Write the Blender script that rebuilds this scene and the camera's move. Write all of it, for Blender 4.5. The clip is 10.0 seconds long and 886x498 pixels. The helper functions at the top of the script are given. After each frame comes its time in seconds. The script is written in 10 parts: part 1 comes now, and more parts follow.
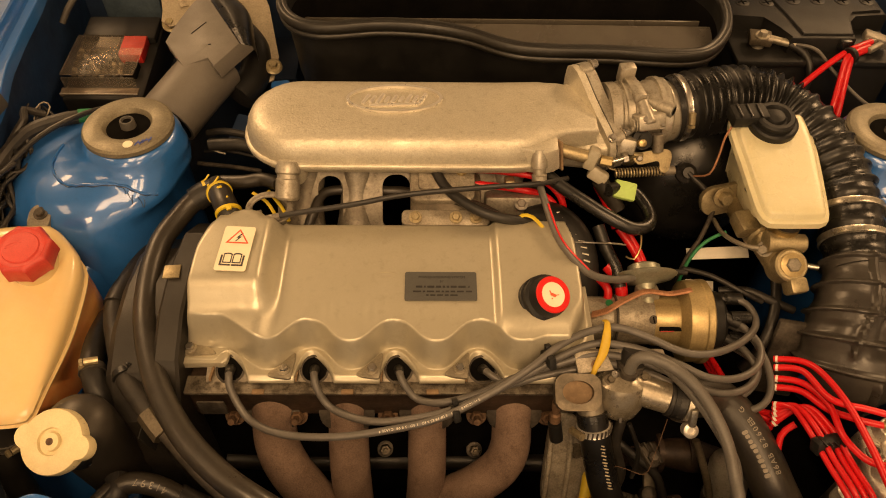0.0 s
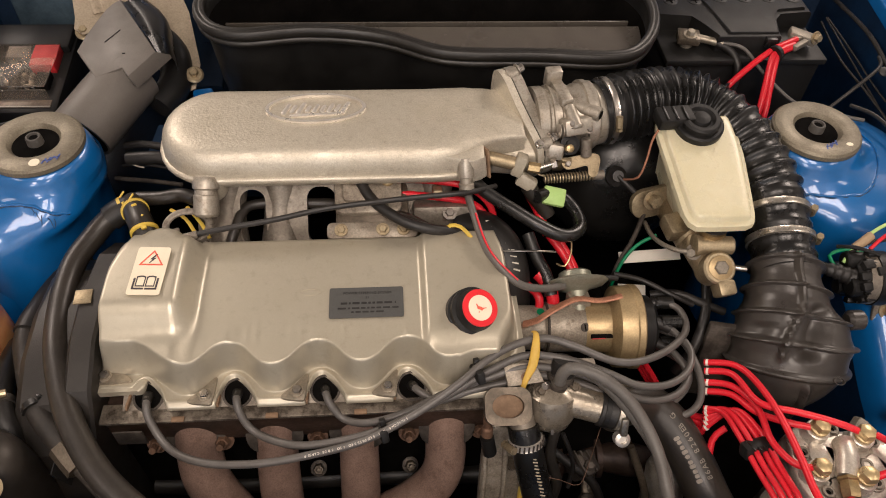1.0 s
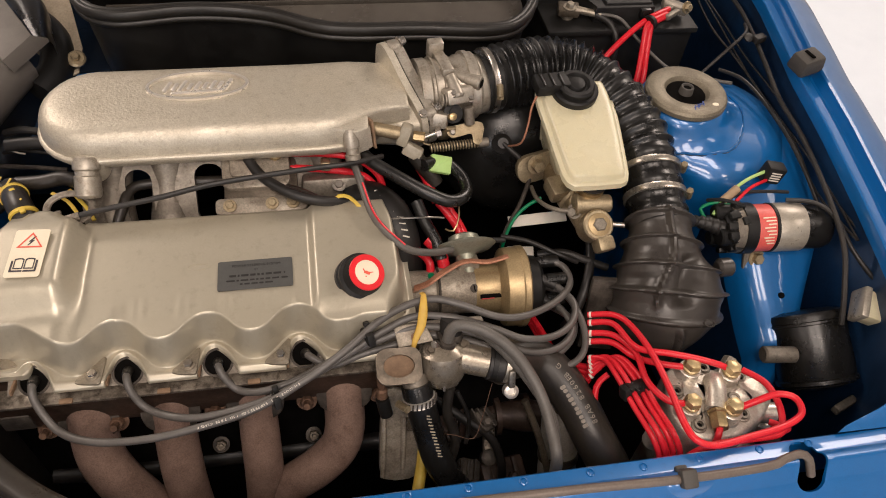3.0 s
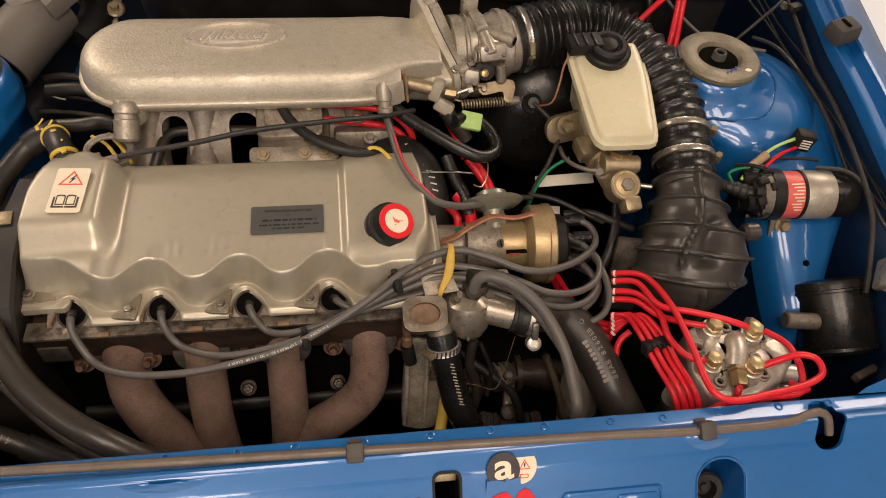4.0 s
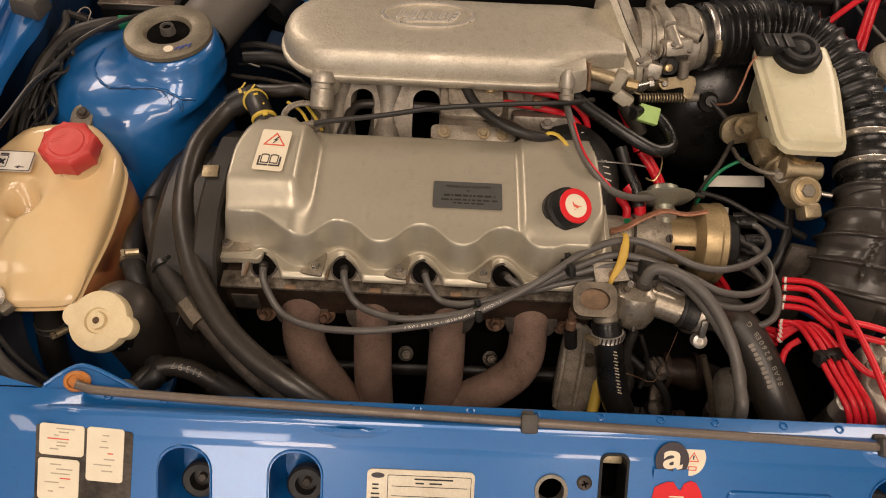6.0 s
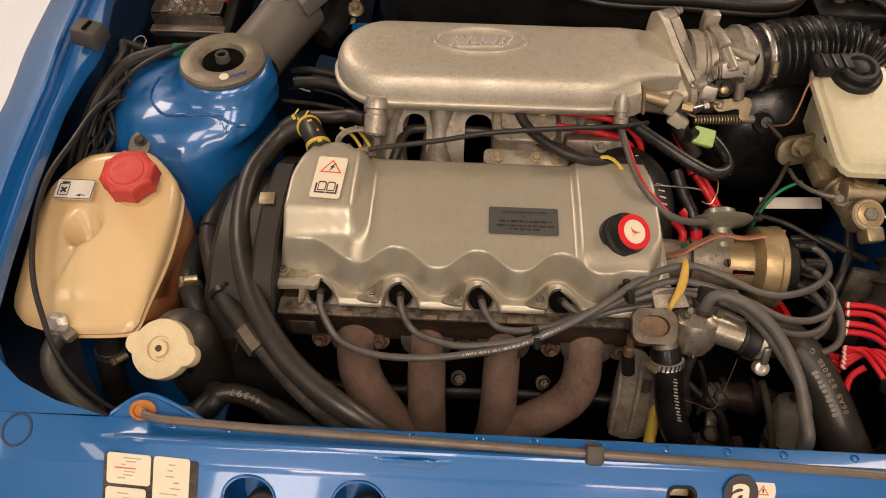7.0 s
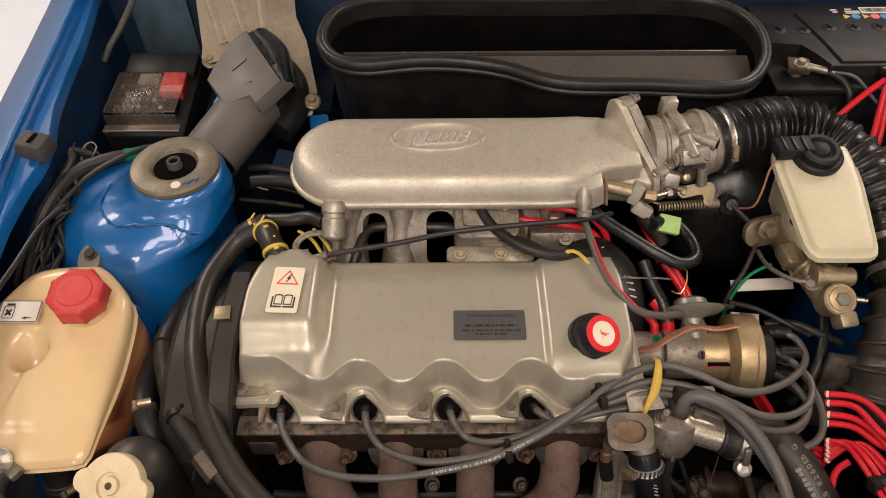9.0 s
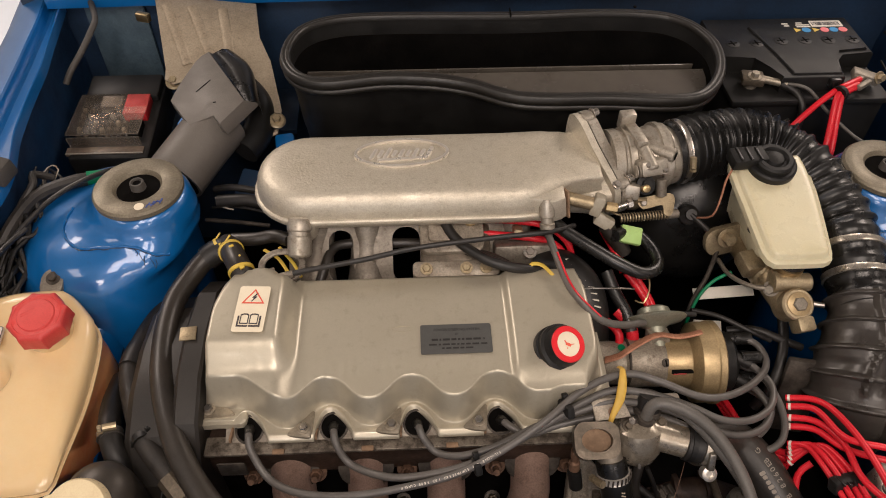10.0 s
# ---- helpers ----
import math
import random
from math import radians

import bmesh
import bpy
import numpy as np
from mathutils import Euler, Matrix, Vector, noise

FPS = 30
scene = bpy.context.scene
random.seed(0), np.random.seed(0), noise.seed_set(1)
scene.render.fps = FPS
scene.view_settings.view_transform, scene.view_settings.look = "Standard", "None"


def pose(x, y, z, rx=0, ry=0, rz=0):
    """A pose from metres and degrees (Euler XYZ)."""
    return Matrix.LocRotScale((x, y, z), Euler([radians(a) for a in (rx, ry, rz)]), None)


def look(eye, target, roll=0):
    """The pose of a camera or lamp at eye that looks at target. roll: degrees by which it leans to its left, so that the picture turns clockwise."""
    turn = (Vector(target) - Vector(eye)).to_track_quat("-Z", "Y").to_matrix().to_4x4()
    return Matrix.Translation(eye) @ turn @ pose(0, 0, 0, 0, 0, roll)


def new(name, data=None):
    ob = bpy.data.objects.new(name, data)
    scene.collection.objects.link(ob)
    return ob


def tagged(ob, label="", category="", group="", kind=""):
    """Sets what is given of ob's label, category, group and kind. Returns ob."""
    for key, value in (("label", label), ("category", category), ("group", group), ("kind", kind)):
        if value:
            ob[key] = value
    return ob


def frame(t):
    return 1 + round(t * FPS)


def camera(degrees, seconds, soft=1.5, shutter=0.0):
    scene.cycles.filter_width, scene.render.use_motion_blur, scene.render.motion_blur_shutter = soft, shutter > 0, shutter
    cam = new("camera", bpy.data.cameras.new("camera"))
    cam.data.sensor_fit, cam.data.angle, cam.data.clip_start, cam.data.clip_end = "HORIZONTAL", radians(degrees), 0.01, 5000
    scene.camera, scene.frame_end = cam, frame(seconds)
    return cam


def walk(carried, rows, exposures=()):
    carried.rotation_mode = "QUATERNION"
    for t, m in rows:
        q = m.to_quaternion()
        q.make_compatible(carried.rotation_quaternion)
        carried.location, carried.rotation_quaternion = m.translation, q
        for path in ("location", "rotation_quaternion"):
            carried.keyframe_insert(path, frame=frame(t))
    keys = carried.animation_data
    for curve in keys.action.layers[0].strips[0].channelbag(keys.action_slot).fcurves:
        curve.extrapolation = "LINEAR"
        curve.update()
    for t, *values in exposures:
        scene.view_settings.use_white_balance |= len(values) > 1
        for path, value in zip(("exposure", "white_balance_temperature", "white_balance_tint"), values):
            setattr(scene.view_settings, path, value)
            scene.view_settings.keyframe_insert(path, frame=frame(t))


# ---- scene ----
# An engine bay with the bonnet up, seen from in front. x to the right, y towards the windscreen, z up.
cam = camera(62.5, 10.0, 1.0)
PATH = [
    (0, (-0.102, -0.014, 1.538), (-0.07, 1.3, 0.031), 1.3),
    (0.5, (-0.089, 0.011, 1.531), (-0.017, 1.309, 0.011), 1.9),
    (1, (-0.063, 0.015, 1.539), (0.076, 1.309, 0.02), 3.1),
    (1.5, (-0.041, 0.011, 1.54), (0.17, 1.3, 0.025), 4.3),
    (2, (-0.026, 0.006, 1.538), (0.249, 1.287, 0.028), 5.2),
    (2.5, (-0.015, -0.009, 1.541), (0.305, 1.263, 0.031), 6.0),
    (4, (-0.03, -0.058, 1.526), (0.233, 1.17, -0.031), 6.6),
    (4.5, (-0.05, -0.069, 1.524), (0.149, 1.152, -0.048), 6.0),
    (5, (-0.075, -0.074, 1.523), (0.061, 1.147, -0.056), 5.4),
    (5.5, (-0.1, -0.078, 1.525), (-0.03, 1.148, -0.054), 4.3),
    (6, (-0.124, -0.079, 1.528), (-0.106, 1.148, -0.051), 3.3),
    (7.5, (-0.166, -0.043, 1.541), (-0.235, 1.219, -0.009), -0.2),
    (8, (-0.165, -0.016, 1.542), (-0.23, 1.271, 0.012), -0.8),
    (8.5, (-0.154, 0.0, 1.552), (-0.194, 1.311, 0.041), -0.9),
    (9, (-0.14, 0.008, 1.562), (-0.144, 1.341, 0.072), -0.5),
    (9.5, (-0.129, 0.006, 1.566), (-0.095, 1.359, 0.093), 0.0),
    (10, (-0.129, 0.002, 1.566), (-0.064, 1.367, 0.106), 0.3),
]
EXPOSURES = [(0, -0.33, 6300, 10), (0.5, -0.25, 5050, 10), (1.0, -0.22, 4080, 10), (2.5, -0.22, 4010, 10), (4.0, -0.44, 4290, 10), (6.0, -0.53, 4320, 10), (7.5, -0.42, 4360, 10), (8.5, -0.38, 4130, 10), (10, -0.42, 4070, 10)]
walk(cam, [(t, look(eye, target, roll)) for t, eye, target, roll in PATH], EXPOSURES)

# ---- light: workshop ceiling lamps; outer pairs are added to brighten floor and front wall ----
world = bpy.data.worlds.new("workshop")
scene.world = world
world.use_nodes = True
world.node_tree.nodes["Background"].inputs[0].default_value = (1.0, 0.88, 0.72, 1)
world.node_tree.nodes["Background"].inputs[1].default_value = 0.022
# first pair follows the highlights; the rest are fill with no known source
LAMPS = [(-0.40, -0.9, 40), (0.40, -0.9, 40), (-2.2, 2.5, 105), (2.2, 2.5, 105), (-2.1, -0.6, 20), (2.1, -0.6, 20), (-1.0, -3.2, 60), (1.0, -3.2, 45)]
for lx, ly, power in LAMPS:
    lamp = bpy.data.lights.new("ceiling_and_fill_light", "AREA")
    lamp.shape, lamp.size, lamp.size_y, lamp.energy, lamp.color = "RECTANGLE", 1.0 if power > 100 else 0.5, 1.7 if power > 100 else 1.3, power, (1.0, 0.60, 0.28)
    ob = new("ceiling_and_fill_light", lamp)
    ob.matrix_world = pose(lx, ly, 2.98)
for lx, lz, wide, tall, power in ((-1.40, 2.36, 0.70, 0.60, 24),):
    lamp = bpy.data.lights.new("wall_light", "AREA")
    lamp.shape, lamp.size, lamp.size_y, lamp.energy, lamp.color = "RECTANGLE", wide, tall, power, (1.0, 0.66, 0.36)
    ob = new("wall_light", lamp)
    ob.matrix_world = pose(lx, -3.97, lz, 90, 0, 0)


# ---- materials ----
def material(name, a, b=None, rough=0.5, metal=0.0, scale=12.0, grain=0.0, grain_scale=400.0, bump=0.0, bump_scale=300.0,
             coat=0.0, rough_var=0.12, spec=0.5, transmission=0.0, sss=0.0, specks=0.0, speck_scale=170.0, contrast=(0.35, 0.65)):
    """A surface that drifts between the colours a and b in blotches, with a fine grain, patchy gloss and a small relief."""
    m = bpy.data.materials.new(name)
    m.use_nodes = True
    n, l = m.node_tree.nodes, m.node_tree.links
    p = n["Principled BSDF"]
    b = b or tuple(c * 0.8 for c in a)
    coord = n.new("ShaderNodeTexCoord")
    big = n.new("ShaderNodeTexNoise")
    big.inputs["Scale"].default_value, big.inputs["Detail"].default_value, big.inputs["Roughness"].default_value = scale, 8, 0.65
    l.new(coord.outputs["Object"], big.inputs["Vector"])
    ramp = n.new("ShaderNodeValToRGB")
    ramp.color_ramp.elements[0].position, ramp.color_ramp.elements[1].position = contrast
    ramp.color_ramp.elements[0].color, ramp.color_ramp.elements[1].color = (*a, 1), (*b, 1)
    l.new(big.outputs["Fac"], ramp.inputs["Fac"])
    colour = ramp.outputs["Color"]
    fine = n.new("ShaderNodeTexNoise")
    fine.inputs["Scale"].default_value, fine.inputs["Detail"].default_value = grain_scale, 3
    l.new(coord.outputs["Object"], fine.inputs["Vector"])
    if grain:
        mix = n.new("ShaderNodeMix")
        mix.data_type, mix.blend_type = "RGBA", "OVERLAY"
        mix.inputs["Factor"].default_value = grain
        l.new(colour, mix.inputs["A"])
        l.new(fine.outputs["Fac"], mix.inputs["B"])
        colour = mix.outputs["Result"]
    if specks:
        dots = n.new("ShaderNodeTexNoise")
        dots.inputs["Scale"].default_value, dots.inputs["Detail"].default_value, dots.inputs["Roughness"].default_value = speck_scale, 6, 0.7
        l.new(coord.outputs["Object"], dots.inputs["Vector"])
        pick = n.new("ShaderNodeMapRange")
        pick.inputs["From Min"].default_value, pick.inputs["From Max"].default_value = 0.54, 0.68
        pick.inputs["To Max"].default_value = specks
        l.new(dots.outputs["Fac"], pick.inputs["Value"])
        dirt = n.new("ShaderNodeMix")
        dirt.data_type, dirt.blend_type = "RGBA", "MULTIPLY"
        l.new(pick.outputs["Result"], dirt.inputs["Factor"])
        l.new(colour, dirt.inputs["A"])
        dirt.inputs["B"].default_value = (0.30, 0.24, 0.16, 1)
        colour = dirt.outputs["Result"]
    l.new(colour, p.inputs["Base Color"])
    gloss = n.new("ShaderNodeMapRange")
    gloss.inputs["To Min"].default_value, gloss.inputs["To Max"].default_value = max(0.02, rough - rough_var), min(1, rough + rough_var)
    gloss.inputs["From Min"].default_value, gloss.inputs["From Max"].default_value = 0.3, 0.7
    l.new(big.outputs["Fac"], gloss.inputs["Value"])
    l.new(gloss.outputs["Result"], p.inputs["Roughness"])
    p.inputs["Metallic"].default_value = metal
    p.inputs["Coat Weight"].default_value, p.inputs["Coat Roughness"].default_value = coat, 0.11
    p.inputs["Specular IOR Level"].default_value = spec
    p.inputs["Transmission Weight"].default_value = transmission
    p.inputs["Subsurface Weight"].default_value = sss
    p.inputs["Subsurface Radius"].default_value = (0.012, 0.010, 0.007)
    if bump:
        relief = n.new("ShaderNodeTexNoise")
        relief.inputs["Scale"].default_value, relief.inputs["Detail"].default_value = bump_scale, 4
        l.new(coord.outputs["Object"], relief.inputs["Vector"])
        bp = n.new("ShaderNodeBump")
        bp.inputs["Strength"].default_value, bp.inputs["Distance"].default_value = bump, 0.0006
        l.new(relief.outputs["Fac"], bp.inputs["Height"])
        l.new(bp.outputs["Normal"], p.inputs["Normal"])
    return m


M_PAINT = material("blue_paint", (0.026, 0.129, 0.415), (0.021, 0.110, 0.362), 0.33, 0.15, 6, 0.12, 900, coat=1.0, rough_var=0.06, bump=0.03, bump_scale=60, specks=0.12, speck_scale=130)
M_PAINT.node_tree.nodes["Principled BSDF"].inputs["Coat Roughness"].default_value = 0.045
M_COVER = material("silver_enamel", (0.475, 0.44, 0.338), (0.42, 0.385, 0.287), 0.38, 0.48, 7, 0.14, 1200, bump=0.08, bump_scale=900, coat=0.3, rough_var=0.07, specks=0.14, speck_scale=90)
M_CAST = material("sand_cast_aluminium", (0.58, 0.54, 0.435), (0.48, 0.44, 0.345), 0.46, 0.6, 18, 0.32, 600, bump=0.9, bump_scale=330, specks=0.22, speck_scale=140)
M_ALU = material("machined_aluminium", (0.45, 0.415, 0.345), (0.31, 0.28, 0.22), 0.42, 0.65, 30, 0.3, 500, bump=0.3, bump_scale=250, specks=0.45, speck_scale=120)
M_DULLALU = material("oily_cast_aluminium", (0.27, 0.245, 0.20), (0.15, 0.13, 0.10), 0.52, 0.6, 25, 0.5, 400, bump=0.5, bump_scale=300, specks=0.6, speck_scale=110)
M_HEAD = material("grimy_grey_casting", (0.10, 0.086, 0.068), (0.03, 0.025, 0.02), 0.65, 0.5, 30, 0.5, 300, bump=0.5)
# near-black for grime and for deep shade in gaps, holes and wells
M_IRON = material("grime_and_shade_black", (0.006, 0.0055, 0.005), (0.003, 0.0028, 0.0025), 0.9, 0.0, 20, 0.3, 300, bump=0.4, spec=0.03)
M_RUST = material("burnt_iron", (0.235, 0.162, 0.120), (0.158, 0.107, 0.079), 0.82, 0.15, 22, 0.5, 600, bump=0.6, bump_scale=500, spec=0.3, specks=0.35, speck_scale=60)
M_RUSTNUT = material("rusty_bolt", (0.19, 0.115, 0.065), (0.10, 0.062, 0.038), 0.7, 0.5, 60, 0.4, bump=0.5)
M_RUBBER = material("black_rubber", (0.009, 0.0085, 0.0078), (0.018, 0.016, 0.014), 0.46, 0, 25, 0.3, 500, bump=0.2, rough_var=0.12, spec=0.42)
M_HOSE = material("dusty_rubber_hose", (0.034, 0.029, 0.0225), (0.018, 0.0155, 0.012), 0.37, 0, 18, 0.35, 600, bump=0.25, specks=0.45, speck_scale=80)
M_CORR = material("shiny_black_duct", (0.007, 0.0068, 0.0064), (0.013, 0.0125, 0.0115), 0.30, 0, 25, 0.2, 500, bump=0.12, rough_var=0.1)
M_PLASTIC = material("black_plastic", (0.008, 0.0078, 0.0075), (0.014, 0.0135, 0.0125), 0.48, 0, 20, 0.3, 700, bump=0.3, bump_scale=800, spec=0.27)
M_GREYPL = material("dark_grey_plastic", (0.058, 0.053, 0.045), (0.042, 0.038, 0.032), 0.6, 0, 15, 0.35, 900, bump=0.35, bump_scale=900)
M_LEAD = material("grey_silicone", (0.100, 0.093, 0.085), (0.076, 0.070, 0.063), 0.40, 0, 40, 0.2, 700, rough_var=0.08)
M_RED = material("red_hose", (0.56, 0.009, 0.010), (0.46, 0.007, 0.009), 0.30, 0, 25, 0.15, 700, rough_var=0.08, spec=0.35)
M_REDCAP = material("faded_red_plastic", (0.52, 0.052, 0.034), (0.43, 0.038, 0.025), 0.5, 0, 30, 0.25, 900, bump=0.15)
M_REDPAINT = material("bright_red_paint", (0.60, 0.010, 0.005), (0.52, 0.007, 0.004), 0.35, 0, 30, spec=0.35)
M_TANKLOW = material("coolant_stained_plastic", (0.74, 0.41, 0.14), (0.66, 0.22, 0.065), 0.22, 0, 12, 0.05, 600, bump=0.03, coat=0.3, sss=0.3, rough_var=0.05)
M_TANK = material("aged_translucent_plastic", (0.72, 0.57, 0.30), (0.68, 0.50, 0.225), 0.22, 0, 5, 0.04, 600, bump=0.03, bump_scale=120, coat=0.3, sss=0.35, rough_var=0.05)
M_CREAM = material("yellowed_white_plastic", (0.61, 0.57, 0.385), (0.55, 0.51, 0.32), 0.28, 0, 14, 0.1, 600, bump=0.06, sss=0.3, rough_var=0.05)
M_WHITE = material("white_label", (0.72, 0.69, 0.60), (0.66, 0.62, 0.53), 0.5, 0, 40, 0.15, 900)
M_LABEL = material("cream_label", (0.76, 0.70, 0.52), (0.70, 0.63, 0.46), 0.45, 0, 30, 0.1, 900)
M_INK = material("dark_print", (0.035, 0.03, 0.04), (0.05, 0.04, 0.045), 0.6, 0, 60)
M_REDINK = material("orange_red_print", (0.62, 0.10, 0.035), (0.56, 0.08, 0.03), 0.5, 0, 60)
M_PLATE = material("etched_grey_plate", (0.115, 0.115, 0.11), (0.10, 0.10, 0.095), 0.42, 0.5, 50, 0.15, 900)
M_PRINT = material("worn_plate_print", (0.018, 0.017, 0.016), (0.03, 0.028, 0.026), 0.5, 0.2, 90)
M_ZINC = material("yellow_zinc", (0.40, 0.335, 0.20), (0.27, 0.22, 0.125), 0.44, 0.7, 45, 0.35, 500, bump=0.2, specks=0.45)
M_BRASS = material("dull_brass", (0.46, 0.36, 0.17), (0.33, 0.25, 0.12), 0.36, 0.9, 50, 0.3, 500, bump=0.15)
M_STEEL = material("steel", (0.50, 0.47, 0.42), (0.33, 0.30, 0.26), 0.32, 0.95, 60, 0.2, 500, bump=0.1)
M_DISC = material("galvanised_disc", (0.27, 0.245, 0.195), (0.18, 0.16, 0.125), 0.5, 0.55, 26, 0.45, 500, bump=0.25, bump_scale=250, specks=0.3)
M_YELLOW = material("yellow_tie", (0.62, 0.47, 0.02), (0.54, 0.39, 0.015), 0.45, 0, 60)
M_OCHRE = material("ochre_rubber_band", (0.52, 0.35, 0.014), (0.44, 0.28, 0.012), 0.55, 0, 60)
M_GREEN = material("pale_green_plastic", (0.42, 0.60, 0.16), (0.36, 0.52, 0.13), 0.5, 0, 60)
M_GREENWIRE = material("green_wire", (0.02, 0.20, 0.07), (0.015, 0.15, 0.05), 0.5, 0, 60)
M_ORANGE = material("amber_plastic", (0.46, 0.185, 0.012), (0.32, 0.115, 0.008), 0.35, 0, 50)
M_COPPER = material("braided_copper", (0.38, 0.19, 0.10), (0.27, 0.13, 0.07), 0.55, 0.5, 200, 0.5, 900, bump=0.5, bump_scale=900)
M_CLEAR = material("smoky_clear_plastic", (0.66, 0.60, 0.51), (0.50, 0.45, 0.37), 0.13, 0, 60, transmission=0.96, rough_var=0.10, spec=0.3)
M_CLEAR.node_tree.nodes["Principled BSDF"].inputs["IOR"].default_value = 1.12
M_FLOOR = material("pale_floor", (0.79, 0.84, 0.93), (0.74, 0.79, 0.88), 0.45, 0, 3, 0.1, 200)
M_CEIL = material("grey_ceiling", (0.30, 0.29, 0.27), (0.26, 0.25, 0.235), 0.9, 0, 2)
M_WALL = material("unseen_wall_grey", (0.42, 0.41, 0.39), (0.38, 0.37, 0.35), 0.8, 0, 2, 0.1, 200)
M_CREAMCAP = material("cream_painted_cap", (0.68, 0.58, 0.34), (0.58, 0.47, 0.25), 0.42, 0.1, 40, 0.2, 700, bump=0.1, contrast=(0.45, 0.75))
M_GASKET = material("brown_gasket", (0.22, 0.145, 0.075), (0.13, 0.085, 0.045), 0.75, 0, 60, 0.3)
M_STAINED = material("stained_casting", (0.135, 0.113, 0.078), (0.070, 0.057, 0.039), 0.45, 0.5, 35, 0.5, 400, bump=0.5, bump_scale=300)
M_MOUNT = material("olive_zinc_disc", (0.215, 0.19, 0.13), (0.15, 0.132, 0.092), 0.5, 0.4, 26, 0.5, 500, bump=0.3, bump_scale=250)
M_POLISH = material("polished_aluminium", (0.74, 0.71, 0.64), (0.62, 0.585, 0.52), 0.33, 0.7, 40, 0.2, 500, bump=0.15)
# body blue darkened to stand for shade; also used for seam cracks
M_INNER = material("shade_darkened_navy", (0.009, 0.027, 0.080), (0.005, 0.015, 0.046), 0.45, 0.0, 14, 0.3, 300, bump=0.3, bump_scale=90, coat=0.25)
# blue dimmed for the bulkhead's shade; also on brackets, a seam and a hole
M_TEAL = material("shade_darkened_blue", (0.022, 0.040, 0.085), (0.012, 0.023, 0.052), 0.45, 0.0, 9, 0.3, 300, bump=0.3, bump_scale=60, coat=0.15)
M_BLUEMARK = material("blue_marker", (0.03, 0.06, 0.32), (0.02, 0.05, 0.25), 0.5, 0, 90)
M_CLAMP = material("dull_clamp_steel", (0.36, 0.325, 0.25), (0.24, 0.21, 0.155), 0.42, 0.7, 60, 0.3, 500, bump=0.2)
M_DUSTALU = material("dusty_cast_aluminium", (0.36, 0.325, 0.255), (0.21, 0.18, 0.135), 0.55, 0.45, 40, 0.5, 500, bump=0.5, bump_scale=350, specks=0.6, speck_scale=110)
M_CUP = material("dull_gold_zinc", (0.43, 0.335, 0.165), (0.32, 0.245, 0.115), 0.42, 0.6, 30, 0.35, 500, bump=0.2)
M_MOULD = material("moulded_dark_plastic", (0.036, 0.032, 0.028), (0.048, 0.043, 0.037), 0.33, 0, 24, 0.25, 600, bump=0.15, bump_scale=500, rough_var=0.08)
M_SATIN = material("satin_black_paint", (0.055, 0.048, 0.039), (0.042, 0.036, 0.029), 0.42, 0.4, 20, 0.2, 600, rough_var=0.06)
M_RIM = material("rim_rubber", (0.018, 0.016, 0.013), (0.011, 0.010, 0.008), 0.40, 0, 20, 0.3, 600, bump=0.2)
M_SHELF = material("dusty_shelf_plastic", (0.085, 0.076, 0.062), (0.055, 0.049, 0.040), 0.28, 0, 10, 0.3, 600, bump=0.1)
M_LOOM = material("taped_loom", (0.012, 0.0108, 0.0095), (0.026, 0.022, 0.017), 0.55, 0, 60, 0.4, 300, bump=0.5, bump_scale=200)
M_TIMING = material("timing_cover_plastic", (0.022, 0.0185, 0.0145), (0.014, 0.012, 0.0095), 0.5, 0, 15, 0.35, 900, bump=0.3, bump_scale=900)
M_FAINT = material("faded_print", (0.36, 0.31, 0.22), (0.46, 0.40, 0.28), 0.5, 0, 90)
M_BOLT = material("yellow_zinc_bolt", (0.62, 0.50, 0.25), (0.50, 0.39, 0.18), 0.34, 0.75, 60, 0.2, 500, bump=0.1)
M_OILY = material("oily_brown_iron", (0.060, 0.038, 0.026), (0.024, 0.017, 0.012), 0.5, 0.2, 25, 0.5, 300, bump=0.6, bump_scale=200, spec=0.4)
M_LEDGE = material("scuffed_alloy", (0.20, 0.175, 0.135), (0.075, 0.062, 0.046), 0.45, 0.55, 70, 0.5, 500, bump=0.5, bump_scale=220, specks=0.6, speck_scale=140, contrast=(0.42, 0.6))
M_DARKRED = material("dark_red_plastic", (0.34, 0.010, 0.007), (0.27, 0.008, 0.006), 0.6, 0, 40, 0.2)
M_SMOKE = material("smoky_brown_plastic", (0.13, 0.105, 0.078), (0.08, 0.064, 0.048), 0.2, 0, 60, 0.3)
M_BAND = material("bright_band_steel", (0.58, 0.54, 0.46), (0.36, 0.33, 0.27), 0.3, 0.85, 40, 0.3, 500, bump=0.15, specks=0.5)
M_WETALU = material("oily_bright_alloy", (0.42, 0.375, 0.29), (0.26, 0.225, 0.165), 0.30, 0.65, 30, 0.4, 500, bump=0.4, bump_scale=260, specks=0.6, speck_scale=110, coat=0.4)
M_PALE = material("pale_grey_enamel", (0.34, 0.315, 0.26), (0.25, 0.23, 0.19), 0.5, 0.1, 25, 0.3, 500, bump=0.2, specks=0.5)
M_DUCT = material("grey_duct_plastic", (0.125, 0.113, 0.097), (0.105, 0.095, 0.081), 0.55, 0, 15, 0.3, 900, bump=0.25, bump_scale=900)
M_SHEET = material("dusty_zinc_sheet", (0.37, 0.315, 0.22), (0.27, 0.228, 0.155), 0.5, 0.4, 18, 0.35, 400, bump=0.25, bump_scale=200, specks=0.3)
M_DUSTBLUE = material("pale_grey_blue", (0.085, 0.120, 0.155), (0.050, 0.075, 0.105), 0.5, 0.0, 22, 0.3, 300, bump=0.2, bump_scale=90, specks=0.3)
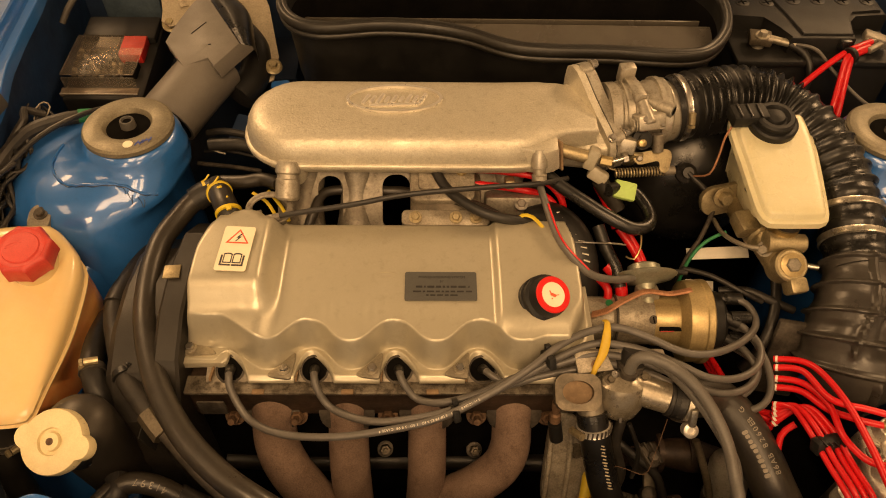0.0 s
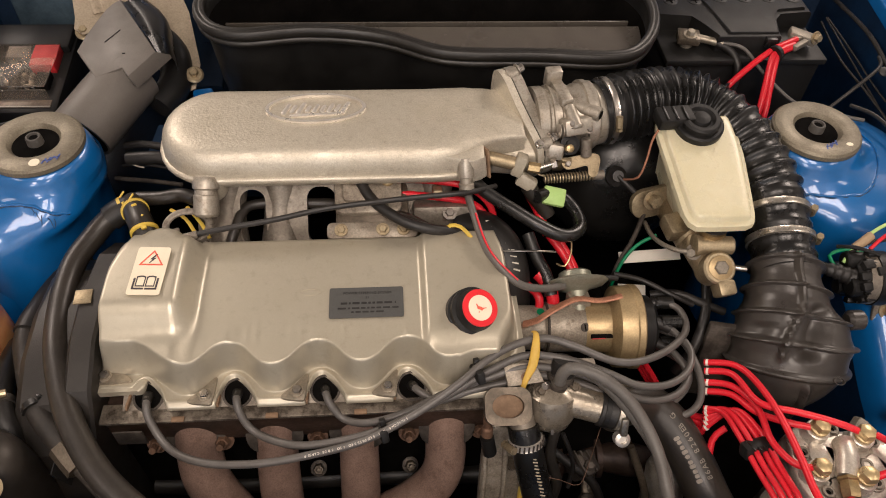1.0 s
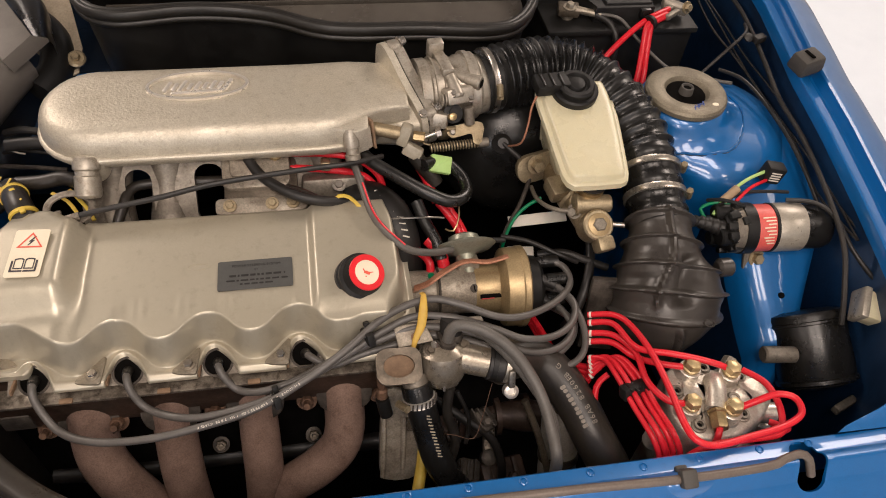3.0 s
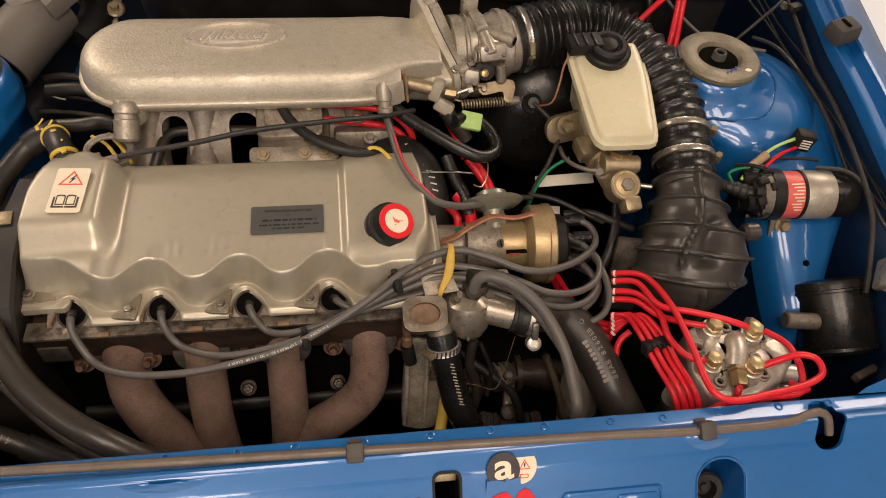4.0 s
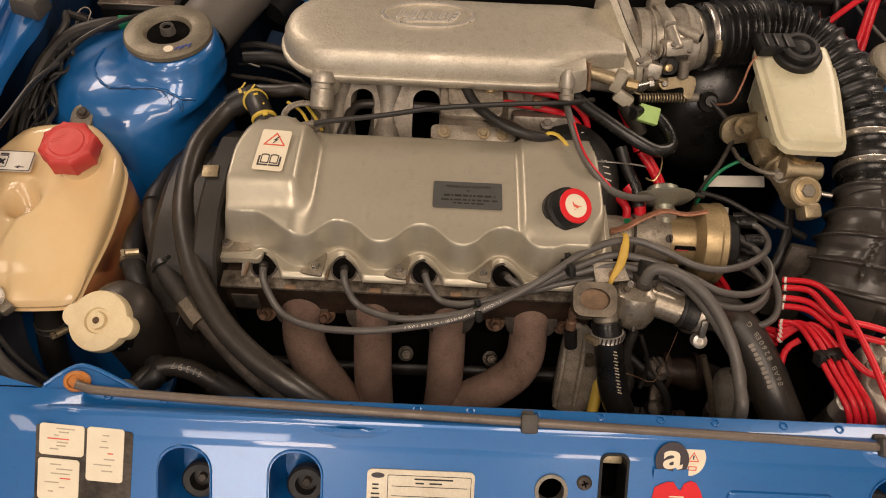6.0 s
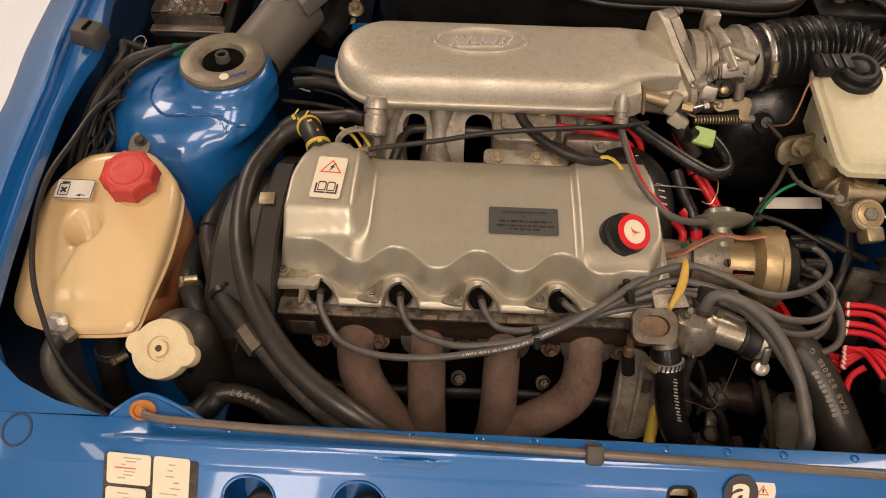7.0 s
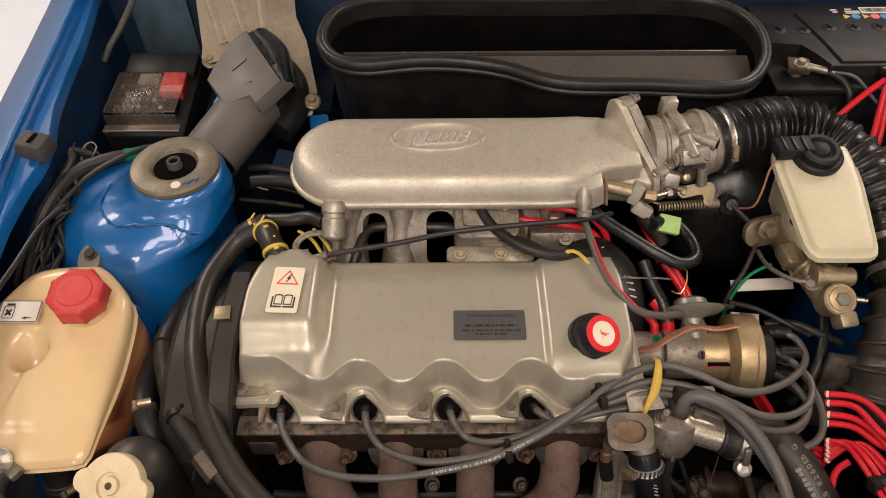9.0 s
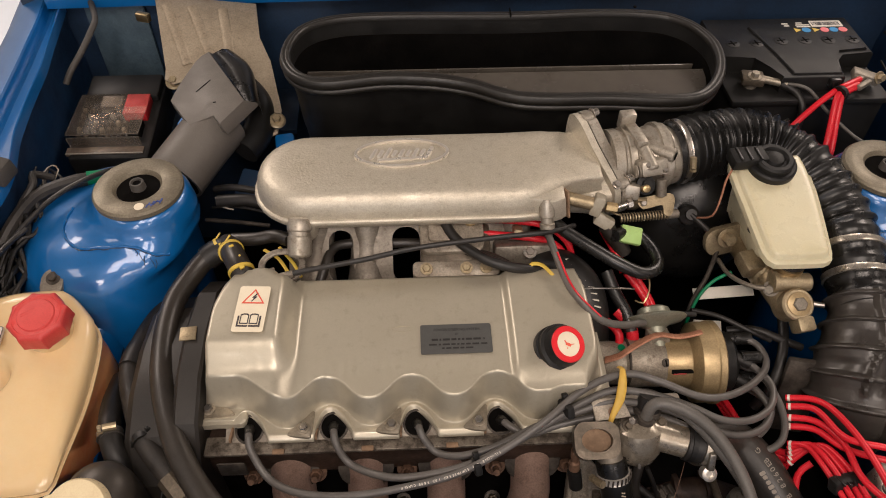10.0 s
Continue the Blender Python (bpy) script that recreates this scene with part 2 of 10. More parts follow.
M_BRIGHT = material("clean_cast_alloy", (0.64, 0.60, 0.52), (0.50, 0.46, 0.385), 0.36, 0.65, 40, 0.35, 500, bump=0.5, bump_scale=260, specks=0.35, speck_scale=130)


# ---- building helpers ----
ROOT = {}


def thing(name, at, label, category, group="", kind=""):
    ob = new(name)
    ob.empty_display_size = 0.03
    ob.location = at
    ROOT[ob] = Vector(at)
    return tagged(ob, label, category, group, kind)


def part(name, bm, mat, parent, label="", smooth=True, angle=35):
    """One mesh, made in world places, under a thing or a part."""
    me = bpy.data.meshes.new(name)
    origin = ROOT[parent]
    bmesh.ops.translate(bm, verts=bm.verts, vec=-origin)
    bmesh.ops.recalc_face_normals(bm, faces=bm.faces)
    for f in bm.faces:
        f.smooth = smooth
    if smooth:
        limit = radians(angle)
        for e in bm.edges:
            if len(e.link_faces) == 2 and e.calc_face_angle(0) > limit:
                e.smooth = False
    bm.to_mesh(me)
    bm.free()
    me.materials.append(mat)
    ob = new(name, me)
    ob.parent = parent
    ROOT[ob] = origin
    if label:
        ob["label"] = label
    return ob


def single(name, bm, mat, at, label, category, group="", kind="", **more):
    """A thing that is one mesh."""
    me = bpy.data.meshes.new(name)
    bmesh.ops.translate(bm, verts=bm.verts, vec=-Vector(at))
    bmesh.ops.recalc_face_normals(bm, faces=bm.faces)
    for f in bm.faces:
        f.smooth = True
    for e in bm.edges:
        if len(e.link_faces) == 2 and e.calc_face_angle(0) > radians(more.get("angle", 35)):
            e.smooth = False
    bm.to_mesh(me)
    bm.free()
    me.materials.append(mat)
    ob = new(name, me)
    ob.location = at
    ROOT[ob] = Vector(at)
    return tagged(ob, label, category, group, kind)


def frame_of(d):
    """Two directions square to d."""
    d = Vector(d).normalized()
    u = d.cross(Vector((0, 0, 1)))
    if u.length < 0.05:
        u = Vector((1, 0, 0))
    u.normalize()
    return u, u.cross(d).normalized()


def smooth_path(pts, step=0.006):
    """A soft curve through points, in even steps."""
    p = [Vector(q) for q in pts]
    out = []
    for i in range(len(p) - 1):
        a, b, c, d = p[max(i - 1, 0)], p[i], p[i + 1], p[min(i + 2, len(p) - 1)]
        k = max(2, int((c - b).length / step))
        for j in range(k):
            t = j / k
            out.append(0.5 * (2 * b + (c - a) * t + (2 * a - 5 * b + 4 * c - d) * t * t + (3 * b - a - 3 * c + d) * t ** 3))
    out.append(p[-1])
    return out


def tube(pts, r, seg=12, step=0.006, caps=True, bm=None, flat=1.0):
    """A hose along a soft curve; r is a number or a function of the length so far and the whole."""
    bm = bm or bmesh.new()
    path = smooth_path(pts, step) if len(pts) > 2 else [Vector(q) for q in pts]
    dist = [0.0]
    for a, b in zip(path, path[1:]):
        dist.append(dist[-1] + (b - a).length)
    u = None
    rings = []
    for i, q in enumerate(path):
        d = (path[min(i + 1, len(path) - 1)] - path[max(i - 1, 0)]).normalized()
        if u is None:
            u, v = frame_of(d)
        else:
            u = (u - d * u.dot(d)).normalized()
            v = u.cross(d).normalized()
        rr = r(dist[i], dist[-1]) if callable(r) else r
        rings.append([bm.verts.new(q + rr * (math.cos(2 * math.pi * k / seg) * u + flat * math.sin(2 * math.pi * k / seg) * v)) for k in range(seg)])
    for a, b in zip(rings, rings[1:]):
        for k in range(seg):
            bm.faces.new((a[k], a[(k + 1) % seg], b[(k + 1) % seg], b[k]))
    if caps:
        bm.faces.new(rings[0][::-1])
        bm.faces.new(rings[-1])
    return bm


def lathe(at, axis, profile, seg=32, bm=None, squash=1.0):
    """Turns (radius, height along axis) rows about an axis through at."""
    bm = bm or bmesh.new()
    d = Vector(axis).normalized()
    u, v = frame_of(d)
    rings = []
    for r, h in profile:
        c = Vector(at) + d * h
        if r < 1e-6:
            rings.append([bm.verts.new(c)])
        else:
            rings.append([bm.verts.new(c + r * (math.cos(2 * math.pi * k / seg) * u + squash * math.sin(2 * math.pi * k / seg) * v)) for k in range(seg)])
    for a, b in zip(rings, rings[1:]):
        for k in range(seg):
            q = (k + 1) % seg
            if len(a) == 1 and len(b) == 1:
                continue
            if len(a) == 1:
                bm.faces.new((a[0], b[q], b[k]))
            elif len(b) == 1:
                bm.faces.new((a[k], a[q], b[0]))
            else:
                bm.faces.new((a[k], a[q], b[q], b[k]))
    for ring, flip in ((rings[0], True), (rings[-1], False)):
        if len(ring) > 2:
            bm.faces.new(ring[::-1] if flip else ring)
    return bm


def rod(a, b, r, seg=16, r2=None, bevel=0.0, bm=None):
    a, b = Vector(a), Vector(b)
    h = (b - a).length
    r2 = r if r2 is None else r2
    e = bevel
    prof = [(r - e, 0), (r, e), (r2, h - e), (r2 - e, h)] if e else [(r, 0), (r2, h)]
    return lathe(a, b - a, prof, seg, bm)


def box(c, size, bevel=0.002, turn=(0, 0, 0), bm=None, seg=2, taper=1.0):
    b = bmesh.new()
    bmesh.ops.create_cube(b, size=1)
    for v in b.verts:
        k = taper if v.co.z > 0 else 1
        v.co = Vector((v.co.x * size[0] * k, v.co.y * size[1] * k, v.co.z * size[2]))
    if bevel:
        bmesh.ops.bevel(b, geom=b.edges[:], offset=bevel, segments=seg, profile=0.5, affect="EDGES")
    bmesh.ops.transform(b, matrix=pose(*c, *turn), verts=b.verts)
    return join(bm, b)


def join(bm, b):
    if bm is None:
        return b
    me = bpy.data.meshes.new("join")
    b.to_mesh(me)
    b.free()
    bm.from_mesh(me)
    bpy.data.meshes.remove(me)
    return bm


def slab(outline, z0, z1, bevel=0.0, bm=None, m=None, seg=2):
    """An outline in x, y raised from z0 to z1, then placed by m."""
    b = bmesh.new()
    lo = [b.verts.new((x, y, z0)) for x, y in outline]
    hi = [b.verts.new((x, y, z1)) for x, y in outline]
    n = len(lo)
    top = b.faces.new(hi)
    b.faces.new(lo[::-1])
    for k in range(n):
        b.faces.new((lo[k], lo[(k + 1) % n], hi[(k + 1) % n], hi[k]))
    if bevel:
        bmesh.ops.bevel(b, geom=[e for e in b.edges if top in e.link_faces], offset=bevel, segments=seg, profile=0.5, affect="EDGES")
    if m is not None:
        bmesh.ops.transform(b, matrix=m, verts=b.verts)
    return join(bm, b)


def rounded(w, h, r, n=5, cx=0.0, cy=0.0):
    """The outline of a rectangle with round corners."""
    r = min(r, w / 2 - 1e-5, h / 2 - 1e-5)
    out = []
    for sx, sy, a0 in ((1, 1, 0), (-1, 1, 90), (-1, -1, 180), (1, -1, 270)):
        for k in range(n + 1):
            a = radians(a0 + 90 * k / n)
            out.append((cx + sx * (w / 2 - r) + r * math.cos(a), cy + sy * (h / 2 - r) + r * math.sin(a)))
    return out


def oval(rx, ry, n=40, cx=0.0, cy=0.0):
    return [(cx + rx * math.cos(2 * math.pi * k / n), cy + ry * math.sin(2 * math.pi * k / n)) for k in range(n)]


def ring_slab(outer, inner, z0, z1, m=None, bm=None):
    """A flat ring between two outlines of as many points."""
    b = bmesh.new()
    n = len(outer)
    rows = [[b.verts.new((x, y, z)) for x, y in o] for o, z in ((outer, z0), (outer, z1), (inner, z1), (inner, z0))]
    for a, c in zip(rows, rows[1:] + rows[:1]):
        for k in range(n):
            b.faces.new((a[k], a[(k + 1) % n], c[(k + 1) % n], c[k]))
    if m is not None:
        bmesh.ops.transform(b, matrix=m, verts=b.verts)
    return join(bm, b)


def loft(rows, closed=True, caps=(True, True), bm=None):
    """A skin over rows of as many points each."""
    b = bmesh.new()
    vs = [[b.verts.new(p) for p in row] for row in rows]
    n = len(vs[0])
    for a, c in zip(vs, vs[1:]):
        for k in range(n if closed else n - 1):
            b.faces.new((a[k], a[(k + 1) % n], c[(k + 1) % n], c[k]))
    if caps[0]:
        b.faces.new(vs[0][::-1])
    if caps[1]:
        b.faces.new(vs[-1])
    return join(bm, b)


def soft(t):
    t = min(1.0, max(0.0, t))
    return t * t * (3 - 2 * t)


def facing(at, normal, up=(0, 1, 0)):
    """A pose whose z looks along normal and whose y leans to up."""
    z = Vector(normal).normalized()
    x = Vector(up).cross(z).normalized()
    y = z.cross(x)
    return Matrix(((x.x, y.x, z.x, at[0]), (x.y, y.y, z.y, at[1]), (x.z, y.z, z.z, at[2]), (0, 0, 0, 1)))


def hexbolt(at, axis, r=0.006, h=0.005, washer=True, bm=None):
    bm = lathe(at, axis, [(r * 1.55, 0), (r * 1.55, 0.0012), (r * 1.5, 0.0016)], 20, bm) if washer else (bm or bmesh.new())
    return lathe(Vector(at) + Vector(axis).normalized() * 0.001, axis, [(r, 0), (r, h * 0.8), (r * 0.84, h)], 6, bm)


def lettering(text, size, m, depth=0.0003, align="CENTER", bold=0.0):
    cu = bpy.data.curves.new("letters", "FONT")
    cu.body, cu.size, cu.extrude, cu.align_x, cu.align_y, cu.offset = text, size, depth, align, "CENTER", bold
    ob = bpy.data.objects.new("letters", cu)
    scene.collection.objects.link(ob)
    bpy.context.view_layer.update()
    me = bpy.data.meshes.new_from_object(ob.evaluated_get(bpy.context.evaluated_depsgraph_get()))
    bpy.data.objects.remove(ob)
    bpy.data.curves.remove(cu)
    bm = bmesh.new()
    bm.from_mesh(me)
    bpy.data.meshes.remove(me)
    bmesh.ops.transform(bm, matrix=m, verts=bm.verts)
    return bm


def cut(bm, cutters):
    """Takes the closed shapes out of bm."""
    def as_ob(b):
        me = bpy.data.meshes.new("cut")
        bmesh.ops.recalc_face_normals(b, faces=b.faces)
        b.to_mesh(me)
        b.free()
        return new("cut", me)
    ob, knives = as_ob(bm), [as_ob(c) for c in cutters]
    for k in knives:
        md = ob.modifiers.new("cut", "BOOLEAN")
        md.object, md.operation, md.solver = k, "DIFFERENCE", "EXACT"
    bpy.context.view_layer.update()
    me = bpy.data.meshes.new_from_object(ob.evaluated_get(bpy.context.evaluated_depsgraph_get()))
    out = bmesh.new()
    out.from_mesh(me)
    for o in (ob, *knives):
        d = o.data
        bpy.data.objects.remove(o)
        bpy.data.meshes.remove(d)
    bpy.data.meshes.remove(me)
    return out


def hose(name, pts, r, mat, label, category="hose", group="", **more):
    return single(name, tube(pts, r, **more), mat, pts[0], label, category, group)


def clamp_on(parent, at, axis, r, screw, mat=None):
    """A worm-drive clamp: band and screw housing; screw is the way from the middle to the screw."""
    d = Vector(axis).normalized()
    band = part("clamp_band", lathe(Vector(at) - d * 0.0042, axis, [(r, 0), (r + 0.0014, 0.0005), (r + 0.0010, 0.0014), (r + 0.0010, 0.0070), (r + 0.0014, 0.0079), (r, 0.0084)], 48), mat or M_STEEL, parent, "bright steel worm-drive clamp")
    s = Vector(screw).normalized()
    s = (s - d * s.dot(d)).normalized()
    t = d.cross(s)
    c = Vector(at) + s * (r + 0.004)
    bm = rod(c - t * 0.008, c + t * 0.006, 0.0042, 10)
    hexbolt(c + t * 0.006, t, 0.0045, 0.004, False, bm)
    part("clamp_screw", bm, M_ZINC, band)
    return band


def closed_curve(pts, n, tight=1.0):
    """A closed outline through points, softened, with n points."""
    m = len(pts)
    dense = []
    for i in range(m):
        a, b, c, d = (Vector(pts[(i + k) % m]) for k in (-1, 0, 1, 2))
        for j in range(12):
            t = j / 12
            t1, t2 = (c - a) * 0.5 * tight, (d - b) * 0.5 * tight
            h = (2 * t ** 3 - 3 * t * t + 1, t ** 3 - 2 * t * t + t, -2 * t ** 3 + 3 * t * t, t ** 3 - t * t)
            dense.append(b * h[0] + t1 * h[1] + c * h[2] + t2 * h[3])
    lens = [0.0]
    for a, b in zip(dense, dense[1:] + dense[:1]):
        lens.append(lens[-1] + (b - a).length)
    out, i = [], 0
    for k in range(n):
        s = lens[-1] * k / n
        while lens[i + 1] < s:
            i += 1
        t = (s - lens[i]) / max(1e-9, lens[i + 1] - lens[i])
        q = dense[i].lerp(dense[(i + 1) % len(dense)], t)
        out.append(tuple(q))
    return out


def shrink(ring, d):
    """The outline moved inwards by d."""
    m = len(ring)
    area = sum(ring[i - 1][0] * ring[i][1] - ring[i][0] * ring[i - 1][1] for i in range(m))
    s = 1 if area > 0 else -1
    out = []
    for i, (x, y) in enumerate(ring):
        t = (Vector(ring[(i + 1) % m]) - Vector(ring[i - 1])).normalized()
        out.append((x - s * t.y * d, y + s * t.x * d))
    return out


# ---- room ----
def room():
    floor = bmesh.new()
    bmesh.ops.create_grid(floor, x_segments=2, y_segments=2, size=5)
    single("floor", floor, M_FLOOR, (0, 0, 0), "pale smooth workshop floor", "floor", kind="structure")
    # ceiling and walls are unseen; their tones set how much light bounces
    single("ceiling", box((0, 0, 3.1), (10.2, 10.2, 0.1), 0), M_CEIL, (0, 0, 3.05), "unseen ceiling, dark grey to hold back light", "ceiling", kind="structure")
    for name, c, s in (("wall_north", (0, 4.05, 1.5), (6.2, 0.1, 3.1)), ("wall_south", (0, -4.05, 1.5), (6.2, 0.1, 3.1)),
                       ("wall_east", (3.05, 0, 1.5), (0.1, 8, 3.1)), ("wall_west", (-3.05, 0, 1.5), (0.1, 8, 3.1))):
        single(name, box(c, s, 0), M_FLOOR if name == "wall_south" else M_WALL, c, "unseen plain wall closing the room for bounced light", "wall", kind="structure")


room()

# ---- car body ----
car = thing("car_body", (0, 0.6, 0.0), "blue painted front of a car with its bonnet raised", "car")
SLOPE = Vector((0, -0.7071, 0.7071))


def on_slope(x, y, lift=0.0):
    """A pose on the sloping face of the front panel."""
    return facing(Vector((x, y, 0.882 + 1.0 * (y - 0.19))) + SLOPE * lift, SLOPE)


def slam_panel():
    prof = [(0.231, 0.80), (0.231, 0.886), (0.229, 0.889), (0.217, 0.8895), (0.214, 0.8905), (0.2105, 0.8955), (0.2080, 0.8975), (0.2052, 0.8983),
            (0.2024, 0.8972), (0.2004, 0.8950), (0.1905, 0.8820), (0.1892, 0.8808), (0.1870, 0.8790), (0.1845, 0.8765), (0.1600, 0.8520), (0.1240, 0.8160), (0.120, 0.8115), (0.114, 0.797), (0.112, 0.60)]
    back = [(y + (0.0025 if y < 0.2 else -0.0025 if y > 0.225 else 0.0005), z - 0.0028) for y, z in prof]
    ring = prof + back[::-1]
    xs = [-0.66 + 0.02 * k for k in range(67)]
    rows = []
    for x in xs:
        k = soft((-0.462 - x) / 0.03)
        rows.append([(x, y, z + k * (0.8795 + 0.235 * (y - 0.187) - z - (0.0028 if j >= len(prof) else 0)) if 0.186 < y < 0.2295 and z > 0.87 else z) for j, (y, z) in enumerate(ring)])
    bm = loft(rows)
    cutters = []
    for x in (-0.3485, -0.2455, 0.3165):
        out = [(px, py) for px, py in rounded(0.048, 0.075, 0.0225, 8)]
        cutters.append(slab(out, -0.02, 0.012, m=on_slope(x, 0.156)))
    cutters.append(slab(oval(0.0125, 0.0135, 28), -0.02, 0.012, m=on_slope(-0.007, 0.164)))
    cutters.append(slab(rounded(0.025, 0.056, 0.007, 4), -0.02, 0.012, m=on_slope(0.0505, 0.171)))
    cutters.append(slab(rounded(0.030, 0.045, 0.013, 6), -0.03, 0.03, m=facing((0.430, 0.196, 0.893), (0.1, -0.6, 0.8))))
    bm = cut(bm, cutters)
    panel = part("slam_panel", bm, M_PAINT, car, "blue painted front cross panel with pressed recesses", angle=28)
    # dished recesses with rubber bushes
    for x in (-0.3485, -0.2455, 0.3165):
        m = on_slope(x, 0.156)
        rows = []
        for k, (s, d) in enumerate(((1.07, 0.0004), (1.05, 0.0018), (1.01, 0.0016), (0.985, -0.002), (0.95, -0.014), (0.90, -0.045), (0.84, -0.060))):
            rows.append([m @ Vector((px * s, py * s + 0.0028 * max(0, k - 2), d)) for px, py in rounded(0.049, 0.076, 0.023, 8)])
        cup = part("recess", loft(rows, caps=(False, True)), M_PAINT, panel)
        c = m @ Vector((0.004, -0.010, -0.046))
        part("bush", lathe(c, SLOPE, [(0.0185, 0), (0.0185, 0.010), (0.0165, 0.012), (0.0105, 0.0115), (0.0095, 0.001), (0, 0.001)], 28), M_RUBBER, panel, "black rubber bush")
        bm = hexbolt(c + SLOPE * 0.001, SLOPE, 0.0045, 0.004, False)
        part("bolt", bm, M_HEAD, panel)
    # raised rims and pressings
    bm = ring_slab(oval(0.0155, 0.0165, 28), oval(0.0120, 0.013, 28), -0.012, 0.0022, on_slope(-0.007, 0.164))
    part("catch_bush", bm, M_DISC, panel, "scuffed bare metal bush round a hole")
    part("screw", lathe(on_slope(0.0235, 0.1705).translation, SLOPE, [(0.0072, 0), (0.0072, 0.0012), (0.0058, 0.0026), (0, 0.0034)], 20), M_HEAD, panel, "cross-head screw")
    for turn in (0, 90):
        b = box((0, 0, 0.0032), (0.0062, 0.0014, 0.0014), 0.0, (0, 0, turn + 20))
        bmesh.ops.transform(b, matrix=on_slope(0.0235, 0.1705), verts=b.verts)
        part("screw_slot", b, M_IRON, panel)
    part("slot_lining", ring_slab(rounded(0.0275, 0.0585, 0.008, 4), rounded(0.0225, 0.0535, 0.006, 4), -0.03, 0.0012, on_slope(0.0505, 0.171)), M_PLASTIC, panel, "black plastic slot edging")
    b = box((0, 0.018, -0.016), (0.022, 0.010, 0.006), 0.002)
    bmesh.ops.transform(b, matrix=on_slope(0.0505, 0.171), verts=b.verts)
    part("latch_tongue", b, M_ZINC, panel, "grubby metal latch tongue")
    m = on_slope(0.207, 0.1425)
    rows = [[m @ Vector((px * s, py * s2, d)) for px, py in rounded(0.098, 0.075, 0.006, 5)] for s, s2, d in ((1.03, 1.04, -0.001), (1.0, 1.0, 0.0025), (0.96, 0.95, 0.0032), (0.95, 0.94, 0.0016), (0.5, 0.5, 0.0014))]
    part("pressing", loft(rows, caps=(False, True)), M_PAINT, panel, "shallow pressed rectangle")
    m = on_slope(0.232, 0.1495)
    part("inner_pressing", slab(rounded(0.042, 0.044, 0.005, 4), 0.0, 0.003, 0.001, m=m), M_PAINT, panel)
    part("pressing_hole", lathe(m @ Vector((0.010, -0.012, 0.0026)), SLOPE, [(0.0026, 0), (0.0026, 0.0012), (0, 0.0012)], 12), M_IRON, panel)
    # fold line and spot welds
    for k in range(16):
        x = -0.43 + 0.058 * k + random.uniform(-0.006, 0.006)
        part("spot_weld", lathe((x, 0.2235 + random.uniform(-0.001, 0.001), 0.8884), (0, 0, 1), [(0.0044, 0.0005), (0.0040, 0.0018), (0.0030, 0.0022), (0.0022, 0.0008), (0, 0.0006)], 16), M_PAINT, panel)
    # dents under the stay rod, built as overhanging lips so they read darker
    for x, w, deep in ((-0.195, 0.040, 0.011), (0.303, 0.026, 0.017)):
        rows = []
        for k, lift in ((1.0, 0.0002), (0.92, 0.0008), (0.70, 0.0024), (0.30, 0.0046), (0.0, 0.0050)):
            row = []
            for j in range(17):
                a = math.pi * j / 16
                row.append(Vector((x + w * math.cos(a) * (0.35 + 0.65 * k), 0.2006 - 0.62 * deep * k * math.sin(a) ** 1.4, 0.8951 - 0.80 * deep * k * math.sin(a) ** 1.4)) + SLOPE * lift * math.sin(a))
            rows.append(row)
        part("dent_lip", loft(rows, closed=False, caps=(False, False)), M_PAINT, panel)
    return panel


slam = slam_panel()


def rail_edge(y, side=1):
    """Inner edge of the wing rail and its height."""
    pts = [(0.10, 0.455, 0.889), (0.222, 0.457, 0.889), (0.236, 0.485, 0.890), (0.250, 0.535, 0.893), (0.275, 0.585, 0.899), (0.32, 0.613, 0.907), (0.40, 0.622, 0.921),
           (0.50, 0.628, 0.938), (0.60, 0.631, 0.955), (0.66, 0.632, 0.963), (0.70, 0.634, 0.966), (0.76, 0.643, 0.970), (0.86, 0.660, 0.973), (1.00, 0.672, 0.978), (1.20, 0.69, 0.985)]
    if side < 0:
        pts = [(0.10, 0.47, 0.889), (0.2285, 0.49, 0.889), (0.242, 0.545, 0.891), (0.260, 0.586, 0.893), (0.283, 0.616, 0.896), (0.308, 0.632, 0.901), (0.341, 0.643, 0.908), (0.40, 0.646, 0.921), (0.50, 0.650, 0.938),
               (0.60, 0.650, 0.953), (0.655, 0.643, 0.960), (0.685, 0.634, 0.965), (0.726, 0.636, 0.968), (0.754, 0.643, 0.969), (0.788, 0.651, 0.970), (0.86, 0.658, 0.973), (0.94, 0.663, 0.975), (1.00, 0.671, 0.978), (1.20, 0.695, 0.985)]
    for (a, xa, za), (b, xb, zb) in zip(pts, pts[1:]):
        if a <= y <= b:
            t = (y - a) / (b - a)
            return xa + (xb - xa) * t, za + (zb - za) * t
    return pts[-1][1:]


